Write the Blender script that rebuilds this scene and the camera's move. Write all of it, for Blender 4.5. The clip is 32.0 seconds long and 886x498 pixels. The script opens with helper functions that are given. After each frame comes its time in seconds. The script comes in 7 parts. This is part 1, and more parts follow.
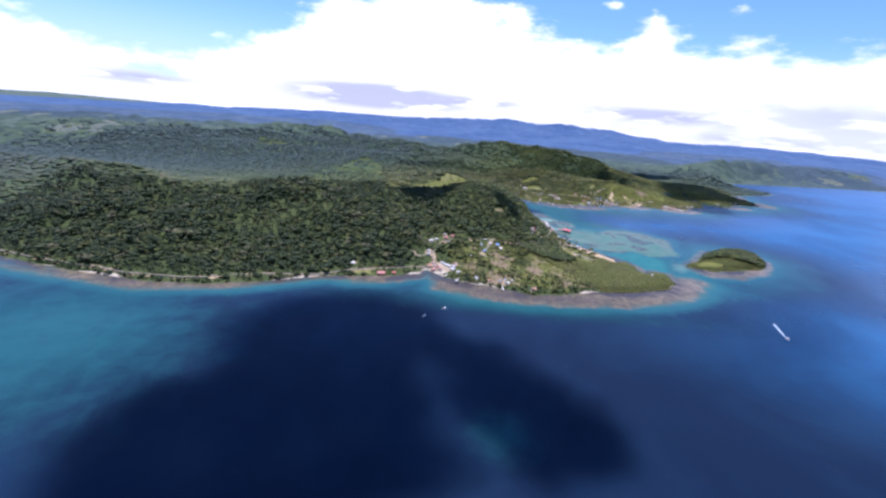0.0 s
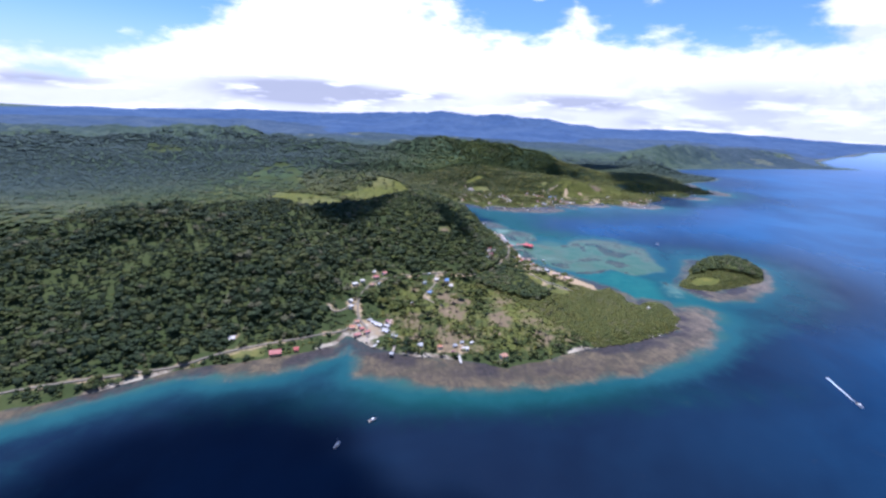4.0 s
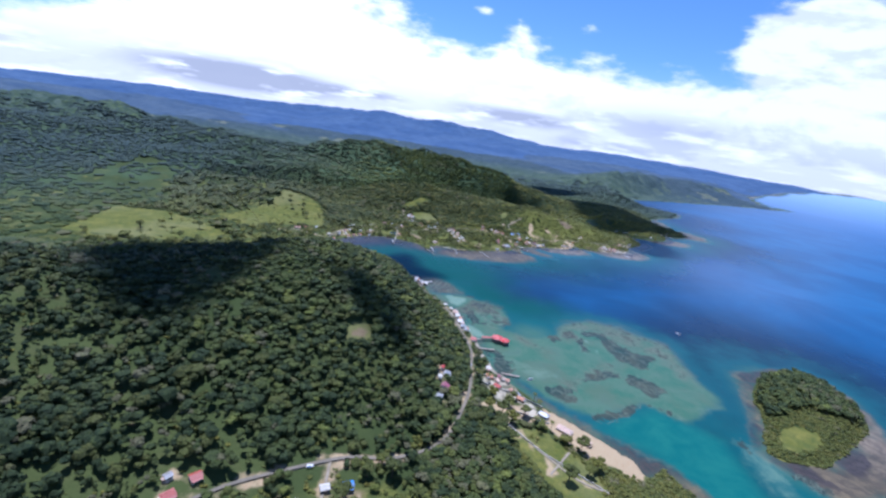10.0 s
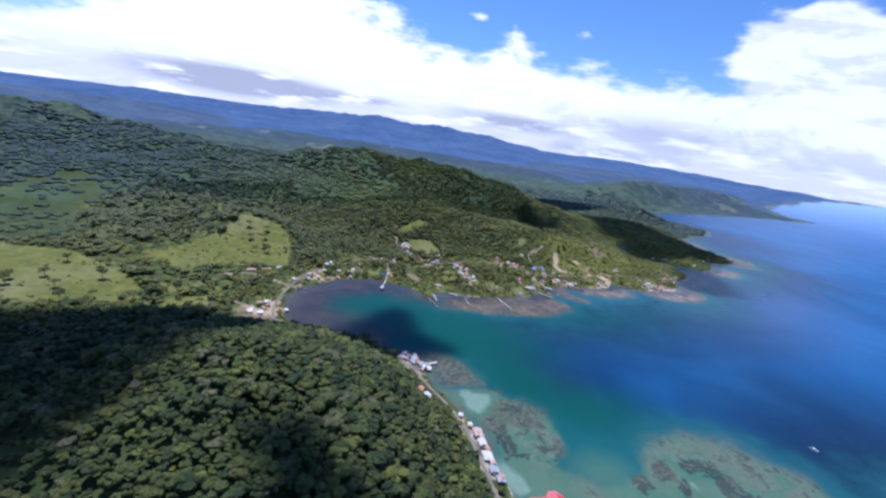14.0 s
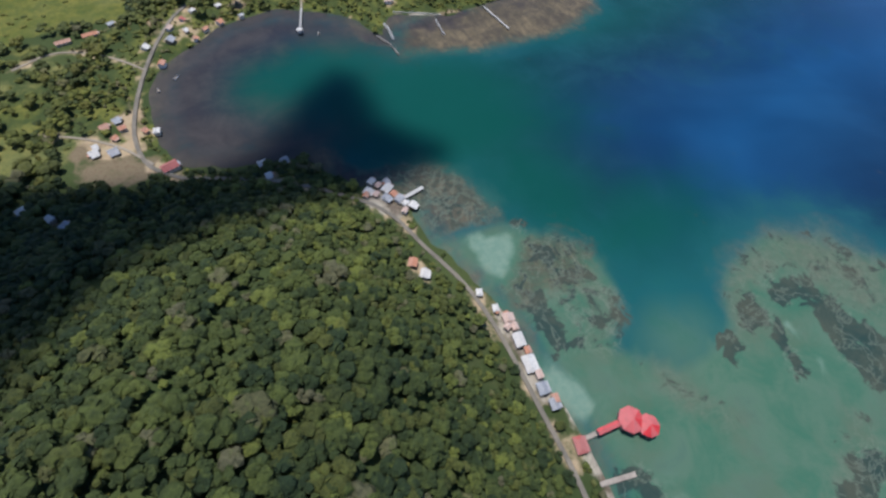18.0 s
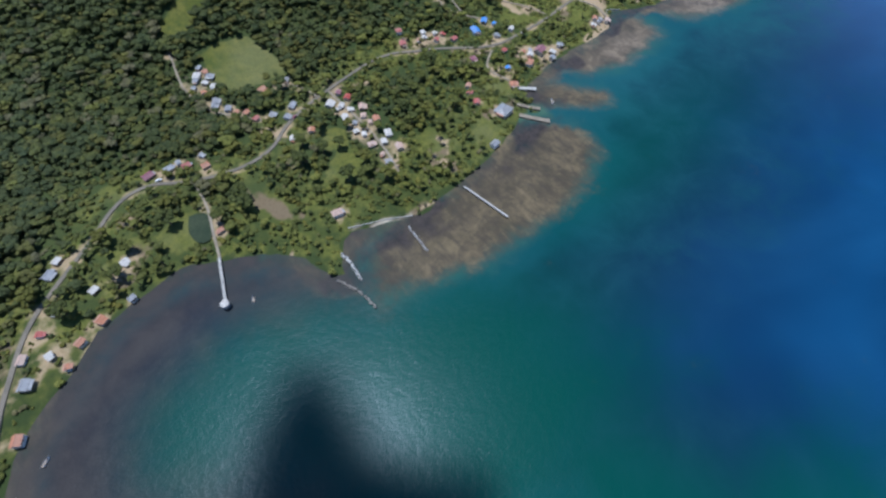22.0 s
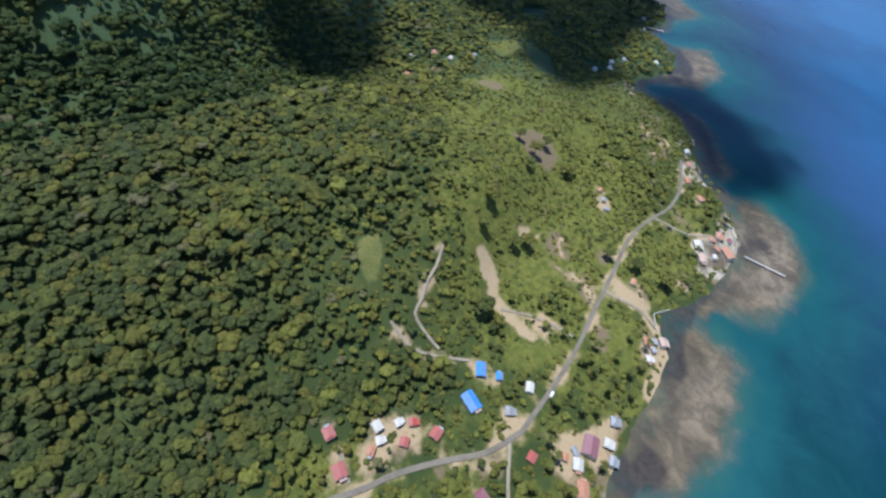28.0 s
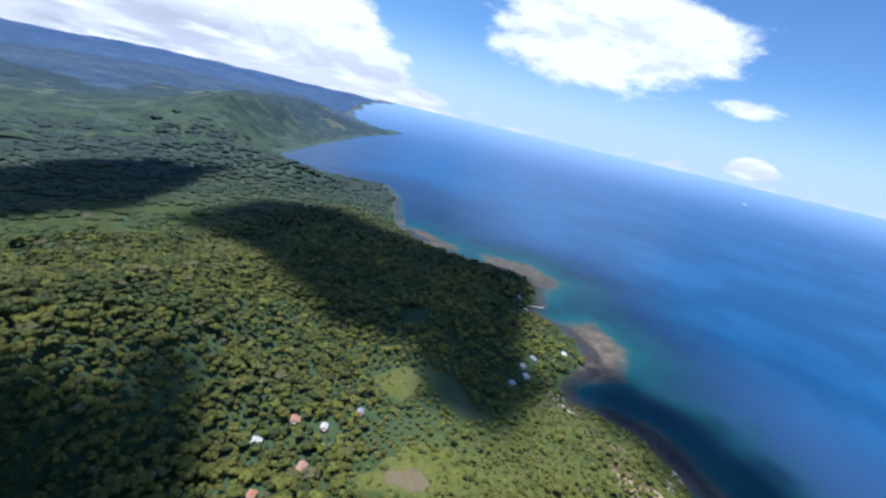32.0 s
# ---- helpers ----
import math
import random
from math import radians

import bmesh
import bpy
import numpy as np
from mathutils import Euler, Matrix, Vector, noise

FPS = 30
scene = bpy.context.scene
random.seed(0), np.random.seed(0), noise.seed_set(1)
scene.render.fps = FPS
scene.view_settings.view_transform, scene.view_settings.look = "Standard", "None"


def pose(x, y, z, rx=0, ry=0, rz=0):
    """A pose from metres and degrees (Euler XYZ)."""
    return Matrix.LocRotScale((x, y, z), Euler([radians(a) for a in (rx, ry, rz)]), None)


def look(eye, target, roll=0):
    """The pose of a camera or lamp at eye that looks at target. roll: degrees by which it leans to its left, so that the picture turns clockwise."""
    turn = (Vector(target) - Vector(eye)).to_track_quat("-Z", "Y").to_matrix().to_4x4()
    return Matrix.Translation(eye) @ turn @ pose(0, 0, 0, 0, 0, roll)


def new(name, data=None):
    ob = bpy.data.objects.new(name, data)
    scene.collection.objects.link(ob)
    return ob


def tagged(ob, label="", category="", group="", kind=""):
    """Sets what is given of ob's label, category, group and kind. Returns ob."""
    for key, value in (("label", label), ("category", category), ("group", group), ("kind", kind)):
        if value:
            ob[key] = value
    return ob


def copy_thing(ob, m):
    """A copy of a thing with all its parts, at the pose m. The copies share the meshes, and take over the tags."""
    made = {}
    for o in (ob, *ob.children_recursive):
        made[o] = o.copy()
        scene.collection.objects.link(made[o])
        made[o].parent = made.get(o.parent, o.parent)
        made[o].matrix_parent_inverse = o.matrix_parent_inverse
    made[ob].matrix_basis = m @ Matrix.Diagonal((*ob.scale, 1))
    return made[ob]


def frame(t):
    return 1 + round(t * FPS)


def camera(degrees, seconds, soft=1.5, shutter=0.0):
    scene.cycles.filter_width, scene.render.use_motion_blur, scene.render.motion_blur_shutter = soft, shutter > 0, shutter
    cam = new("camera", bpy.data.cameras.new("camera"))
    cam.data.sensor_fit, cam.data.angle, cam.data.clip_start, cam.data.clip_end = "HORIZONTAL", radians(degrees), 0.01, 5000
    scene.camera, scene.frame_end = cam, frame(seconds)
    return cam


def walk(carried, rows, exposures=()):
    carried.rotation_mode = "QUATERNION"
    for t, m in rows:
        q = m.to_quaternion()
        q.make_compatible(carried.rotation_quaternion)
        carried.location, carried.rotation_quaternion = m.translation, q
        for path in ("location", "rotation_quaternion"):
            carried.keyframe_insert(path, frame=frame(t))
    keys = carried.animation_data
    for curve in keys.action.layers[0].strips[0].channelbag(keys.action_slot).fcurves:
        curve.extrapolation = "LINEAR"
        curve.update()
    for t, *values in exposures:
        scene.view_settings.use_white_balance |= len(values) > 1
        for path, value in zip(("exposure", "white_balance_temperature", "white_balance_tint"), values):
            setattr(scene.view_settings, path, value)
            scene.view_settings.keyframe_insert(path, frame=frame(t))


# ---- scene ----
cam = camera(89.44, 32.0, 2.6)
# seconds, x, y, z in metres, yaw, pitch, roll in degrees
ROWS = [
    (0.0, -0.00, -0.00, 156.34, 1.20, -17.07, -4.85),
    (0.5, 1.85, 17.83, 156.11, -0.10, -17.06, -4.74),
    (1.0, 3.72, 35.66, 155.89, -0.24, -16.81, -6.93),
    (1.5, 5.58, 53.57, 155.69, -0.16, -16.94, -7.45),
    (2.0, 7.27, 71.58, 155.52, -0.71, -17.03, -6.80),
    (2.5, 8.75, 89.79, 155.40, -2.37, -16.87, -2.68),
    (3.0, 10.10, 108.17, 155.32, -2.78, -16.93, -3.06),
    (3.5, 11.48, 126.68, 155.27, -4.67, -17.13, -0.80),
    (4.0, 13.06, 145.30, 155.26, -6.71, -17.30, -2.98),
    (4.5, 14.85, 163.98, 155.26, -8.33, -17.02, -5.13),
    (5.0, 17.51, 183.57, 155.26, -9.35, -17.03, -5.88),
    (5.5, 20.17, 203.17, 155.27, -10.12, -17.16, -6.01),
    (6.0, 22.83, 222.77, 155.28, -10.75, -17.31, -5.93),
    (6.5, 25.49, 242.36, 155.28, -11.40, -17.38, -6.06),
    (7.0, 28.50, 261.08, 155.00, -12.02, -17.29, -6.54),
    (7.5, 31.59, 279.63, 154.67, -12.64, -17.24, -6.22),
    (8.0, 34.80, 298.09, 154.30, -12.75, -17.07, -8.32),
    (8.5, 38.06, 316.58, 153.92, -13.36, -17.08, -7.37),
    (9.0, 41.41, 335.10, 153.51, -13.83, -16.87, -6.46),
    (9.5, 44.78, 353.73, 153.10, -13.87, -16.61, -9.69),
    (10.0, 48.13, 372.45, 152.68, -13.85, -16.18, -8.73),
    (10.5, 51.41, 391.14, 152.26, -14.26, -15.99, -9.16),
    (11.0, 54.71, 409.75, 151.85, -13.13, -15.78, -9.30),
    (11.5, 58.12, 428.22, 151.45, -12.99, -15.95, -9.18),
    (12.0, 61.57, 446.51, 151.08, -13.16, -15.93, -7.50),
    (12.5, 64.89, 464.62, 150.74, -13.60, -15.64, -7.84),
    (13.0, 68.01, 482.46, 150.44, -13.78, -15.49, -7.75),
    (13.5, 71.06, 499.93, 150.16, -14.22, -15.30, -7.92),
    (14.0, 74.20, 517.06, 149.92, -14.40, -15.49, -8.82),
    (14.5, 77.56, 534.06, 149.71, -14.31, -15.71, -9.43),
    (15.0, 81.34, 551.16, 149.73, -14.60, -15.32, -8.56),
    (15.5, 85.11, 568.26, 149.75, -15.02, -14.24, -7.02),
    (16.0, 88.89, 585.37, 149.77, -15.84, -15.80, -5.36),
    (16.5, 92.66, 602.47, 149.79, -17.38, -23.34, -4.14),
    (17.0, 97.42, 619.26, 150.18, -20.59, -44.71, -3.83),
    (17.5, 102.15, 636.13, 150.62, -23.84, -56.00, -5.41),
    (18.0, 106.69, 653.01, 151.10, -23.76, -58.05, -3.70),
    (18.5, 111.10, 669.75, 151.61, -24.23, -58.49, -2.66),
    (19.0, 115.63, 686.13, 152.11, -25.40, -59.94, 0.67),
    (19.5, 120.49, 701.96, 152.60, -28.15, -59.89, 1.67),
    (20.0, 125.82, 717.28, 153.04, -30.06, -59.26, 0.48),
    (20.5, 131.61, 732.88, 153.36, -31.49, -59.02, 2.90),
    (21.0, 138.01, 749.12, 153.52, -33.98, -58.02, 0.98),
    (21.5, 145.34, 765.93, 153.56, -36.93, -57.77, 1.77),
    (22.0, 153.15, 782.57, 153.54, -37.77, -56.03, -0.60),
    (22.5, 161.21, 798.64, 153.50, -39.21, -54.95, -2.35),
    (23.0, 169.60, 814.17, 153.46, -40.13, -53.50, -3.23),
    (23.5, 178.40, 829.21, 153.39, -39.75, -52.53, -3.51),
    (24.0, 187.57, 843.97, 153.28, -39.97, -52.24, -2.51),
    (24.5, 197.01, 858.56, 153.12, -40.64, -52.06, -2.79),
    (25.0, 206.57, 873.13, 152.85, -41.18, -51.75, -1.95),
    (25.5, 216.01, 887.69, 152.46, -41.60, -51.59, -2.58),
    (26.0, 225.73, 902.35, 151.25, -42.57, -51.33, -3.80),
    (26.5, 235.44, 917.00, 150.04, -43.78, -51.02, -5.29),
    (27.0, 245.16, 931.65, 148.83, -45.03, -50.68, -6.82),
    (27.5, 254.88, 946.31, 147.62, -46.10, -50.31, -8.16),
    (28.0, 265.32, 959.52, 146.50, -46.77, -49.87, -9.10),
    (28.5, 276.05, 972.44, 145.40, -47.17, -48.79, -8.87),
    (29.0, 286.95, 984.98, 144.31, -49.44, -46.27, -9.61),
    (29.5, 298.04, 997.28, 143.20, -53.28, -41.46, -8.85),
    (30.0, 309.39, 1009.36, 142.06, -58.35, -34.13, -9.03),
    (30.5, 321.05, 1021.47, 140.92, -63.45, -27.36, -9.18),
    (31.0, 332.79, 1033.66, 139.80, -67.14, -21.73, -11.29),
    (31.5, 344.50, 1045.84, 138.71, -68.33, -19.14, -12.12),
    (32.0, 356.14, 1058.07, 137.65, -68.59, -17.72, -12.40),
]
# the clip's camera brightens and cools its picture a little while it looks at the far horizon
EXPOSURES = [(0.0, 0.7, 5550, 27), (4.0, 0.5, 5400, 24), (9.0, 0.4, 5150, 19), (14.0, 0.32, 5250, 22), (16.0, 0.18, 5550, 15), (18.0, 0.06, 5850, 13), (22.0, -0.06, 5350, 11), (25.0, 0.12, 5400, 11), (28.0, 0.28, 5550, 9), (32.0, 0.36, 5550, 11)]
walk(cam, [(t, pose(x, y, z, 90 + pitch, roll, yaw)) for t, x, y, z, yaw, pitch, roll in ROWS], EXPOSURES)

# ---- light ----
SUN = Vector((-0.07, 0.22, 0.972)).normalized()
sun = new("sun", bpy.data.lights.new("sun", "SUN"))
sun.data.energy, sun.data.angle, sun.data.color = 5.0, radians(1.0), (1.0, 0.96, 0.9)
sun.matrix_world = look((0, 0, 900), Vector((0, 0, 900)) - SUN)


def link(tree, *pairs):
    for a, b in pairs:
        tree.links.new(a, b)


def node(tree, kind, **values):
    n = tree.nodes.new(kind)
    for key, value in values.items():
        if key.startswith("i_"):
            n.inputs[key[2:].replace("_", " ")].default_value = value
        else:
            setattr(n, key, value)
    return n


def maths(tree, op, a, b=None, c=None, clamp=False):
    n = tree.nodes.new("ShaderNodeMath")
    n.operation, n.use_clamp = op, clamp
    for k, v in enumerate((a, b, c)):
        if v is None:
            continue
        if isinstance(v, (int, float)):
            n.inputs[k].default_value = v
        else:
            tree.links.new(v, n.inputs[k])
    return n.outputs[0]


def ramp(tree, value, a, b, lo=0.0, hi=1.0):
    n = node(tree, "ShaderNodeMapRange", interpolation_type="SMOOTHSTEP")
    n.inputs[1].default_value, n.inputs[2].default_value = a, b
    n.inputs[3].default_value, n.inputs[4].default_value = lo, hi
    tree.links.new(value, n.inputs[0])
    return n.outputs[0]


def mix(tree, factor, a, b):
    n = node(tree, "ShaderNodeMix", data_type="RGBA")
    for k, v in ((0, factor), (6, a), (7, b)):
        if isinstance(v, (int, float)):
            n.inputs[k].default_value = v
        elif isinstance(v, tuple):
            n.inputs[k].default_value = (*v, 1)
        else:
            tree.links.new(v, n.inputs[k])
    return n.outputs[2]


world = bpy.data.worlds.new("sky")
scene.world = world
world.use_nodes = True
wt = world.node_tree
wt.nodes.clear()
sky = node(wt, "ShaderNodeTexSky", sky_type="NISHITA", altitude=150.0, sun_disc=False, sun_elevation=math.asin(SUN.z),
           sun_rotation=math.atan2(SUN.x, SUN.y), air_density=1.0, dust_density=0.3, ozone_density=2.5)
way = node(wt, "ShaderNodeTexCoord").outputs["Generated"]
tilt = node(wt, "ShaderNodeSeparateXYZ")
link(wt, (way, tilt.inputs[0]))
stretch = node(wt, "ShaderNodeVectorMath", operation="MULTIPLY")
stretch.inputs[1].default_value = (1.0, 1.0, 2.6)
link(wt, (way, stretch.inputs[0]))
puff = node(wt, "ShaderNodeTexNoise", i_Scale=4.2, i_Detail=9.0, i_Roughness=0.56, i_Distortion=0.25)
bank = node(wt, "ShaderNodeTexNoise", i_Scale=15.0, i_Detail=7.0, i_Roughness=0.6)
link(wt, (stretch.outputs[0], puff.inputs["Vector"]), (stretch.outputs[0], bank.inputs["Vector"]))


def cloud_mass(azimuth, height, spread, flat, weight):
    """How much a mass of cumulus round this bearing (degrees from north) adds to the cover."""
    a, e = radians(azimuth), radians(height)
    off = node(wt, "ShaderNodeVectorMath", operation="SUBTRACT")
    off.inputs[1].default_value = (math.sin(a) * math.cos(e), math.cos(a) * math.cos(e), math.sin(e))
    size = node(wt, "ShaderNodeVectorMath", operation="MULTIPLY")
    size.inputs[1].default_value = (1.0, 1.0, flat)
    length = node(wt, "ShaderNodeVectorMath", operation="LENGTH")
    link(wt, (way, off.inputs[0]), (off.outputs[0], size.inputs[0]), (size.outputs[0], length.inputs[0]))
    return maths(wt, "MULTIPLY", ramp(wt, length.outputs["Value"], 0.0, math.radians(spread), 1.0, 0.0), weight)


# the great bank of cumulus: bearing in degrees, height of its top in degrees
BANK = [(-60, 13), (-46, 7.5), (-40, 5.2), (-31, 3.2), (-27, 5.4), (-20, 8), (-14, 13), (-2, 14), (3, 11.8), (12, 9.4), (18, 9.2), (21, 12.6), (24, 9.8), (31, 9.4), (36, 8.2), (40, 9), (44, 9.0), (47, 10.5), (50, 13), (56, 12), (60, 7.5), (64, 3.5), (68, 1.0), (75, -1)]
# loose clouds: bearing, height, spread, flatness, weight
LOOSE = [(84, 11, 26, 2.6, 1.15), (93, 12, 10, 2.0, 0.6), (101, 6.3, 6, 3.2, 0.95), (103.5, 0.9, 3.6, 2.0, 1.0), (65, 0.4, 6, 6.0, 0.95), (29, 12.2, 3, 2.2, 0.5), (17, 12.6, 2.6, 2.4, 0.45), (50, 12.6, 11, 2.0, 1.2), (41, 1.0, 7, 4.0, 0.3)]
# flat grey bases over the mountains
BASES = [(-9, 1.2, 15, 7.0, 1.2), (4, 1.5, 7, 8.0, 0.6), (23, 1.6, 12, 9.0, 0.75), (-34, 0.8, 8, 8.0, 0.5), (40, 3.0, 13, 5.0, 0.45), (33, -0.4, 8, 7.0, 0.5)]
flatway = node(wt, "ShaderNodeSeparateXYZ")
link(wt, (way, flatway.inputs[0]))
bearing = maths(wt, "MULTIPLY", maths(wt, "ARCTAN2", flatway.outputs["X"], flatway.outputs["Y"]), 180 / math.pi)
height = maths(wt, "MULTIPLY", tilt.outputs["Z"], 180 / math.pi)
top = node(wt, "ShaderNodeValToRGB")
while len(top.color_ramp.elements) < len(BANK):
    top.color_ramp.elements.new(0.5)
for stop, (a, e) in zip(top.color_ramp.elements, BANK):
    stop.position, stop.color = (a + 90) / 180, ((e + 5) / 20,) * 3 + (1,)
link(wt, (maths(wt, "MULTIPLY_ADD", bearing, 1 / 180, 0.5), top.inputs[0]))
crest = maths(wt, "MULTIPLY_ADD", top.outputs[0], 20.0, -5.0)
behind = ramp(wt, maths(wt, "ABSOLUTE", bearing), 110, 140)
bank_cover = maths(wt, "MULTIPLY", maths(wt, "MINIMUM", maths(wt, "MAXIMUM", maths(wt, "SUBTRACT", crest, height), -3.6), 5.0), 0.13)
cover = maths(wt, "ADD", maths(wt, "MULTIPLY", maths(wt, "SUBTRACT", puff.outputs["Fac"], 0.5), 1.3), maths(wt, "MULTIPLY", maths(wt, "SUBTRACT", bank.outputs["Fac"], 0.5), 0.9))
cover = maths(wt, "ADD", maths(wt, "ADD", cover, bank_cover), maths(wt, "MULTIPLY", behind, 0.45))
for mass in LOOSE:
    cover = maths(wt, "ADD", cover, cloud_mass(*mass))
east = ramp(wt, bearing, 10, 45)
dense = maths(wt, "MULTIPLY", ramp(wt, cover, -0.02, 0.36), mix(wt, east, (1.0, 1.0, 1.0), (0.93, 0.93, 0.93)))
flat = node(wt, "ShaderNodeVectorMath", operation="MULTIPLY")
flat.inputs[1].default_value = (1.0, 1.0, 6.5)
streak = node(wt, "ShaderNodeTexNoise", i_Scale=8.0, i_Detail=7.0, i_Roughness=0.58)
link(wt, (way, flat.inputs[0]), (flat.outputs[0], streak.inputs["Vector"]))
lift = node(wt, "ShaderNodeVectorMath", operation="ADD")
lift.inputs[1].default_value = (0.0, 0.0, 0.05)
puff_over = node(wt, "ShaderNodeTexNoise", i_Scale=4.2, i_Detail=9.0, i_Roughness=0.56, i_Distortion=0.25)
link(wt, (stretch.outputs[0], lift.inputs[0]), (lift.outputs[0], puff_over.inputs["Vector"]))
under = ramp(wt, maths(wt, "SUBTRACT", puff_over.outputs["Fac"], puff.outputs["Fac"]), -0.01, 0.09)
grey = ramp(wt, streak.outputs["Fac"], 0.32, 0.52)
dark_base = cloud_mass(*BASES[0])
for mass in BASES[1:]:
    dark_base = maths(wt, "ADD", dark_base, cloud_mass(*mass))
lit = mix(wt, east, (14.0, 14.0, 14.2), (12.6, 12.7, 13.0))
lit = mix(wt, maths(wt, "MULTIPLY", under, mix(wt, east, (0.2, 0.2, 0.2), (0.62, 0.62, 0.62))), lit, (7.8, 8.2, 9.8))
low = ramp(wt, height, 0.0, 5.5, 0.45, 0.0)
shade = mix(wt, maths(wt, "MINIMUM", maths(wt, "MULTIPLY", grey, maths(wt, "ADD", low, dark_base)), 0.9), lit, (4.9, 5.2, 6.0))
blue = node(wt, "ShaderNodeVectorMath", operation="MULTIPLY")
blue.inputs[1].default_value = (0.95, 1.22, 1.5)
link(wt, (sky.outputs[0], blue.inputs[0]))
air = mix(wt, ramp(wt, tilt.outputs["Z"], -0.03, 0.17, 0.9, 0.0), blue.outputs[0], (7.0, 8.8, 10.6))
final = mix(wt, maths(wt, "MULTIPLY", dense, ramp(wt, tilt.outputs["Z"], 0.3, 0.6, 1.0, 0.35)), air, shade)
back = node(wt, "ShaderNodeBackground", i_Strength=0.07)
out = node(wt, "ShaderNodeOutputWorld")
link(wt, (final, back.inputs[0]), (back.outputs[0], out.inputs[0]))

# ---- materials ----
def material(name, build, rough=0.9, metal=0.0, spec=0.3):
    m = bpy.data.materials.new(name)
    m.use_nodes = True
    tree = m.node_tree
    p = tree.nodes["Principled BSDF"]
    p.inputs["Roughness"].default_value, p.inputs["Metallic"].default_value = rough, metal
    p.inputs["Specular IOR Level"].default_value = spec
    build(tree, p)
    return m


def place(tree):
    return node(tree, "ShaderNodeNewGeometry").outputs["Position"]


def grain(tree, where, scale, detail=4.0, rough=0.55, distort=0.0):
    n = node(tree, "ShaderNodeTexNoise", i_Scale=scale, i_Detail=detail, i_Roughness=rough, i_Distortion=distort)
    link(tree, (where, n.inputs["Vector"]))
    return n.outputs["Fac"]


def bump(tree, p, height, strength, distance):
    b = node(tree, "ShaderNodeBump", i_Strength=strength, i_Distance=distance)
    link(tree, (height, b.inputs["Height"]), (b.outputs[0], p.inputs["Normal"]))


def attribute(tree, name):
    return node(tree, "ShaderNodeAttribute", attribute_name=name).outputs["Fac"]


def two_tone(a, b, scale, fine, relief=0.3, size=0.05):
    def build(tree, p):
        where = place(tree)
        big, small = grain(tree, where, scale), grain(tree, where, fine, 5.0)
        c = mix(tree, ramp(tree, big, 0.3, 0.7), a, b)
        c = mix(tree, ramp(tree, small, 0.35, 0.75, 0.0, 0.45), c, tuple(v * 0.55 for v in a))
        link(tree, (c, p.inputs["Base Color"]))
        bump(tree, p, small, relief, size)
    return build


def foliage(dark, light, fresh, distant=None, gap_shade=0.6):
    """Leaves: each crown has its own tone and, by its hue, leans to olive, to fresh green, to grey bark or to deep blue-green."""
    def build(tree, p):
        where = place(tree)
        tint, hue, wide = attribute(tree, "tint"), attribute(tree, "hue"), grain(tree, where, 0.02, 3.0)
        c = mix(tree, ramp(tree, maths(tree, "ADD", maths(tree, "MULTIPLY", tint, 0.75), maths(tree, "MULTIPLY", wide, 0.5)), 0.25, 0.95), dark, light)
        c = mix(tree, ramp(tree, tint, 0.8, 1.0, 0.0, 0.6), c, fresh)
        c = mix(tree, ramp(tree, hue, 0.0, 0.22, 0.6, 0.0), c, tuple(a * b for a, b in zip(dark, (0.75, 0.9, 1.25))))
        c = mix(tree, ramp(tree, hue, 0.66, 0.84, 0.0, 0.55), c, (light[0] * 1.25, light[1] * 1.02, light[2] * 0.9))
        c = mix(tree, ramp(tree, hue, 0.93, 0.97, 0.0, 0.55), c, (0.15, 0.13, 0.085))
        # blue aerial haze painted into the leaf colour of far crowns
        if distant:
            c = mix(tree, attribute(tree, "haze_tint"), c, mix(tree, tint, *distant))
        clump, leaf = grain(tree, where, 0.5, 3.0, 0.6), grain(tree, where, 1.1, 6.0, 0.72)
        # shade between leaf clumps and lit tips, painted along the relief noise
        c = mix(tree, ramp(tree, clump, 0.34, 0.5, gap_shade, 0.0), c, tuple(v * 0.6 for v in dark))
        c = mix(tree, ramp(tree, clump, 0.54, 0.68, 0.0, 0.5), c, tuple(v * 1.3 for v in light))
        c = mix(tree, ramp(tree, leaf, 0.36, 0.56, gap_shade, 0.0), c, tuple(v * 0.5 for v in dark))
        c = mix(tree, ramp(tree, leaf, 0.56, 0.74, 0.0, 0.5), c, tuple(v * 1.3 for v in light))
        link(tree, (c, p.inputs["Base Color"]))
        bump(tree, p, maths(tree, "ADD", leaf, clump), 1.0, 0.8)
    return build


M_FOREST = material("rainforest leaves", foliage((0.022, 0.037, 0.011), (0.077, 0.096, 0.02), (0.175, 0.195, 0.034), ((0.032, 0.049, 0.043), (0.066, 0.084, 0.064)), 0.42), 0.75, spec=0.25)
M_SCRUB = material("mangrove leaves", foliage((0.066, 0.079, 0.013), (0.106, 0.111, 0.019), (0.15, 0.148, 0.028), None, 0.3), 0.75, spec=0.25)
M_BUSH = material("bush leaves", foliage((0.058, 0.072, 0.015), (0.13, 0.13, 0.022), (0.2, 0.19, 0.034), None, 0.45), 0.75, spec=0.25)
M_FAR_FOREST = material("distant forest leaves tinted with haze", foliage((0.032, 0.05, 0.016), (0.096, 0.116, 0.028), (0.18, 0.2, 0.05), ((0.034, 0.055, 0.06), (0.062, 0.085, 0.086))), 0.85, spec=0.1)
M_BARK = material("grey-brown bark", two_tone((0.14, 0.11, 0.08), (0.08, 0.06, 0.045), 0.8, 6.0))


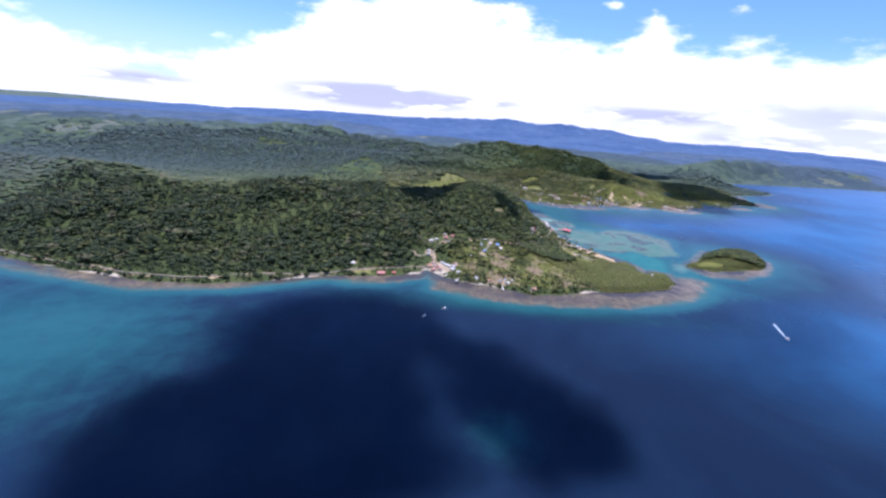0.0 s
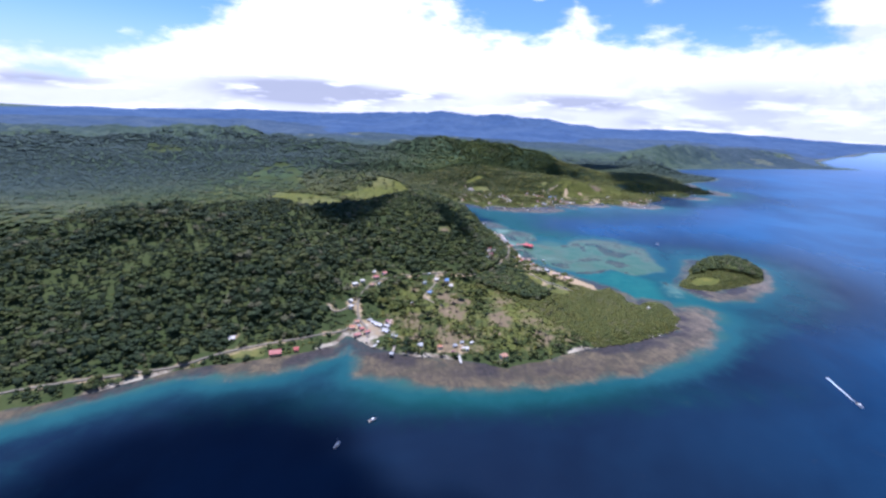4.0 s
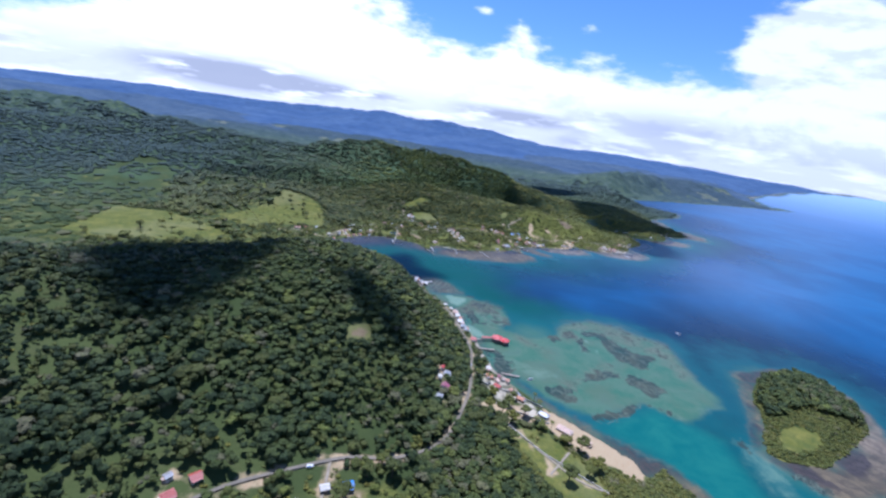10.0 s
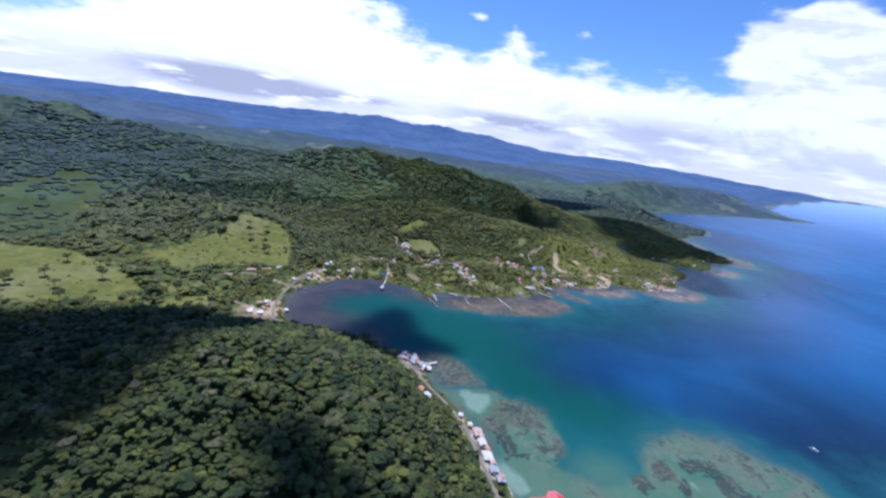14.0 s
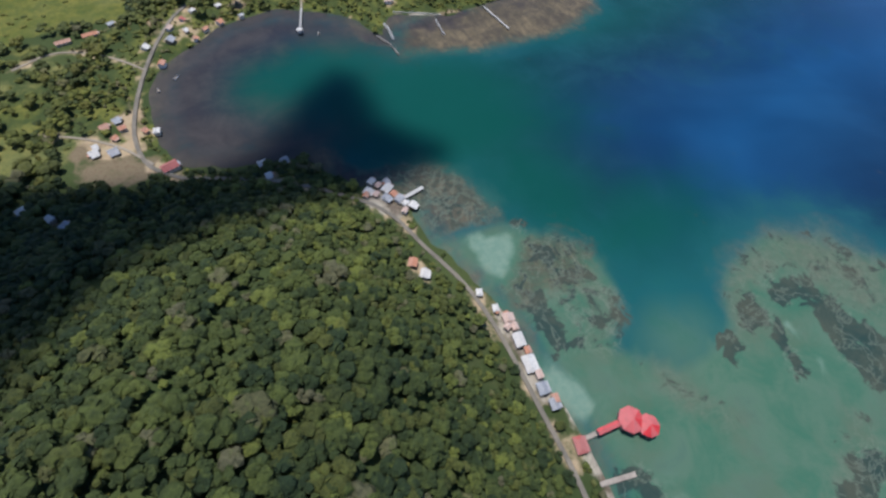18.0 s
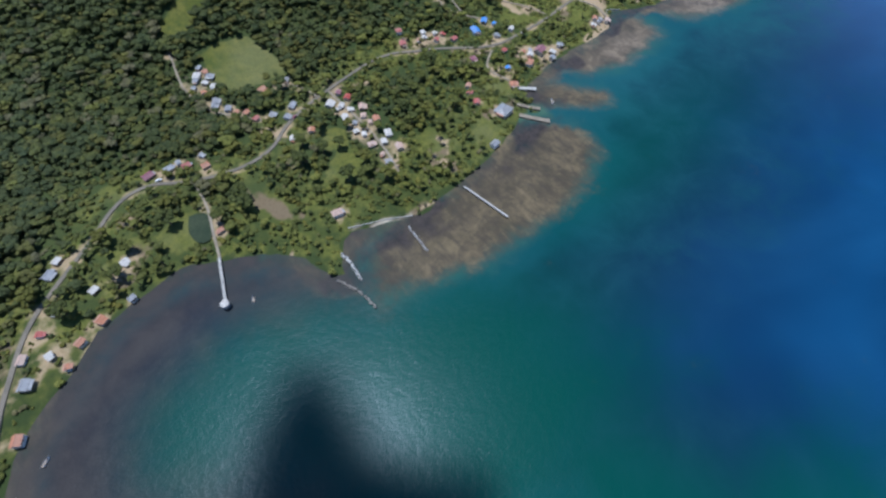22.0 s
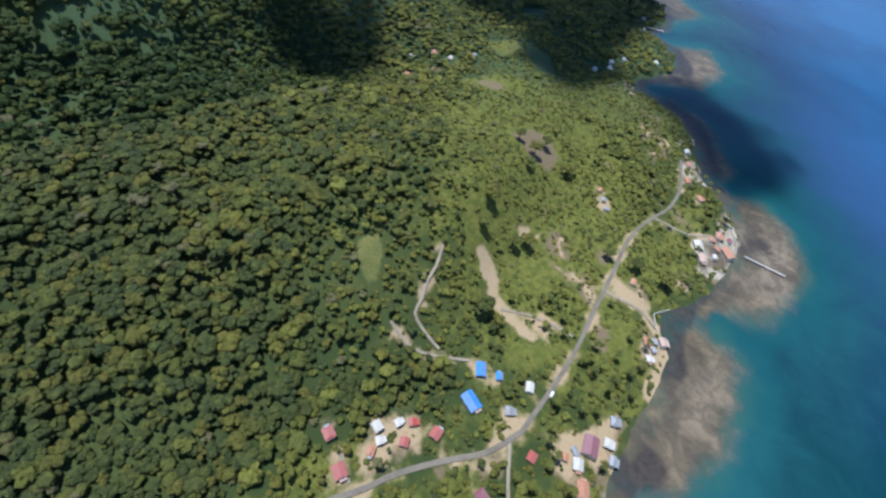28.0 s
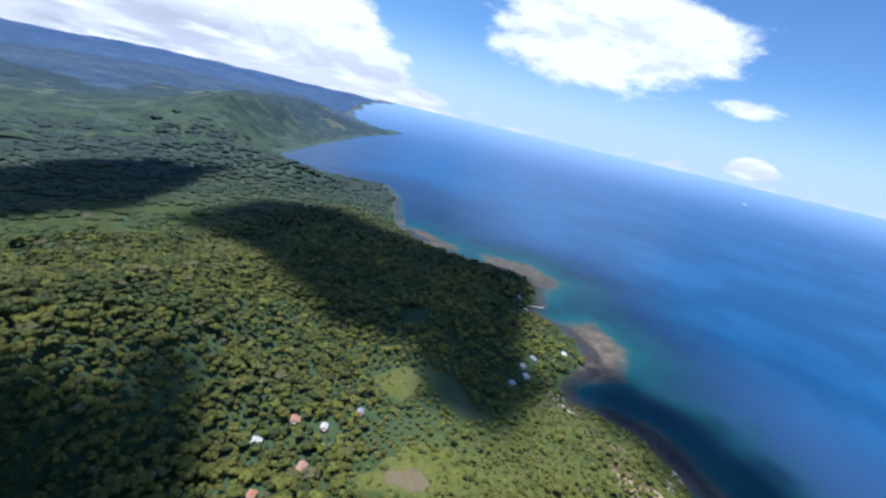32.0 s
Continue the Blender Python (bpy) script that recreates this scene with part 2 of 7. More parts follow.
def ground_look(tree, p):
    where = place(tree)
    wide, mid, fine = grain(tree, where, 0.012, 4.0), grain(tree, where, 0.09, 5.0, 0.6), grain(tree, where, 0.9, 5.0, 0.65)
    c = mix(tree, ramp(tree, wide, 0.35, 0.65), (0.034, 0.05, 0.015), (0.056, 0.072, 0.022))
    c = mix(tree, ramp(tree, mid, 0.5, 0.75, 0.0, 0.5), c, (0.085, 0.085, 0.035))
    meadow = mix(tree, ramp(tree, mid, 0.3, 0.7), (0.088, 0.098, 0.017), (0.158, 0.146, 0.032))
    herb = grain(tree, where, 0.22, 6.0, 0.72)
    meadow = mix(tree, ramp(tree, herb, 0.38, 0.6, 0.65, 0.0), meadow, (0.055, 0.078, 0.018))
    meadow = mix(tree, ramp(tree, wide, 0.45, 0.62, 0.0, 0.55), meadow, (0.17, 0.165, 0.07))
    rag = maths(tree, "MULTIPLY", maths(tree, "SUBTRACT", mid, 0.5), 1.2)
    c = mix(tree, ramp(tree, maths(tree, "ADD", attribute(tree, "grass"), rag), 0.35, 0.6), c, meadow)
    tuft = grain(tree, where, 0.35, 6.0, 0.7)
    tall = mix(tree, ramp(tree, tuft, 0.35, 0.65), (0.074, 0.09, 0.017), (0.152, 0.15, 0.033))
    c = mix(tree, ramp(tree, maths(tree, "ADD", attribute(tree, "scrub"), rag), 0.25, 0.7), c, tall)
    earth = mix(tree, ramp(tree, fine, 0.3, 0.7), (0.125, 0.09, 0.052), (0.215, 0.165, 0.098))
    c = mix(tree, ramp(tree, maths(tree, "ADD", attribute(tree, "earth"), rag), 0.4, 0.65), c, earth)
    soil = mix(tree, ramp(tree, fine, 0.3, 0.7), (0.29, 0.2, 0.115), (0.45, 0.35, 0.21))
    c = mix(tree, ramp(tree, maths(tree, "ADD", attribute(tree, "soil"), rag), 0.4, 0.65), c, soil)
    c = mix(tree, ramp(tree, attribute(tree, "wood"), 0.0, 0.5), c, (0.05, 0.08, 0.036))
    # farther off, the ground takes the haze-blue painted on the woods above it
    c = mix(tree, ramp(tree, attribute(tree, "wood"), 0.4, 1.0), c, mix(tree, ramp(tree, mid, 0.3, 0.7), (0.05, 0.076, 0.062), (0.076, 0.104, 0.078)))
    strand = mix(tree, ramp(tree, mid, 0.35, 0.65), (0.12, 0.09, 0.065), (0.42, 0.37, 0.28))
    c = mix(tree, ramp(tree, maths(tree, "ADD", attribute(tree, "beach"), rag), 0.5, 0.8), c, strand)
    c = mix(tree, ramp(tree, fine, 0.4, 0.75, 0.0, 0.4), c, (0.03, 0.04, 0.014))
    link(tree, (c, p.inputs["Base Color"]))
    bump(tree, p, fine, 0.5, 0.4)


M_GROUND = material("grass, soil and sand", ground_look, 0.95, spec=0.15)


def water_look(tree, p):
    where = place(tree)
    wide, mid, fine = grain(tree, where, 0.007, 4.0, 0.6, 0.5), grain(tree, where, 0.055, 7.0, 0.66, 0.4), grain(tree, where, 0.3, 6.0, 0.68)
    rag = maths(tree, "MULTIPLY", maths(tree, "SUBTRACT", mid, 0.5), 1.5)
    fleck = maths(tree, "SUBTRACT", fine, 0.5)
    deep = mix(tree, ramp(tree, wide, 0.35, 0.68), (0.0045, 0.0105, 0.025), (0.0065, 0.0185, 0.04))
    main = mix(tree, ramp(tree, wide, 0.35, 0.68), (0.007, 0.052, 0.132), (0.014, 0.082, 0.19))
    deep = mix(tree, attribute(tree, "open_sea"), deep, main)
    drift = node(tree, "ShaderNodeVectorMath", operation="MULTIPLY")
    drift.inputs[1].default_value = (0.7, 1.0, 1.0)
    link(tree, (where, drift.inputs[0]))
    # aerial haze painted into the sea colour, paler towards the horizon
    deep = mix(tree, maths(tree, "MULTIPLY", attribute(tree, "offing_haze"), ramp(tree, grain(tree, drift.outputs[0], 0.006, 5.0, 0.6), 0.3, 0.7, 0.88, 1.0)), deep, (0.052, 0.118, 0.25))
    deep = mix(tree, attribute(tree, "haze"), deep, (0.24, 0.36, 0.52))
    depth = maths(tree, "ADD", attribute(tree, "depth"), maths(tree, "MULTIPLY", rag, 0.24))
    teal = mix(tree, ramp(tree, wide, 0.3, 0.7), (0.009, 0.055, 0.066), (0.017, 0.078, 0.086))
    c = mix(tree, ramp(tree, depth, 0.6, 1.0), teal, deep)
    c = mix(tree, ramp(tree, maths(tree, "ADD", attribute(tree, "green"), maths(tree, "MULTIPLY", rag, 0.3)), 0.1, 0.9, 0.0, 0.9), c, (0.004, 0.056, 0.04))
    c = mix(tree, attribute(tree, "channel"), c, mix(tree, ramp(tree, mid, 0.3, 0.7), (0.009, 0.088, 0.082), (0.017, 0.115, 0.094)))
    clear = mix(tree, ramp(tree, mid, 0.35, 0.65), (0.042, 0.11, 0.068), (0.085, 0.138, 0.085))
    clear = mix(tree, ramp(tree, grain(tree, where, 0.024, 5.0, 0.62, 0.3), 0.48, 0.66, 0.0, 0.6), clear, (0.082, 0.112, 0.07))
    c = mix(tree, ramp(tree, depth, 0.25, 0.62, 1.0, 0.0), c, clear)
    pale = mix(tree, ramp(tree, fine, 0.35, 0.65), (0.115, 0.185, 0.135), (0.15, 0.215, 0.155))
    c = mix(tree, ramp(tree, maths(tree, "ADD", attribute(tree, "sand"), maths(tree, "MULTIPLY", rag, 0.5)), 0.3, 0.8), c, pale)
    c = mix(tree, ramp(tree, maths(tree, "ADD", attribute(tree, "weed"), maths(tree, "MULTIPLY", rag, 0.8)), 0.2, 1.0, 0.0, 0.7), c, mix(tree, ramp(tree, fine, 0.3, 0.7), (0.085, 0.088, 0.06), (0.125, 0.12, 0.084)))
    run = node(tree, "ShaderNodeMapping", vector_type="POINT")
    run.inputs["Rotation"].default_value = (0, 0, radians(-9))
    run.inputs["Scale"].default_value = (1.0, 0.3, 1.0)
    link(tree, (where, run.inputs["Vector"]))
    ray = grain(tree, run.outputs[0], 0.3, 6.0, 0.68, 0.4)
    knot = grain(tree, where, 0.13, 6.0, 0.66, 0.8)
    reef = mix(tree, ramp(tree, mid, 0.36, 0.64), (0.074, 0.061, 0.038), (0.148, 0.116, 0.066))
    reef = mix(tree, ramp(tree, ray, 0.36, 0.52, 0.5, 0.0), reef, (0.045, 0.04, 0.034))
    reef = mix(tree, ramp(tree, ray, 0.55, 0.72, 0.0, 0.55), reef, (0.2, 0.152, 0.09))
    reef = mix(tree, maths(tree, "MULTIPLY", attribute(tree, "bleached"), ramp(tree, mid, 0.3, 0.6, 0.2, 0.7)), reef, (0.23, 0.185, 0.138))
    reef = mix(tree, ramp(tree, knot, 0.42, 0.6, 0.5, 0.0), reef, (0.054, 0.045, 0.034))
    inner = ramp(tree, maths(tree, "ADD", attribute(tree, "inner"), maths(tree, "MULTIPLY", rag, 0.7)), 0.3, 0.8, 0.0, 0.85)
    reef = mix(tree, inner, reef, mix(tree, ramp(tree, fine, 0.35, 0.65), (0.024, 0.022, 0.023), (0.05, 0.042, 0.04)))
    shoal = ramp(tree, maths(tree, "ADD", attribute(tree, "reef"), maths(tree, "ADD", maths(tree, "MULTIPLY", rag, 0.7), maths(tree, "MULTIPLY", fleck, 0.5))), 0.15, 0.95)
    c = mix(tree, shoal, c, reef)
    coral = ramp(tree, maths(tree, "ADD", attribute(tree, "coral"), maths(tree, "MULTIPLY", ramp(tree, attribute(tree, "coral"), 0.0, 0.25), maths(tree, "ADD", maths(tree, "MULTIPLY", rag, 1.2), maths(tree, "MULTIPLY", maths(tree, "SUBTRACT", knot, 0.5), 2.4)))), 0.4, 0.66, 0.0, 0.9)
    c = mix(tree, coral, c, mix(tree, ramp(tree, mid, 0.35, 0.7), (0.022, 0.038, 0.034), (0.054, 0.06, 0.042)))
    vein = maths(tree, "MULTIPLY", ramp(tree, attribute(tree, "coral"), 0.1, 0.5), ramp(tree, maths(tree, "ABSOLUTE", maths(tree, "SUBTRACT", grain(tree, where, 0.085, 6.0, 0.66, 0.6), 0.5)), 0.0, 0.03, 0.42, 0.0))
    c = mix(tree, vein, c, (0.14, 0.165, 0.12))
    mud = mix(tree, ramp(tree, mid, 0.3, 0.7), (0.033, 0.028, 0.026), (0.05, 0.045, 0.041))
    c = mix(tree, ramp(tree, maths(tree, "ADD", attribute(tree, "mud"), maths(tree, "MULTIPLY", rag, 0.4)), 0.05, 1.0), c, mud)
    waves = maths(tree, "ADD", grain(tree, where, 0.35, 5.0, 0.62), maths(tree, "MULTIPLY", grain(tree, where, 1.6, 3.0), 0.5))
    b = node(tree, "ShaderNodeBump", i_Strength=0.22, i_Distance=0.5)
    body, gloss = node(tree, "ShaderNodeBsdfDiffuse"), node(tree, "ShaderNodeBsdfGlossy", i_Roughness=0.26)
    gloss.inputs["Color"].default_value = (0.8, 0.9, 1.0, 1)
    edge, both = node(tree, "ShaderNodeFresnel", i_IOR=1.22), node(tree, "ShaderNodeMixShader")
    calm = attribute(tree, "calm")
    slick = ramp(tree, grain(tree, run.outputs[0], 0.05, 6.0, 0.7, 0.6), 0.36, 0.62, 0.84, 1.0)
    share = maths(tree, "MULTIPLY", maths(tree, "MINIMUM", maths(tree, "MULTIPLY", edge.outputs[0], maths(tree, "MULTIPLY_ADD", calm, 0.12, 0.78)), maths(tree, "MULTIPLY_ADD", calm, 0.14, 0.18)), slick)
    link(tree, (waves, b.inputs["Height"]), (b.outputs[0], body.inputs["Normal"]), (b.outputs[0], gloss.inputs["Normal"]), (c, body.inputs["Color"]),
         (share, both.inputs[0]), (body.outputs[0], both.inputs[1]), (gloss.outputs[0], both.inputs[2]), (both.outputs[0], tree.nodes["Material Output"].inputs["Surface"]))


M_WATER = material("sea water", water_look, 0.28, spec=0.2)
M_ROAD = material("worn asphalt", two_tone((0.14, 0.122, 0.094), (0.2, 0.172, 0.13), 0.15, 2.0, 0.2), 0.9)
M_TRACK = material("pale gravel track", two_tone((0.3, 0.255, 0.185), (0.22, 0.18, 0.13), 0.2, 2.0, 0.3), 0.95)
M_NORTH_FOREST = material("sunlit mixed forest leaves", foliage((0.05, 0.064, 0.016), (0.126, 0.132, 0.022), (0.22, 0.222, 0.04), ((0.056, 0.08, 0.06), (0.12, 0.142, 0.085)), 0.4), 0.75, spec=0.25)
# green forest slopes given the blue of aerial haze as base colour
M_RANGE = material("distant forested range in painted blue haze", two_tone((0.05, 0.088, 0.168), (0.072, 0.115, 0.195), 0.004, 0.02, 0.8, 20.0), 1.0, spec=0.0)


def woods_look(tree, p):
    where = place(tree)
    wide, mid, fine = grain(tree, where, 0.006, 4.0), grain(tree, where, 0.045, 5.0, 0.65), grain(tree, where, 0.16, 5.0, 0.7)
    # slope colours with blue haze mixed in; green only on the nearest slopes
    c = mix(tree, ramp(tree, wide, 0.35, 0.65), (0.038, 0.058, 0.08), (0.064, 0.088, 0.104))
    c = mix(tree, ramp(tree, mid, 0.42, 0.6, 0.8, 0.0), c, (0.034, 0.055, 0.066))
    c = mix(tree, attribute(tree, "haze_tint"), mix(tree, ramp(tree, mid, 0.35, 0.62), (0.036, 0.06, 0.028), (0.088, 0.12, 0.05)), c)
    field = mix(tree, ramp(tree, fine, 0.35, 0.65), (0.09, 0.115, 0.08), (0.16, 0.165, 0.12))
    c = mix(tree, ramp(tree, maths(tree, "ADD", attribute(tree, "grass"), maths(tree, "SUBTRACT", mid, 0.5)), 0.45, 0.75), c, field)
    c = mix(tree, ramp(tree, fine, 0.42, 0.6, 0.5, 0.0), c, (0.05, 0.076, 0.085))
    link(tree, (c, p.inputs["Base Color"]))
    bump(tree, p, fine, 0.9, 5.0)


M_WOODS = material("distant wooded slopes with clearings", woods_look, 0.95, spec=0.05)
# base colour carries the blue haze that lies before these hills
M_LOW_RANGE = material("distant hills in painted blue-green haze", two_tone((0.052, 0.082, 0.13), (0.08, 0.112, 0.15), 0.008, 0.04, 0.9, 12.0), 1.0, spec=0.0)


def cloud_look(tree, p):
    two_tone((0.8, 0.8, 0.8), (0.75, 0.75, 0.76), 0.01, 0.05)(tree, p)
    thin, both = node(tree, "ShaderNodeBsdfTransparent"), node(tree, "ShaderNodeMixShader")
    link(tree, (attribute(tree, "thick"), both.inputs[0]), (thin.outputs[0], both.inputs[1]), (p.outputs[0], both.inputs[2]), (both.outputs[0], tree.nodes["Material Output"].inputs["Surface"]))


M_CLOUD = material("white cloud", cloud_look, 1.0, spec=0.0)

# ---- plan of the coast, in metres ----
COAST_SOUTH = [(-4300, 260), (-1500, 330), (-800, 380), (-500, 385), (-390, 370), (-322, 355), (-243, 345), (-198, 350), (-152, 368), (-104, 394), (-70, 401),
               (-45, 408), (-19, 419), (-13, 436), (-6, 426), (2, 417), (30, 405), (67, 397), (92, 387), (118, 396), (160, 411), (195, 418), (240, 435), (256, 458)]
COAST_SPIT = [(260, 486), (248, 491), (235, 482), (228, 490), (230, 504), (225, 520), (211, 517), (213, 530), (204, 543), (193, 560), (184, 574), (172, 597),
              (167, 618), (167, 655), (164, 684), (163, 704), (155, 732), (150, 742), (149, 757), (150, 766), (142, 777), (133, 778), (125, 787), (116, 802)]
COAST_BAY = [(98, 805), (84, 808), (66, 813), (59, 830), (57, 847), (59, 871), (66, 886), (79, 896), (96, 911), (118, 917), (131, 919), (143, 912), (158, 906),
             (169, 895), (175, 880), (178, 878), (183, 886), (188, 893), (193, 894), (209, 888), (222, 882), (232, 885), (246, 887), (264, 891), (280, 895)]
COAST_NORTH = [(297, 901), (303, 905), (312, 899), (313, 902), (306, 909), (317, 907), (314, 915), (322, 921), (345, 928), (370, 930), (402, 931), (410, 939),
               (419, 943), (429, 938), (449, 932), (478, 930), (496, 931), (507, 940), (520, 952), (531, 969), (546, 977), (563, 985), (583, 1003), (589, 1025)]
COAST_FAR = [(588, 1040), (601, 1047), (640, 1036), (661, 1040), (682, 1058), (695, 1085), (730, 1080), (772, 1100), (770, 1140), (770, 1181), (780, 1222), (800, 1255),
             (875, 1297), (940, 1330), (995, 1382), (960, 1440), (950, 1520), (990, 1590), (1150, 1650), (1361, 1712), (1600, 1790), (2030, 1862), (1980, 1960), (2233, 2253),
             (3000, 2650), (4900, 3300)]
COAST = COAST_SOUTH + COAST_SPIT + COAST_BAY + COAST_NORTH + COAST_FAR
MAINLAND = COAST + [(4900, 6500), (-6000, 6500), (-6000, 260)]
ISLET = [(302, 528), (308, 520), (331, 514), (347, 520), (371, 528), (406, 541), (424, 558), (432, 588), (414, 608), (380, 602), (352, 582), (338, 562)]


def outline(points, close=True):
    p = np.array(points, float)
    return p, (np.roll(p, -1, 0) if close else p[1:])


def distance(x, y, points, close=True):
    """Distance of many places from a line through points."""
    a, b = outline(points, close)
    if not close:
        a = a[:-1]
    best = np.full(x.shape, 1e9)
    for (ax, ay), (bx, by) in zip(a, b):
        dx, dy = bx - ax, by - ay
        s = np.clip(((x - ax) * dx + (y - ay) * dy) / (dx * dx + dy * dy + 1e-9), 0, 1)
        best = np.minimum(best, (x - ax - s * dx) ** 2 + (y - ay - s * dy) ** 2)
    return np.sqrt(best)


def inside(x, y, points):
    a, b = outline(points)
    odd = np.zeros(x.shape, bool)
    for (ax, ay), (bx, by) in zip(a, b):
        if ay != by:
            odd ^= ((ay > y) != (by > y)) & (x < (bx - ax) * (y - ay) / (by - ay) + ax)
    return odd


def signed(x, y, points, line=None):
    """Metres inside (positive) or outside (negative) of a closed outline."""
    d = distance(x, y, line if line else points, line is None)
    return np.where(inside(x, y, points), d, -d)


def soft(v, a, b):
    s = np.clip((v - a) / (b - a), 0, 1)
    return s * s * (3 - 2 * s)


def rumble(x, y, size, octaves=4, seed=0):
    """Smooth noise from -1 to 1 over the plan."""
    total, weight, norm = np.zeros(np.shape(x)), 1.0, 0.0
    for k in range(octaves):
        table = np.random.default_rng(100 * seed + k).uniform(-1, 1, (256, 256))
        u, v = np.asarray(x) / size * 2 ** k + 1000.3, np.asarray(y) / size * 2 ** k + 1000.7
        i, j = np.floor(u).astype(int), np.floor(v).astype(int)
        fu, fv = u - i, v - j
        fu, fv = fu * fu * (3 - 2 * fu), fv * fv * (3 - 2 * fv)
        i0, i1, j0, j1 = i % 256, (i + 1) % 256, j % 256, (j + 1) % 256
        total += weight * ((table[i0, j0] * (1 - fu) + table[i1, j0] * fu) * (1 - fv) + (table[i0, j1] * (1 - fu) + table[i1, j1] * fu) * fv)
        norm += weight
        weight *= 0.5
    return total / norm


def bell(x, y, cx, cy, sx, sy, turn=0.0):
    c, s = math.cos(radians(turn)), math.sin(radians(turn))
    u, v = (x - cx) * c + (y - cy) * s, -(x - cx) * s + (y - cy) * c
    return np.exp(-0.5 * ((u / sx) ** 2 + (v / sy) ** 2))


# x, y, half widths, turn, height
HILLS = [(62, 700, 62, 58, 10, 40), (66, 610, 45, 45, 0, 20), (-60, 630, 90, 70, 0, 20), (-180, 585, 115, 80, 5, 24), (-430, 575, 190, 95, 0, 24),
         (-700, 640, 220, 120, 0, 26), (-330, 480, 60, 40, -30, 8), (-90, 500, 40, 36, 20, 7), (2, 1042, 36, 24, -20, 16)]
KNOLLS = [(392, 1035, 42, 36, 0, 18), (330, 1075, 55, 40, 10, 16), (470, 1075, 70, 40, 0, 10), (610, 1110, 60, 45, 0, 10), (240, 1110, 70, 40, 0, 14)]
# crest lines of the hills behind the bay: x, y, height, half width before and behind the crest
RIDGES = [
    [(-1500, 1180, 34, 120, 110), (-1100, 1250, 42, 130, 110), (-760, 1310, 46, 140, 110), (-500, 1360, 46, 140, 100), (-180, 1400, 56, 140, 100), (58, 1385, 62, 130, 90), (178, 1350, 72, 110, 80), (270, 1300, 70, 95, 75),
     (346, 1245, 64, 66, 70), (399, 1236, 61, 52, 70), (466, 1228, 55, 48, 70), (515, 1190, 47, 44, 70), (576, 1150, 35, 42, 60), (640, 1125, 22, 40, 45), (705, 1108, 9, 34, 30)],
    [(180, 1150, 24, 60, 60), (325, 1156, 29, 46, 44), (358, 1130, 30, 44, 42), (430, 1100, 28, 42, 42), (490, 1052, 16, 38, 40)],
    [(-1400, 1650, 36, 160, 120), (-900, 1720, 40, 160, 120), (-620, 1700, 52, 150, 120), (-430, 1690, 60, 130, 110), (-300, 1640, 44, 110, 90), (-210, 1570, 26, 90, 80)],
    [(800, 1340, 22, 60, 80), (880, 1450, 42, 70, 90), (1050, 1740, 64, 90, 120), (1400, 1960, 58, 100, 120), (1800, 2160, 44, 110, 130), (2400, 2650, 30, 120, 150)],
]


def ridge_height(x, y):
    """Height of the long crests; each one falls away before and behind its own line."""
    total = np.zeros(np.shape(x))
    for line in RIDGES:
        best, high = np.full(np.shape(x), 1e9), np.zeros(np.shape(x))
        for (ax, ay, az, af, ab), (bx, by, bz, bf, bb) in zip(line, line[1:]):
            dx, dy = bx - ax, by - ay
            s = np.clip(((x - ax) * dx + (y - ay) * dy) / (dx * dx + dy * dy), 0, 1)
            ox, oy = x - ax - s * dx, y - ay - s * dy
            behind = dx * oy - dy * ox > 0
            wide = np.where(behind, ab + s * (bb - ab), af + s * (bf - af))
            q = (ox * ox + oy * oy) / (wide * wide)
            high = np.where(q < best, (az + s * (bz - az)) * np.exp(-0.5 * q), high)
            best = np.minimum(best, q)
        total = np.maximum(total, high)
    return total


def land_height(x, y, d):
    """Ground height; d: metres inland (positive) or out to sea (negative)."""
    shore = 2.2 * soft(d, 0, 14) + 0.6 * soft(d, 14, 60)
    z = np.zeros(np.shape(x))
    for cx, cy, sx, sy, turn, high in HILLS:
        z = z + high * bell(x, y, cx, cy, sx, sy, turn)
    spurs = 0.2 - np.abs(rumble(x - 0.4 * y, y + 0.4 * x, 120, 3, 16))
    z = z * soft(d, 4, 62) * (1 + 0.16 * rumble(x, y, 90, 4, 1) + 1.1 * spurs * soft(x, 0, -90))
    north = soft(y - 0.25 * (x - 200), 925, 990) * soft(d, 45, 90)
    for cx, cy, sx, sy, turn, high in KNOLLS:
        z = z + north * high * bell(x, y, cx, cy, sx, sy, turn)
    back = soft(d, 20, 160) * soft(y - 0.45 * np.maximum(x, 0), 900, 1080)
    gully = np.abs(rumble(x, y, 170, 3, 5)) + 0.5 * np.abs(rumble(x, y, 80, 3, 6))
    z = z + back * ridge_height(x, y) * (1.12 - 0.75 * gully * soft(y, 1150, 1300))
    z = z + soft(d, 60, 420) * soft(y - 0.45 * np.maximum(x, 0), 940, 1220) * (7 + 9 * rumble(x, y, 200, 4, 2)) + 5 * rumble(x, y, 60, 3, 3) * soft(d, 60, 200) * soft(y, 1000, 1150)
    return np.where(d > 0, shore + np.maximum(z, 0), np.maximum(d * 0.12, -6.0))


def sheet_lines(low, high, fine_low, fine_high, step):
    fine = np.arange(fine_low, fine_high + 0.1, step)
    grow, a, b = [], fine_low, step
    while a > low:
        b *= 1.06
        a -= b
        grow.append(a)
    left = grow[::-1]
    grow, a, b = [], fine_high, step
    while a < high:
        b *= 1.06
        a += b
        grow.append(a)
    return np.concatenate([left, fine, grow])


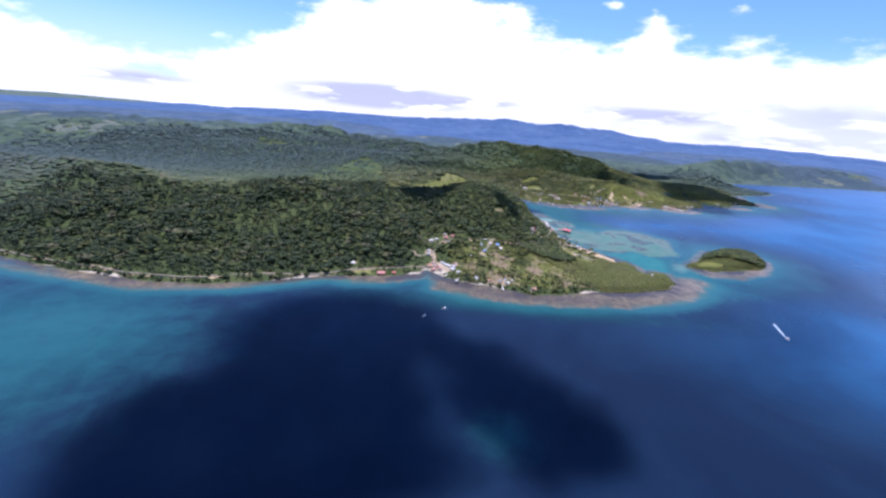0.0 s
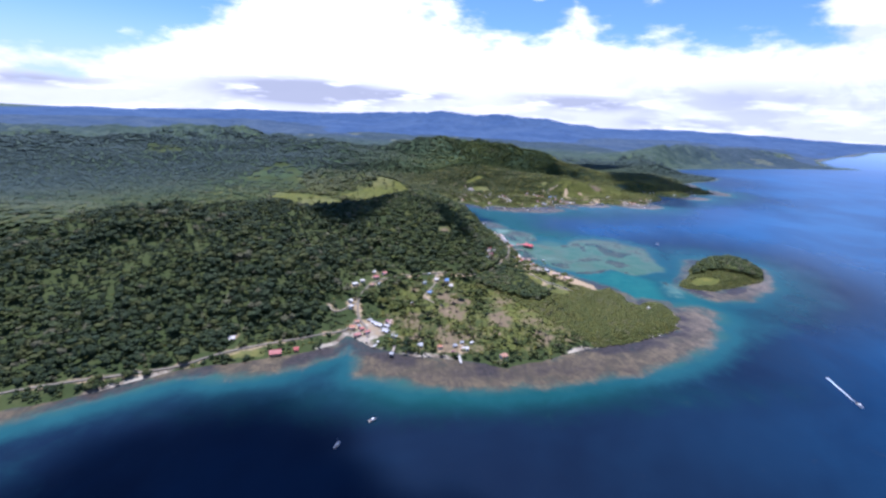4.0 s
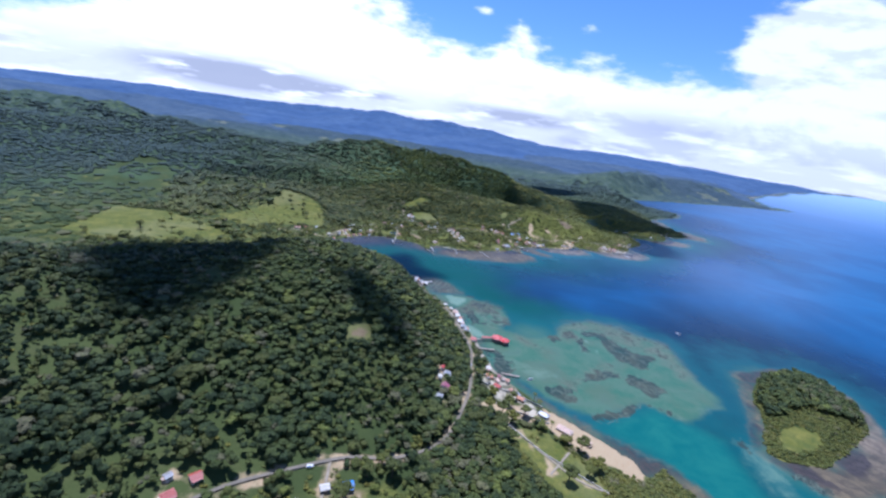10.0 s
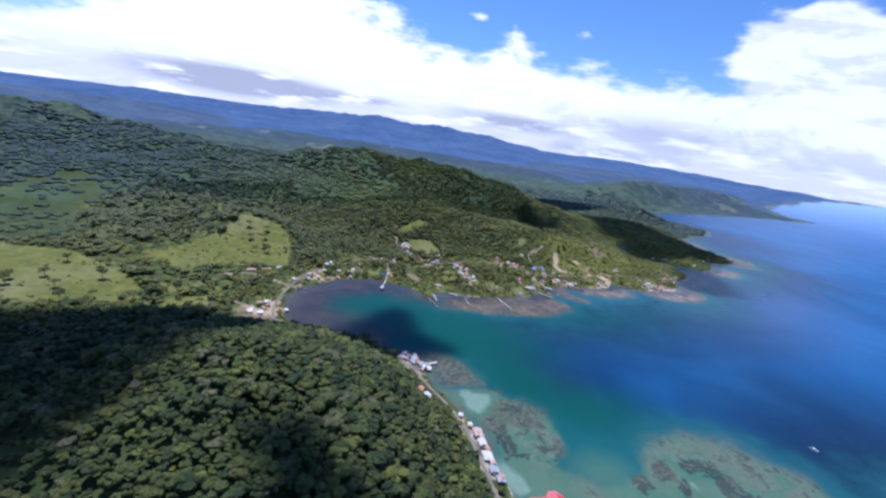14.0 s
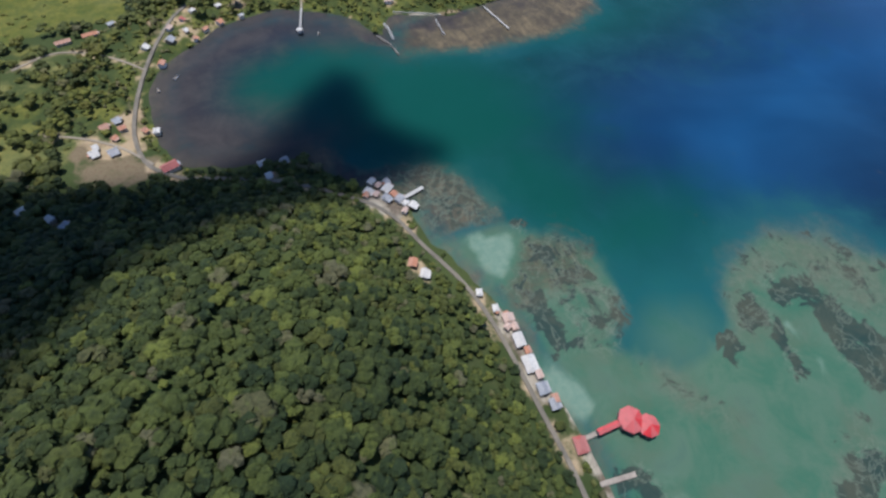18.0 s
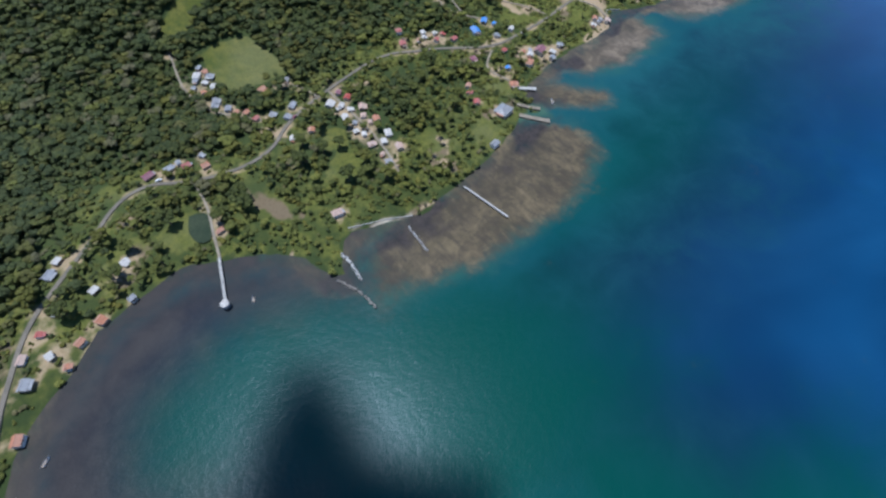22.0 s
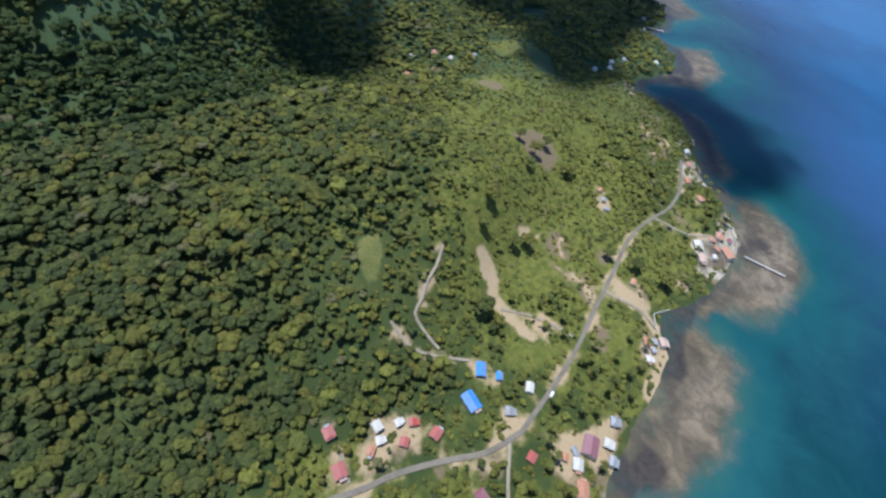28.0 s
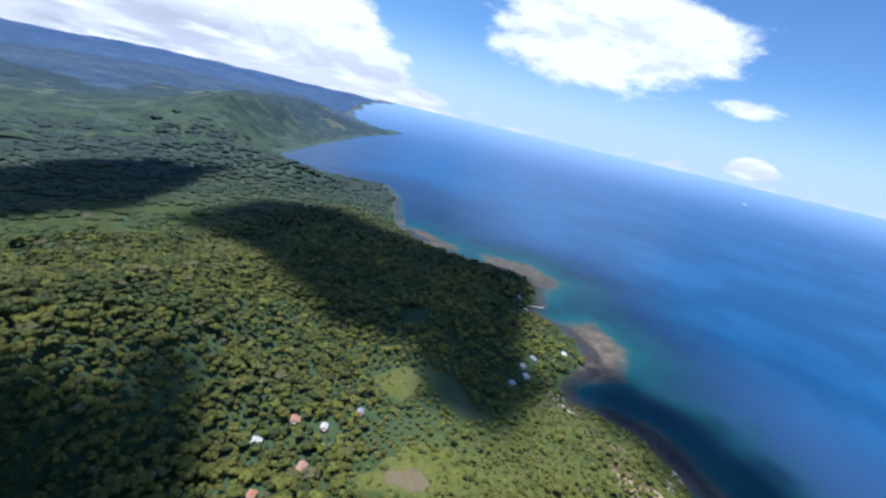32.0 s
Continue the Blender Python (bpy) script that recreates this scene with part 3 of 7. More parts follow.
def raw_mesh(name, verts, faces, mat, smooth=True, **values):
    """A mesh from arrays, quick for very many faces; values: one number for each vertex under a name."""
    me = bpy.data.meshes.new(name)
    n, k = faces.shape
    me.vertices.add(len(verts))
    me.vertices.foreach_set("co", np.ascontiguousarray(verts, np.float32).ravel())
    me.loops.add(n * k)
    me.loops.foreach_set("vertex_index", np.ascontiguousarray(faces, np.int32).ravel())
    me.polygons.add(n)
    me.polygons.foreach_set("loop_start", np.arange(0, n * k, k, dtype=np.int32))
    me.polygons.foreach_set("use_smooth", np.full(n, smooth))
    for key, value in values.items():
        me.attributes.new(key, "FLOAT", "POINT").data.foreach_set("value", np.ascontiguousarray(value, np.float32))
    me.materials.append(mat)
    me.update(calc_edges=True)
    return me


def grid_faces(nx, ny, keep=None):
    i, j = np.meshgrid(np.arange(nx - 1), np.arange(ny - 1), indexing="ij")
    a = (i * ny + j).ravel()
    f = np.stack([a, a + ny, a + ny + 1, a + 1], 1)
    return f if keep is None else f[keep[f].any(1)]


def compact(verts, faces, *values):
    used = np.unique(faces)
    back = np.zeros(len(verts), int)
    back[used] = np.arange(len(used))
    return (verts[used], back[faces], *[v[used] for v in values])


def rim(x, y):
    """The far sea and plain lift a little, so that the horizon stands at its true height."""
    return 58 * soft(np.hypot(x - 180, y - 530), 2300, 4350)


def sink(x, y):
    """Far inland the ground dips under the sheets of the distant hills."""
    return (9 + rim(x, y)) * soft(np.hypot(x - 180, y - 530), 1750, 2150)


# ---- clearings: outlines of meadows and bare soil ----
MEADOWS_PLAIN = [
    [(-175, 944), (-119, 938), (-72, 898), (-40, 866), (-48, 838), (-117, 832), (-180, 840)],
    [(-32, 824), (-19, 843), (8, 846), (20, 832), (-16, 812)],
    [(-66, 935), (-43, 978), (-18, 1012), (0, 1048), (34, 1040), (52, 1000), (54, 930), (20, 930), (-30, 908)],
]
MEADOWS_HAMLETS = [
    [(176, 1056), (177, 1070), (189, 1077), (211, 1091), (221, 1082), (211, 1075), (193, 1064)],
    [(187, 1044), (198, 1046), (216, 1043), (221, 1018), (219, 1003), (206, 1004), (189, 1005), (186, 1025)],
    [(196, 925), (215, 940), (222, 925), (206, 915)], [(270, 908), (286, 915), (282, 900), (268, 897)], [(300, 930), (312, 934), (318, 922), (306, 918)],
    [(204, 938), (214, 956), (222, 948), (216, 936)], [(104, 936), (118, 946), (124, 934), (112, 926)], [(126, 940), (140, 944), (142, 926), (130, 924)], [(242, 916), (256, 926), (260, 906), (248, 902)],
]
MEADOWS_KNOLL = [
    [(372, 1021), (385, 1029), (392, 1027), (401, 1021), (397, 1015), (385, 1013), (375, 1014), (369, 1016)], [(389, 1010), (414, 1001), (417, 987), (409, 977), (396, 983), (386, 984), (380, 986), (377, 992), (379, 1002)],
    [(434, 1053), (460, 1050), (471, 1036), (462, 1025), (447, 1022), (432, 1030), (434, 1039)], [(496, 1045), (514, 1036), (491, 1022), (478, 1023), (480, 1032)],
    [(337, 1042), (341, 1035), (338, 1030), (329, 1024), (328, 1032)], [(487, 969), (498, 958), (479, 952), (470, 962)], [(397, 964), (408, 951), (396, 943), (381, 941), (375, 952)], [(353, 985), (361, 975), (372, 964), (362, 962), (350, 973)],
]
MEADOWS_POINT = [
    [(148, 553), (171, 551), (178, 536), (184, 520), (185, 511), (178, 502), (169, 499), (160, 506), (154, 530)],
    [(98, 500), (150, 500), (220, 470), (238, 445), (190, 425), (150, 430), (112, 445)],
    [(66, 588), (80, 590), (81, 601), (70, 602)], [(-80, 404), (-62, 406), (-64, 412), (-84, 410)], [(316, 531), (332, 544), (344, 546), (354, 538), (348, 530), (334, 526), (320, 526)],
    [(527, 1134), (546, 1122), (533, 1105), (516, 1113)], [(462, 1108), (478, 1103), (496, 1095), (500, 1076), (484, 1072), (475, 1080)],
]
MEADOWS = MEADOWS_PLAIN + MEADOWS_HAMLETS + MEADOWS_KNOLL + MEADOWS_POINT
SPIT_LAWN = MEADOWS_POINT[:1]
BARE_POINT = [[(176, 560), (190, 567), (194, 560), (201, 544), (214, 532), (211, 516), (203, 512), (197, 522), (184, 527), (180, 535), (184, 545)], [(137, 566), (147, 574), (171, 575), (176, 560), (167, 557), (143, 561)], [(34, 826), (52, 822), (44, 838), (36, 838)], [(-4, 424), (14, 428), (10, 446), (-4, 446)]]
EARTH = [
    [(68, 588), (79, 590), (80, 599), (70, 600)],
    [(437, 1050), (459, 1048), (468, 1036), (460, 1027), (447, 1024), (435, 1031)],
    [(30, 842), (56, 826), (60, 812), (45, 806), (28, 812), (24, 831)],
    [(94, 460), (104, 464), (112, 452), (109, 439), (99, 438), (93, 449)], [(55, 468), (67, 473), (76, 462), (73, 450), (59, 453)], [(47, 440), (55, 438), (65, 420), (72, 407), (61, 403), (49, 407), (55, 420)], [(55, 491), (70, 497), (83, 482), (79, 472), (57, 478)],
    [(162, 945), (169, 946), (176, 926), (178, 916), (171, 914), (165, 930)], [(426, 984), (434, 978), (428, 971), (416, 974)], [(548, 1114), (554, 1100), (533, 1078), (521, 1085), (535, 1103)], [(470, 1100), (480, 1098), (486, 1084), (474, 1082)],
    [(124, 430), (134, 434), (138, 422), (128, 418)], [(144, 446), (152, 450), (156, 440), (147, 436)],
]
BARE_NORTH = [
    [(371, 1014), (379, 1012), (377, 1006), (373, 998), (368, 993), (369, 986), (368, 978), (370, 967), (363, 971), (362, 979), (361, 987), (363, 992), (359, 997), (363, 1001), (365, 999), (368, 1005)], [(398, 1011), (403, 1012), (412, 1005), (409, 1002), (403, 1003), (396, 1008)],
    [(250, 914), (256, 920), (260, 911), (254, 906)], [(408, 940), (420, 948), (416, 968), (410, 962)],
    [(600, 1154), (611, 1139), (591, 1133), (582, 1143)],
    [(478, 944), (492, 934), (482, 950), (470, 956)], [(334, 940), (352, 932), (345, 946)],
]
BARE_STRAND = [[(413, 944), (415, 934), (394, 926), (376, 929), (379, 936), (396, 934), (404, 940)], [(338, 950), (356, 941), (361, 934), (352, 932), (342, 941)]]
YARDS = [[(458, 940), (470, 953), (484, 946), (493, 938), (484, 931), (470, 934)], [(132, 775), (148, 774), (150, 757), (141, 754), (132, 763)], [(158, 706), (167, 704), (166, 666), (158, 666)], [(192, 898), (206, 892), (219, 888), (217, 883), (204, 886), (191, 892)],
         [(175, 553), (182, 574), (193, 563), (218, 528), (210, 514), (197, 522), (184, 537)], [(150, 602), (168, 600), (180, 572), (174, 558), (154, 572)], [(-8, 424), (10, 424), (24, 432), (10, 446), (-6, 448)], [(163, 672), (170, 672), (172, 650), (166, 650)]]
BARE = BARE_POINT + BARE_NORTH + BARE_STRAND


def patches(x, y, outlines, edge=3.0):
    """1 inside the outlines, fading to 0 at their edges."""
    total = np.zeros(np.shape(x))
    for points in outlines:
        p = np.array(points)
        near = (x > p[:, 0].min() - 20) & (x < p[:, 0].max() + 20) & (y > p[:, 1].min() - 20) & (y < p[:, 1].max() + 20)
        if near.any():
            total[near] = np.maximum(total[near], soft(signed(x[near], y[near], points), -edge, edge))
    return total


def inland(x, y):
    d = np.maximum(np.where(inside(x, y, MAINLAND), 1, -1) * distance(x, y, COAST, False), signed(x, y, ISLET))
    return d + 1.5 * rumble(x, y, 10, 2, 4) + 1.2 * rumble(x, y, 26, 2, 44)


def islet_height(x, y):
    return 6 * bell(x, y, 394, 580, 34, 20, 38) * soft(signed(x, y, ISLET), -1, 12)


def ground_height(x, y):
    x, y = np.asarray(x, float), np.asarray(y, float)
    d = inland(x, y)
    return land_height(x, y, d) + islet_height(x, y) + np.where(d > 0, rim(x, y), 0)


# ---- roads and tracks ----
COAST_ROAD = [(2, 428), (0, 440), (-6, 455), (-8, 474), (-4, 490), (5, 505), (20, 515), (42, 522), (67, 528), (87, 528), (111, 538), (128, 561), (140, 585),
              (149, 610), (157, 636), (158, 668), (158, 690), (157, 704), (154, 720), (147, 739), (141, 755), (130, 769), (112, 783), (90, 796), (65, 807)]
BAY_ROAD = [(65, 807), (54, 818), (50, 837), (52, 860), (58, 884), (67, 906), (79, 928), (105, 952), (116, 963), (126, 968), (136, 967), (146, 961), (162, 955),
            (177, 954), (189, 958), (200, 967), (217, 975), (238, 981), (262, 986), (276, 985), (287, 980), (297, 976), (309, 969), (321, 961), (334, 957)]
NORTH_ROAD = [(334, 957), (351, 958), (372, 960), (398, 965), (420, 969), (446, 974), (466, 973), (484, 970), (504, 972), (520, 978), (532, 983)]
FAR_ROAD = [(648, 1082), (680, 1092), (715, 1102), (745, 1120), (750, 1160)]
SOUTH_ROAD = [(-620, 400), (-520, 397), (-420, 385), (-340, 368), (-298, 362), (-270, 357), (-240, 356), (-207, 359), (-180, 372), (-138, 385), (-109, 396), (-92, 406), (-66, 417), (-36, 428), (-14, 440), (-6, 455)]
TRACKS_BAY = [[(150, 958), (149, 940), (143, 914)], [(174, 1051), (170, 1025), (173, 1004), (181, 991), (192, 978)], [(223, 978), (218, 993), (202, 1002)],
              [(230, 978), (231, 947), (230, 925), (227, 908)], [(56, 818), (44, 832), (30, 842), (12, 850)], [(58, 884), (40, 900), (20, 908), (2, 900)]]
TRACKS_POINT = [[(152, 556), (170, 520), (184, 508)], [(160, 520), (178, 534)], [(60, 526), (56, 508), (46, 486), (60, 470)], [(-8, 474), (-24, 462), (-30, 470)]]
TRACKS_NORTH = [[(330, 959), (312, 944), (314, 928)], [(285, 984), (289, 994)], [(365, 991), (372, 982), (377, 970), (378, 964)], [(359, 1020), (352, 1016), (345, 1014), (340, 1011), (335, 1009), (334, 1004), (334, 995)],
                [(470, 972), (474, 955), (484, 946)], [(408, 966), (412, 950), (410, 942)], [(340, 985), (327, 1000), (326, 1012)]]
TRACKS = TRACKS_BAY + TRACKS_POINT + TRACKS_NORTH


def smooth_line(points, step=3.0):
    p = np.array(points, float)
    p = np.concatenate([[2 * p[0] - p[1]], p, [2 * p[-1] - p[-2]]])
    out = []
    for k in range(1, len(p) - 2):
        n = max(2, int(np.hypot(*(p[k + 1] - p[k])) / step))
        for s in np.arange(n) / n:
            out.append(0.5 * (2 * p[k] + (p[k + 1] - p[k - 1]) * s + (2 * p[k - 1] - 5 * p[k] + 4 * p[k + 1] - p[k + 2]) * s * s
                              + (3 * p[k] - p[k - 1] - 3 * p[k + 1] + p[k + 2]) * s ** 3))
    out.append(p[-2])
    return np.array(out)


# ---- where the houses stand: x, y, turn, length, width, roof (0 white, 1 red, 2 rust, 3 blue, 4 grey, 5 maroon, 6 pink) ----
HOMES_HEADLAND = [(-6, 431, 20, 9, 6, 1), (-10, 442, 15, 8, 6, 2), (9, 442, -30, 12, 7, 4), (14, 434, -30, 10, 6, 4), (20, 426, -30, 8, 6, 4), (-13, 468, 60, 7, 6, 0),
                  (-12, 497, 20, 9, 6, 0), (-6, 503, 25, 7, 6, 0), (5, 512, 35, 9, 6, 1), (12, 519, 30, 8, 6, 1), (3, 519, 40, 5, 5, 4), (58, 514, 10, 7, 6, 0)]
HOMES_POINT = [(67, 515, 5, 8, 6, 3), (70, 506, 5, 6, 5, 0), (50, 492, 15, 7, 5, 3), (34, 474, 40, 5, 5, 0), (67, 408, 5, 9, 6, 0), (91, 398, 25, 9, 8, 2), (37, 414, 20, 6, 5, 4),
               (47, 508, 30, 6, 5, 4), (50, 411, 10, 6, 5, 2), (-56, 409, 10, 15, 8, 1), (-87, 424, 15, 8, 6, 0), (-44, 413, 15, 6, 5, 1), (236, 471, 20, 4, 4, 0)]
HOMES_LAGOON = [(129, 594, 62, 7, 6, 4), (124, 584, 62, 8, 6, 4), (120, 573, 60, 8, 6, 5), (115, 564, 55, 8, 6, 4), (160, 590, -60, 8, 6, 1), (158, 601, 60, 7, 6, 2), (164, 652, 80, 10, 6, 1),
                (163, 666, 85, 7, 5, 4), (184, 550, -52, 17, 9, 6), (178, 563, -52, 12, 7, 4), (191, 540, -52, 12, 7, 6), (170, 578, -50, 9, 6, 2), (162, 612, 70, 6, 5, 0)]
HOMES_CAPE = [(163, 699, 82, 7, 6, 6), (163, 690, 84, 10, 7, 0), (162, 681, 84, 12, 7, 0), (162, 672, 84, 8, 6, 4), (139, 731, 60, 7, 6, 2), (141, 725, 60, 7, 5, 0),
              (135, 772, 40, 7, 6, 0), (143, 771, 35, 9, 7, 0), (146, 764, 30, 7, 6, 4), (141, 766, 30, 6, 6, 4), (138, 777, 35, 6, 5, 0), (150, 759, 40, 6, 5, 0), (158, 712, 70, 5, 4, 0)]
HOMES_HAMLET = [(137.5, 769, 40, 5, 4, 6), (144.5, 767.5, 35, 5, 4, 2), (140, 774, 35, 5, 4, 6), (147.5, 761, 30, 4.5, 4, 0), (144, 775, 30, 4.5, 4, 4), (133.5, 770, 50, 4.5, 4, 2), (146, 757.5, 40, 4.5, 3.5, 6),
                (163.5, 676.5, 84, 5, 4, 6), (164, 685.5, 84, 4.5, 4, 2), (164, 695, 84, 5, 4, 6), (160.8, 704, 80, 5, 4, 0), (164.5, 667.5, 80, 5, 4, 2)]
HOMES_BAY_HEAD = [(62, 814, 20, 13, 9, 1), (59, 838, 80, 6, 5, 0), (39, 846, 20, 7, 5, 2), (44, 849, 20, 6, 5, 4), (46, 843, 20, 6, 5, 2), (42, 829, 15, 8, 6, 4), (35, 830, 15, 7, 6, 0),
                  (66, 886, 65, 7, 6, 2), (72, 903, 60, 8, 6, 4), (73, 913, 60, 7, 5, 6), (88, 944, 40, 8, 6, 4), (92, 949, 40, 6, 5, 0), (90, 909, 30, 6, 5, 2), (100, 927, 25, 6, 5, 0)]
HOMES_FARM = [(24, 915, 12, 14, 6, 2), (36, 918, 12, 14, 6, 2), (46, 925, 20, 7, 5, 4), (98, 803, 10, 8, 6, 0), (107, 802, 15, 6, 5, 4), (99, 794, 10, 5, 4, 0), (113, 933, 20, 6, 5, 0),
              (98, 914, 35, 6, 5, 2), (24, 790, 40, 7, 6, 0), (30, 784, 40, 6, 5, 4), (14, 800, 30, 6, 5, 0), (192, 904, -10, 9, 6, 6)]
HOMES_BEND = [(135, 973, 15, 9, 7, 5), (144, 972, 10, 8, 6, 4), (151, 969, 5, 7, 6, 1), (158, 964, 5, 7, 6, 2), (179, 1028, 55, 9, 7, 0), (184, 1024, 55, 8, 6, 4), (183, 1016, 50, 6, 5, 0),
              (179, 1004, 60, 8, 6, 4), (182, 995, 60, 7, 6, 4), (188, 987, 30, 6, 5, 2), (190, 980, 20, 6, 5, 1), (202, 999, 15, 9, 6, 2), (216, 998, 50, 7, 4, 4), (209, 978, 40, 9, 6, 4)]
HOMES_LANE = [(198, 978, 40, 6, 5, 4), (203, 972, 40, 6, 5, 4), (208, 956, 60, 6, 6, 2), (198, 956, 60, 6, 5, 0), (225, 968, 40, 9, 6, 0), (235, 967, 40, 7, 6, 1), (237, 956, 60, 8, 6, 6),
              (226, 954, 75, 8, 6, 0), (238, 944, 80, 7, 6, 2), (225, 942, 80, 5, 5, 0), (237, 932, 70, 9, 6, 0), (226, 930, 75, 6, 6, 6), (236, 921, 75, 8, 6, 6)]
HOMES_SLIP = [(289, 998, 75, 7, 6, 1), (285, 988, 70, 8, 7, 1), (301, 990, 80, 6, 5, 0), (304, 981, 30, 5, 5, 1), (313, 976, 10, 7, 6, 1), (295, 986, 30, 5, 4, 2), (310, 954, 80, 8, 6, 5),
              (294, 911, 15, 16, 14, 4), (287, 924, 50, 7, 6, 1), (313, 924, 60, 8, 7, 2), (320, 936, 45, 5, 5, 3), (275, 896, 10, 8, 6, 4), (289, 932, 20, 6, 5, 1)]
HOMES_BLUE = [(329, 975, 75, 13, 8.5, 3), (340, 980, 40, 10, 6.5, 3), (330, 950, 10, 6, 5, 1), (348, 964, 30, 7, 5, 0), (347, 938, 20, 13, 10, 5), (353, 934, 20, 6, 5, 0), (339, 938, 30, 7, 6, 0),
              (334, 933, 30, 10, 7, 2), (336, 964, 40, 5, 5, 4), (470, 948, 30, 11, 8, 0), (463, 943, 30, 10, 7, 6), (479, 935, 50, 13, 9, 2), (486, 943, 20, 9, 6, 2)]
HOMES_FAR = [(506, 961, 60, 7, 6, 2), (515, 972, 40, 7, 6, 2), (544, 984, 30, 7, 6, 0), (532, 978, 30, 7, 5, 2), (616, 1066, 45, 9, 6, 4), (592, 1066, 30, 9, 6, 0), (637, 1049, 20, 9, 6, 0),
             (465, 1125, 15, 9, 6, 2), (468, 1148, 20, 7, 5, 0), (485, 1144, 30, 7, 5, 2), (458, 996, 30, 5, 4, 4), (710, 1095, 30, 10, 6, 4), (690, 1085, 30, 8, 6, 0)]
HOMES_HUTS = [(177, 1025, 55, 6, 5, 4), (180, 1021, 55, 5, 4, 0), (174, 1020, 60, 5, 4, 4), (182, 1033, 40, 6, 4, 4), (177, 1001, 60, 6, 5, 4), (184, 990, 30, 6, 5, 2), (229, 963, 40, 6, 5, 0),
              (233, 973, 40, 6, 5, 5), (231, 958, 60, 5, 4, 0), (234, 950, 60, 6, 5, 6), (227, 938, 70, 5, 4, 0), (232, 928, 70, 6, 5, 0), (226, 916, 70, 5, 4, 4)]
HOMES_SHORE = [(292, 937, 40, 6, 5, 2), (349, 930, 20, 6, 4, 4), (361, 936, 30, 6, 5, 4), (399, 942, 40, 6, 5, 2), (405, 937, 40, 7, 5, 6), (393, 938, 40, 5, 4, 0), (448, 1131, 15, 6, 5, 2),
               (487, 1131, 25, 6, 5, 0), (501, 1123, 25, 6, 5, 4), (602, 1070, 30, 8, 6, 0), (580, 1072, 30, 7, 6, 0), (453, 992, 30, 4, 3.5, 4), (463, 1001, 30, 4, 3.5, 2), (422, 960, 20, 6, 4, 2)]
HOMES_VILLAGE = [(-3, 438, 20, 6, 5, 1), (1, 433, 20, 7, 5, 1), (2, 450, 30, 6, 5, 4), (5, 446, -30, 7, 5, 4), (15, 440, -30, 7, 5, 4), (-14, 475, 60, 5, 5, 0), (2, 498, 30, 6, 5, 2), (8, 501, 30, 5, 4, 4),
                 (86, 926, 40, 6, 5, 0), (343, 974, 40, 5, 4, 3), (60, 900, 60, 6, 5, 0), (110, 916, 20, 5, 4, 4), (149, 925, 10, 5, 4, 2), (-7, 448, 20, 6, 5, 2)]
HOMES_SHEDS = []
lot = random.Random(31)
for cx, cy, rx, ry, count in ((6, 438, 12, 9, 16), (231, 962, 6, 11, 16), (231, 934, 6, 14, 10), (180, 1018, 6, 12, 14), (141, 768, 8, 7, 16), (162, 684, 2.5, 18, 14), (166, 655, 3, 8, 6), (165, 590, 8, 14, 8), (64, 412, 10, 8, 5), (395, 938, 10, 4, 5), (345, 937, 9, 6, 7), (480, 943, 12, 6, 6),
                              (120, 578, 5, 12, 6), (45, 838, 10, 9, 6), (80, 915, 9, 18, 6), (300, 985, 12, 8, 5), (150, 968, 10, 5, 4)):
    for k in range(count):
        HOMES_SHEDS.append((cx + lot.uniform(-rx, rx), cy + lot.uniform(-ry, ry), lot.uniform(0, 90), lot.uniform(3.4, 5.6), lot.uniform(3.0, 4.2), lot.choice((0, 0, 1, 2, 2, 4, 4, 5, 6, 6))))
HOMES = HOMES_HAMLET + HOMES_HUTS + HOMES_SHORE + HOMES_VILLAGE + HOMES_HEADLAND + HOMES_POINT + HOMES_LAGOON + HOMES_CAPE + HOMES_BAY_HEAD + HOMES_FARM + HOMES_BEND + HOMES_LANE + HOMES_SLIP + HOMES_BLUE + HOMES_FAR
ALL_LINES = [smooth_line(p) for p in (COAST_ROAD, BAY_ROAD, NORTH_ROAD, SOUTH_ROAD)]
ALL_TRACKS = [smooth_line(p) for p in TRACKS]
for spot in HOMES_SHEDS:
    off_road = min(float(distance(np.array([spot[0]]), np.array([spot[1]]), line, False)[0]) for line in ALL_LINES + ALL_TRACKS)
    dry = float(inland(np.array([spot[0]]), np.array([spot[1]]))[0])
    if off_road > 2.7 and dry > 1.2 and all(math.hypot(spot[0] - h[0], spot[1] - h[1]) > 0.31 * (spot[3] + h[3]) for h in HOMES):
        HOMES = HOMES + [spot]


def point_scrub(x, y):
    """Dry grass, palms and scrub over the low point between the village and the spit."""
    return soft(signed(x, y, [(15, 415), (60, 402), (125, 400), (215, 440), (190, 470), (140, 505), (108, 520), (60, 524), (20, 510), (2, 470)]), -6, 10)


def farmland(x, y):
    """The plain of pastures and hedgerows behind the bay."""
    return soft(x + 34 * rumble(x, y, 50, 3, 73), 68, 30) * soft(y, 812, 830) * soft(y + 60 * rumble(x, y, 90, 3, 74), 1190, 1080) * soft(x, -360, -250)


def hedges(x, y):
    """Lines and clumps of trees over the pastures."""
    return soft(np.abs(rumble(x, y, 75, 2, 71)), 0.09, 0.03) + soft(rumble(x, y, 45, 3, 72), 0.18, 0.4)


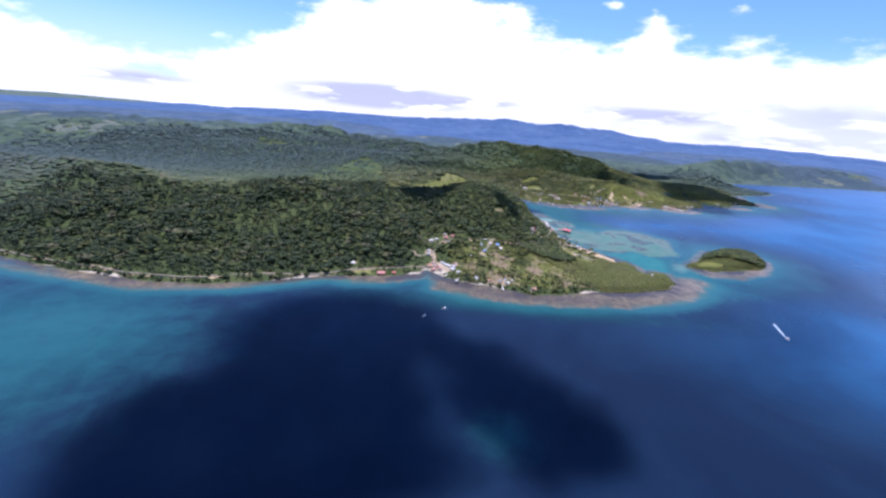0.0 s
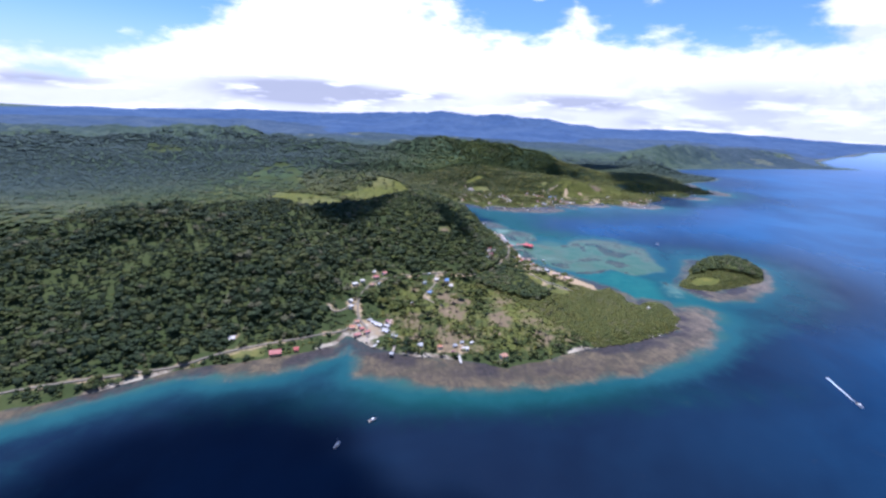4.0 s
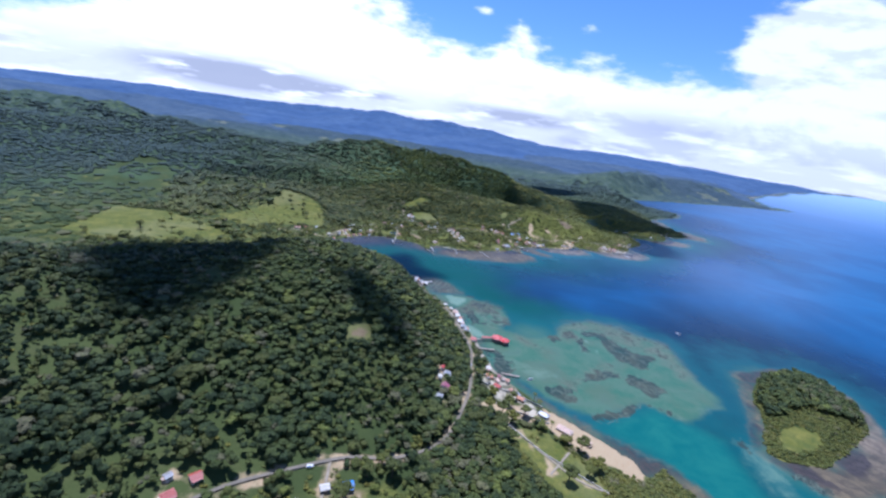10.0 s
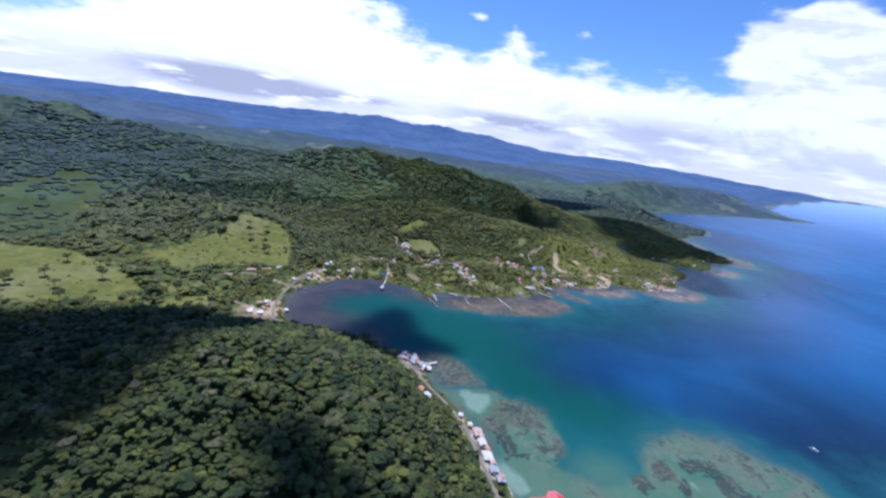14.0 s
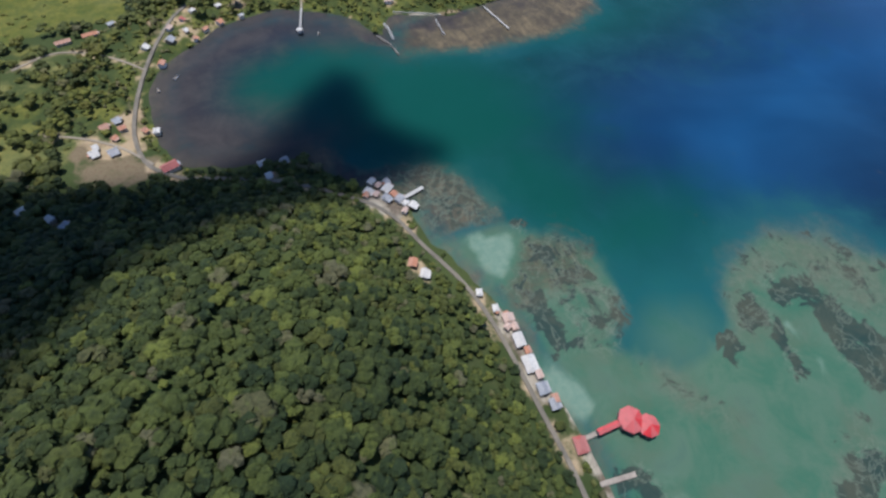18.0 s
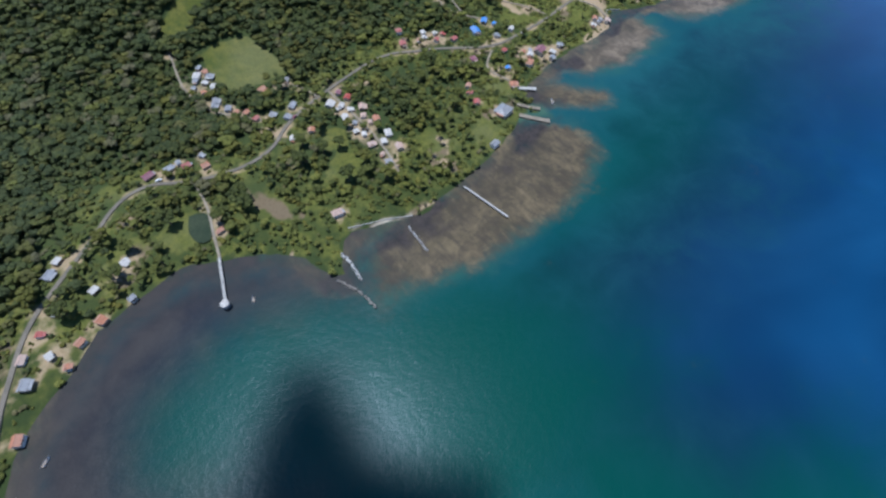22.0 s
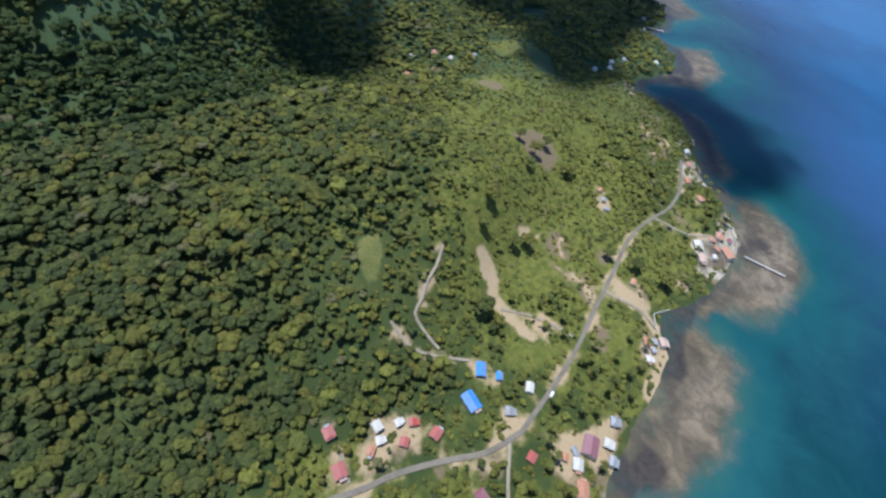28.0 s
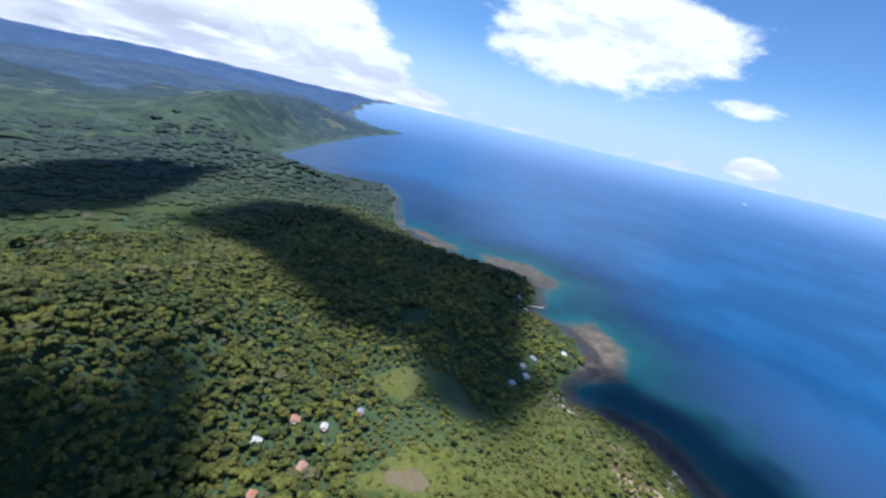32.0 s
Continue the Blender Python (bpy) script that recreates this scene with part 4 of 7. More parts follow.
def settled_land(x, y):
    """Strips of yards, gardens and light scrub along the bay's roads and shore."""
    away = np.minimum(distance(x, y, smooth_line(BAY_ROAD)[::3], False), distance(x, y, smooth_line(NORTH_ROAD)[::3], False))
    strip = np.maximum(soft(away, 26, 8), soft(inland(x, y), 62, 30) * (x > 62) * (x < 640)) * soft(y, 800, 830) * soft(x, 640, 560)
    return np.maximum.reduce([strip, 0.95 * bell(x, y, 432, 1008, 72, 46, 25), 0.6 * bell(x, y, 45, 842, 22, 16), 0.85 * point_scrub(x, y)]) * np.where(inland(x, y) > 0, 1, 0)


def clearing(x, y):
    """Farm clearings scattered over the foothills."""
    return soft(rumble(x, y, 150, 4, 33), 0.28, 0.4) * soft(rumble(x, y, 40, 3, 34), -0.35, 0.05)


# ---- ground: one sheet out to the horizon ----
gx, gy = sheet_lines(-4200, 4500, -480, 860, 4.2), sheet_lines(300, 4900, 340, 1330, 4.2)
X, Y = np.meshgrid(gx, gy, indexing="ij")
X, Y = X.ravel(), Y.ravel()
D = inland(X, Y)
Z = land_height(X, Y, D) + islet_height(X, Y) + rim(X, Y) - sink(X, Y) * soft(D, 0, 120)
grass = patches(X, Y, MEADOWS)
bare = 0.8 * patches(X, Y, BARE, 3.5)
for hx, hy, _, size, wide, _ in HOMES:
    bare = np.maximum(bare, 0.62 * bell(X, Y, hx, hy, 4.2, 4.2))
for line in ALL_LINES + ALL_TRACKS:
    bare = np.maximum(bare, 0.5 * soft(distance(X, Y, line[::3], False), 6, 2.5))
bare = np.maximum(bare, patches(X, Y, YARDS[4:5]))
lived = settled_land(X, Y)
grass = np.maximum(grass, 0.6 * soft(X + 0.55 * (Y - 480), 112, 135) * soft(542 - Y, -6, 10) * (Y < 560))
grass = np.maximum(grass, lived * (0.42 + 0.35 * rumble(X, Y, 22, 3, 12)))
bare = np.maximum(bare, lived * soft(rumble(X, Y, 14, 3, 14), 0.36, 0.56) * 0.6)
grass = np.maximum(grass, farmland(X, Y) * (0.36 + 0.45 * rumble(X, Y, 60, 3, 13)))
scrub = np.maximum.reduce([0.9 * bell(X, Y, 442, 1070, 40, 28), bell(X, Y, 430, 1006, 75, 46, 25), 0.8 * bell(X, Y, 500, 1055, 70, 45), 0.45 * lived, 0.45 * point_scrub(X, Y)])
earth = np.maximum(0.7 * patches(X, Y, EARTH, 2.5), 0.52 * point_scrub(X, Y) * soft(rumble(X, Y, 26, 3, 15), -0.3, 0.25))
earth = np.maximum(earth, lived * soft(rumble(X, Y, 14, 3, 14), 0.15, 0.4) * 0.62)
# ground under far woods; its upper half adds painted haze with distance
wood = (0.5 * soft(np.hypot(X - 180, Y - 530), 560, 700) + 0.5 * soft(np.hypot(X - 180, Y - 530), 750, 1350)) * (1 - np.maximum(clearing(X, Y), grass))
beach = np.maximum((X < 295) * np.where(Y < 800, 1.0, 0.45) * (Y < 1000) * soft(D, 9, 1) * soft(rumble(X, Y, 55, 3, 7), -0.15, 0.25), (Y > 880) * soft(D, 20, 6) * soft(X, 320, 350) * soft(X, 640, 560) * soft(rumble(X, Y, 18, 3, 8), -0.25, 0.2))
beach = np.maximum(beach, np.maximum(patches(X, Y, YARDS[:4]), 0.7 * patches(X, Y, YARDS[5:])))
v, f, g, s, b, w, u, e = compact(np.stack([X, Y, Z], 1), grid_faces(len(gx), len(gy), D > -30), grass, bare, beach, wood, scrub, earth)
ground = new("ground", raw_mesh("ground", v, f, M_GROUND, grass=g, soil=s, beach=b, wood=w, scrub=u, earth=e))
tagged(ground, "hilly tropical coast of grass, bare soil and narrow beaches", "ground", kind="structure")

# ---- sea: shoals, reef flats, lagoon and mud ----
REEFS_POINT = [
    [(-390, 352), (-240, 328), (-168, 350), (-150, 361), (-102, 388), (-78, 383), (-48, 390), (-16, 410), (-14, 430), (-104, 400), (-152, 372), (-243, 350)],
    [(-4, 414), (-3, 385), (26, 372), (73, 366), (122, 369), (186, 383), (229, 398), (272, 425), (286, 455), (280, 475), (256, 470), (240, 437), (160, 414), (92, 392), (30, 410)],
    [(306, 531), (299, 512), (313, 491), (347, 493), (400, 522), (440, 575), (440, 600), (407, 541), (374, 528), (341, 519), (312, 520)],
]
REEFS_LAGOON = [
    [(135, 782), (148, 785), (163, 783), (176, 768), (184, 750), (178, 743), (164, 741), (153, 738), (150, 755), (146, 768)],
    [(165, 707), (184, 727), (199, 726), (209, 714), (203, 702), (193, 697), (182, 700), (169, 695)],
    [(265, 485), (291, 480), (300, 464), (288, 450), (258, 454)], [(363, 609), (396, 616), (350, 577), (336, 550), (322, 548), (330, 562)],
]
REEFS_NORTH = [
    [(184, 858), (208, 853), (228, 848), (252, 850), (280, 850), (312, 862), (320, 886), (308, 897), (280, 893), (246, 886), (210, 886), (192, 880)],
    [(312, 906), (346, 884), (352, 892), (336, 917), (318, 916)], [(344, 928), (358, 909), (379, 901), (400, 902), (424, 910), (430, 923), (417, 937), (400, 930), (370, 929)],
    [(445, 930), (447, 914), (461, 906), (498, 903), (525, 914), (538, 933), (526, 950), (505, 938), (478, 929)],
]
REEFS_FAR = [
    [(530, 966), (552, 960), (570, 966), (590, 985), (600, 1010), (592, 1030), (566, 985)], [(600, 1046), (640, 1014), (684, 1010), (715, 1035), (690, 1056), (660, 1038)],
    [(735, 1080), (790, 1070), (820, 1105), (800, 1150), (775, 1145)], [(770, 1180), (800, 1180), (820, 1240), (800, 1256)],
]
REEFS = REEFS_POINT + REEFS_LAGOON + REEFS_NORTH + REEFS_FAR
CORALS = [
    [(260, 661), (268, 666), (279, 669), (289, 662), (292, 649), (298, 637), (313, 629), (303, 617), (286, 611), (280, 618), (272, 626), (266, 640), (276, 648), (274, 657)], [(249, 638), (249, 652), (256, 659), (260, 652), (256, 640)],
    [(262, 611), (276, 607), (283, 598), (286, 586), (266, 585), (260, 596)], [(245, 657), (249, 670), (257, 669), (255, 660)], [(226, 604), (247, 610), (263, 611), (257, 604), (241, 602)], [(193, 596), (209, 596), (217, 588), (208, 580), (192, 583)],
    [(213, 562), (232, 568), (259, 576), (272, 564), (256, 571), (228, 562)], [(171, 704), (182, 703), (180, 690), (184, 679), (175, 680), (171, 689)], [(174, 724), (177, 726), (179, 722), (176, 721)], [(181, 738), (187, 733), (188, 724), (184, 728)],
    [(184, 716), (190, 722), (196, 716), (190, 708)], [(232, 657), (235, 662), (239, 660), (236, 655)], [(170, 640), (180, 640), (184, 618), (174, 612)], [(296, 510), (308, 508), (318, 500), (304, 498)], [(284, 530), (292, 540), (298, 536), (292, 526)],
]
WEEDS = [[(243, 652), (246, 675), (268, 689), (292, 692), (314, 683), (337, 655), (336, 625), (324, 603), (312, 600), (318, 628), (300, 642), (295, 656), (288, 670), (262, 670), (255, 663)],
         [(182, 701), (201, 702), (209, 691), (204, 678), (195, 670), (186, 672), (183, 684)], [(196, 668), (206, 664), (216, 648), (222, 634), (212, 630), (200, 645)], [(206, 600), (240, 618), (262, 628), (262, 612), (230, 600), (214, 586)]]
SHELF = [(150, 742), (163, 740), (179, 745), (192, 728), (207, 718), (212, 704), (210, 691), (206, 679), (199, 672), (206, 666), (217, 664), (240, 670), (251, 681), (269, 688), (292, 691), (315, 681), (337, 656), (335, 630), (331, 605),
         (323, 580), (311, 566), (296, 560), (272, 554), (256, 569), (213, 559), (189, 577), (168, 620), (168, 655), (164, 704)]
CHANNEL = [(205, 556), (223, 561), (259, 571), (284, 540), (274, 510), (264, 488), (246, 486), (232, 505), (227, 530)]
SANDS = [[(163, 734), (170, 739), (175, 734), (181, 731), (180, 724), (174, 718), (170, 713), (167, 719), (168, 726)], [(167, 686), (174, 671), (176, 662), (170, 660), (164, 674)], [(258, 657), (262, 655), (264, 642), (258, 634), (261, 646)],
         [(292, 546), (276, 521), (272, 500), (292, 494), (298, 508), (304, 530)], [(170, 636), (187, 633), (206, 616), (216, 601), (190, 601)],
         [(256, 570), (272, 556), (296, 561), (312, 568), (318, 576), (296, 570), (274, 566)]]
MUD = [(60, 808), (120, 800), (128, 812), (106, 830), (88, 850), (96, 876), (128, 892), (160, 880), (186, 866), (184, 884), (176, 884), (150, 912), (110, 918), (60, 885), (52, 840)]
sx, sy = sheet_lines(-4350, 4500, -460, 860, 4.2), sheet_lines(-4200, 4900, 60, 1300, 4.2)
X, Y = np.meshgrid(sx, sy, indexing="ij")
X, Y = X.ravel(), Y.ravel()
D = inland(X, Y)
U, W = X + 6 * rumble(X, Y, 34, 3, 91) + 2.5 * rumble(X, Y, 11, 2, 92), Y + 6 * rumble(X, Y, 34, 3, 93) + 2.5 * rumble(X, Y, 11, 2, 94)


def shoals(outlines, outer, inner, reach=60.0, wander=0.0):
    """1 inside any of the outlines, fading out between the two distances; the edges wander."""
    total = np.zeros(X.shape)
    for points in outlines:
        p = np.array(points)
        near = (X > p[:, 0].min() - reach) & (X < p[:, 0].max() + reach) & (Y > p[:, 1].min() - reach) & (Y < p[:, 1].max() + reach)
        total[near] = np.maximum(total[near], soft(signed(U[near], W[near], points) + wander * rumble(X[near], Y[near], 16, 3, 96), outer, inner))
    return total


reach = np.full(X.shape, 1e3)
for points in REEFS:
    reach = np.minimum(reach, -signed(X, Y, points))
reef = np.maximum(shoals(REEFS_POINT + REEFS_NORTH + REEFS_FAR, -11, 9), 0.72 * shoals(REEFS_LAGOON, -7, 7))
shelf = np.maximum.reduce([shoals([SHELF], -11, 9), 0.6 * shoals([SHELF], -46, 6, 90), 0.95 * bell(X, Y, 212, 650, 26, 24), 0.88 * bell(X, Y, 219, 666, 30, 26)])
sand = np.maximum(0.9 * shoals(SANDS[:3], -5, 4), 0.5 * shoals(SANDS[3:], -11, 9))
coral = np.maximum.reduce([shoals(CORALS, -3, 2.5, 60, 6), 0.5 * shoals(REEFS_LAGOON[:2], -4, 5), 0.3 * shoals(WEEDS, -6, 5), 0.48 * shoals(WEEDS[1:2], -6, 4)])
weed = np.maximum(0.66 * shoals(WEEDS[:1], -18, 10), 0.55 * shoals(WEEDS[1:], -9, 7))
mud = soft(signed(X, Y, MUD), -38, 34)
green = np.maximum.reduce([0.9 * bell(X, Y, 112, 852, 24, 26), 0.9 * bell(X, Y, 140, 858, 45, 24), bell(X, Y, 175, 815, 62, 42, -25), 0.75 * bell(X, Y, 205, 755, 26, 45, 20), 0.5 * bell(X, Y, 325, 852, 120, 30), 0.7 * bell(X, Y, 240, 715, 40, 24),
                           0.45 * bell(X, Y, 60, 356, 150, 16), 0.5 * bell(X, Y, 560, 940, 30, 30), 0.35 * bell(X, Y, 225, 650, 40, 26)])
teal = np.maximum.reduce([0.9 * bell(X, Y, -260, 245, 90, 85), 0.7 * bell(X, Y, 40, 195, 18, 20), 0.5 * bell(X, Y, 20, 376, 170, 16), 0.7 * bell(X, Y, 255, 520, 26, 45), 0.5 * bell(X, Y, 330, 820, 120, 45),
                          0.7 * bell(X, Y, 620, 960, 50, 34, 40)])
depth = 0.5 + soft(reach, -2, 22) * 0.26 + soft(reach, 12, 120) * 0.4
depth = depth + 0.22 * soft(reach, 3, 34) * soft(Y, 440, 395)
depth = np.minimum(depth, 1.1 - 0.5 * teal) + 0.05 * rumble(X, Y, 120, 3, 9)
depth = np.minimum(depth, 1.05 - 0.74 * shelf)
depth = np.minimum(depth, 0.34 + np.maximum(-D, 0) / 24 + 0.36 * soft(Y, 440, 395))
reef = np.maximum(reef, 0.75 * soft(-D, 13, 5) * (1 - 0.6 * shelf))
cut = soft(distance(X, Y, [(303, 908), (312, 896), (330, 876)], False), 8, 3)
depth = np.where(cut > 0, np.minimum(depth, 1.0 - 0.4 * cut), depth)
reef = reef * (1 - 0.85 * sand) * (1 - cut)
coral = coral * (1 - 0.9 * shoals(SANDS[:3], -2, 2))
inner = np.maximum(soft(-D, 22, 6) * soft(rumble(X, Y, 26, 3, 95), -0.4, 0.15), 0.55 * bell(X, Y, 90, 385, 110, 16)) * soft(reef, 0.2, 0.7)
channel = np.maximum.reduce([soft(signed(X, Y, CHANNEL), -9, 9), 0.55 * bell(X, Y, 290, 505, 16, 36), 0.4 * bell(X, Y, 224, 672, 30, 24)])
mud = np.maximum(mud, 0.5 * soft(-D, 15, 4) * soft(rumble(X, Y, 24, 3, 17), -0.1, 0.2) * soft(Y, 840, 880) * soft(X, 560, 480))
bleached = np.maximum.reduce([bell(X, Y, 490, 916, 30, 18), 0.8 * bell(X, Y, 395, 912, 26, 13), 0.7 * bell(X, Y, 400, 530, 40, 20), 0.6 * bell(X, Y, 262, 436, 36, 30), 0.7 * bell(X, Y, 680, 1025, 26, 16)])
open_sea = soft(-D, 40, 220) * soft(Y + 0.8 * X, 380, 660)
calm = np.maximum(0.85 * bell(X, Y, 120, 855, 85, 50), 0.6 * bell(X, Y, 330, 890, 110, 22))
# how far painted haze pales the distant sea, and one patch nearer in
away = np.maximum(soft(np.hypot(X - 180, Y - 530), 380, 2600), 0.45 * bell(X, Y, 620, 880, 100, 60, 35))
layers = dict(depth=depth, reef=reef, mud=mud, open_sea=open_sea, sand=sand, coral=coral, green=green, bleached=bleached, channel=channel, calm=calm, weed=weed, inner=inner, offing_haze=away, haze=0.75 * soft(np.hypot(X - 180, Y - 530), 1700, 4300))
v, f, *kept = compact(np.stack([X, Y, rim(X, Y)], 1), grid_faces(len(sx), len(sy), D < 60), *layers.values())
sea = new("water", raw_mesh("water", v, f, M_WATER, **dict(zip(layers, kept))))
tagged(sea, "deep blue sea with turquoise shallows over brown reef flats", "sea", kind="structure")

def ribbon(name, points, width, mat, label, category, lift=0.35):
    """A road slab laid along a line on the ground, with crowned middle and sides let into the earth."""
    line = smooth_line(points)
    way = np.gradient(line, axis=0)
    way /= np.hypot(way[:, 0], way[:, 1])[:, None] + 1e-9
    side = np.stack([-way[:, 1], way[:, 0]], 1)
    across = np.array([-0.54, -0.5, 0, 0.5, 0.54]) * width
    drop = np.array([-0.9, 0.0, 0.05, 0.0, -0.9])
    x = line[:, None, 0] + side[:, None, 0] * across
    y = line[:, None, 1] + side[:, None, 1] * across
    mid = ground_height(line[:, 0], line[:, 1])
    top = np.maximum.reduce([mid] + [ground_height(x[:, k], y[:, k]) for k in (1, 3)])
    top = np.maximum(np.convolve(np.pad(top, 2, mode="edge"), np.ones(5) / 5, "valid"), mid)
    z = top[:, None] + lift + drop
    v = np.stack([x, y, z], 2).reshape(-1, 3)
    ob = new(name, raw_mesh(name, v, grid_faces(len(line), 5), mat, False))
    return tagged(ob, label, category, kind="structure")


ribbon("road", COAST_ROAD, 1.6, M_ROAD, "narrow worn asphalt coast road round the headland", "road")
ribbon("road", BAY_ROAD, 1.75, M_ROAD, "narrow worn asphalt road round the head of the bay", "road", 0.36)
ribbon("road", FAR_ROAD, 1.6, M_ROAD, "narrow asphalt road past the far fishing houses", "road", 0.33)
ribbon("road", NORTH_ROAD, 1.6, M_ROAD, "narrow worn asphalt road along the north shore", "road", 0.37)
ribbon("road", SOUTH_ROAD, 1.8, M_ROAD, "narrow worn asphalt road along the wooded south shore", "road", 0.34)
for line in TRACKS:
    ribbon("track", line, 1.1, M_TRACK, "pale gravel track through grass and trees", "track", 0.28)


POND = [(141, 941), (147, 939), (147.5, 932), (144, 924), (139.5, 925), (138, 932)]
px, py = (np.array(q) for q in zip(*smooth_line(POND + POND[:1], 1.5)[:-1]))
level = float(ground_height(px, py).max()) + 0.12
ring = np.stack([px, py, np.full(len(px), level)], 1)
pond_verts = np.concatenate([[[px.mean(), py.mean(), level]], ring, ring + [0, 0, -1.2]])
n = len(px)
pond_faces = np.array([[0, 1 + k, 1 + (k + 1) % n] for k in range(n)] + [[1 + k, 1 + n + k, 1 + (k + 1) % n] for k in range(n)] + [[1 + (k + 1) % n, 1 + n + k, 1 + n + (k + 1) % n] for k in range(n)])
M_POND = material("still green pond water", two_tone((0.03, 0.042, 0.016), (0.05, 0.06, 0.025), 0.1, 1.0, 0.05), 0.12, spec=0.5)
tagged(new("pond", raw_mesh("pond", pond_verts, pond_faces, M_POND, False)), "small still olive-green pond beside the gravel lane", "pond", kind="structure")


# ---- trees: shared crown shapes ----
def ico(level):
    bm = bmesh.new()
    bmesh.ops.create_icosphere(bm, subdivisions=level, radius=1)
    v = np.array([w.co[:] for w in bm.verts])
    f = np.array([[w.index for w in q.verts] for q in bm.faces])
    bm.free()
    return v, f


ICO1 = ico(1)


def crown_shape(seed, lobes=3, leaves=12, size=0.26):
    """A crown about 2 across: uneven billows, open below, clad in loose leaf sprays that break its outline."""
    r = np.random.default_rng(seed)
    v, f = ICO1
    f = f[v[f][:, :, 2].mean(1) > -0.45]
    vs, fs, n, balls = [], [], 0, []
    for k in range(lobes):
        a, off = 2 * math.pi * (k + r.uniform(-0.3, 0.3)) / lobes, 0.0 if lobes == 1 else r.uniform(0.34, 0.64)
        mid, rad = np.array([off * math.cos(a), off * math.sin(a), r.uniform(-0.2, 0.3)]), r.uniform(0.85, 1.0) if lobes == 1 else r.uniform(0.42, 0.66)
        vs.append(v * rad * r.uniform(0.78, 1.16, (len(v), 1)) * np.array([1, 1, 0.85]) + mid)
        fs.append(f + n)
        n += len(v)
        balls.append((mid, rad))
    for k in range(leaves):
        mid, rad = balls[k % lobes]
        a, u = r.uniform(0, 2 * math.pi), r.uniform(-0.1, 1)
        q = math.sqrt(1 - u * u)
        way = np.array([q * math.cos(a), q * math.sin(a), u])
        side = np.cross(way, r.normal(0, 1, 3))
        side /= np.linalg.norm(side) + 1e-6
        other = np.cross(way, side)
        lean = way * r.uniform(-0.1, 0.1)
        o = mid + way * rad * r.uniform(0.95, 1.12) * np.array([1, 1, 0.85])
        vs.append(np.array([o + side * size, o - side * size * 0.6 + other * size + lean, o - side * size * 0.6 - other * size * 0.9 - lean]))
        fs.append(np.array([[0, 1, 2]]) + n)
        n += 3
    return np.concatenate(vs), np.concatenate(fs)


def palm_shape(seed, fronds=9):
    """A palm's head: arching fronds, each a bent strip."""
    r = np.random.default_rng(seed)
    vs, fs, n = [], [], 0
    for k in range(fronds):
        a = 2 * math.pi * (k + r.uniform(-0.2, 0.2)) / fronds
        lift = r.uniform(0.1, 0.5)
        out, side = np.array([math.cos(a), math.sin(a), 0]), np.array([-math.sin(a), math.cos(a), 0])
        pts = [out * q + np.array([0, 0, lift * math.sin(q * 2.6) - 0.55 * q * q]) for q in (0.05, 0.4, 0.75, 1.0)]
        wide = (0.05, 0.16, 0.12, 0.01)
        v = np.array([p + side * w * e + np.array([0, 0, -abs(w) * 0.3 * (e != 0)]) for p, w in zip(pts, wide) for e in (-1, 1)])
        f = np.array([[2 * i, 2 * i + 1, 2 * i + 3] for i in range(3)] + [[2 * i, 2 * i + 3, 2 * i + 2] for i in range(3)])
        vs.append(v)
        fs.append(f + n)
        n += len(v)
    return np.concatenate(vs), np.concatenate(fs)


CROWNS = [crown_shape(20 + k, 4, 8, 0.26) for k in range(10)]
MID_CROWNS = [crown_shape(40 + k, 2, 8, 0.32) for k in range(8)]
SHRUBS = [crown_shape(60 + k, 2, 3, 0.34) for k in range(6)]
FAR_CROWNS = [crown_shape(90 + k, 1, 0) for k in range(6)]


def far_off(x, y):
    """0 near the flight, 1 where the forest stays far away and blue haze is painted into its leaves."""
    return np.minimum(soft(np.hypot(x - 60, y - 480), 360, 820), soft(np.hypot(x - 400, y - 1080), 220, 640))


def scatter(low_x, high_x, low_y, high_y, step, seed):
    """Places on an uneven raster."""
    r = np.random.default_rng(seed)
    x, y = np.meshgrid(np.arange(low_x, high_x, step), np.arange(low_y, high_y, step * 0.87), indexing="ij")
    x = x + (np.arange(x.shape[1]) % 2) * step / 2
    x, y = x.ravel(), y.ravel()
    return x + r.uniform(-0.42, 0.42, len(x)) * step, y + r.uniform(-0.42, 0.42, len(y)) * step, r


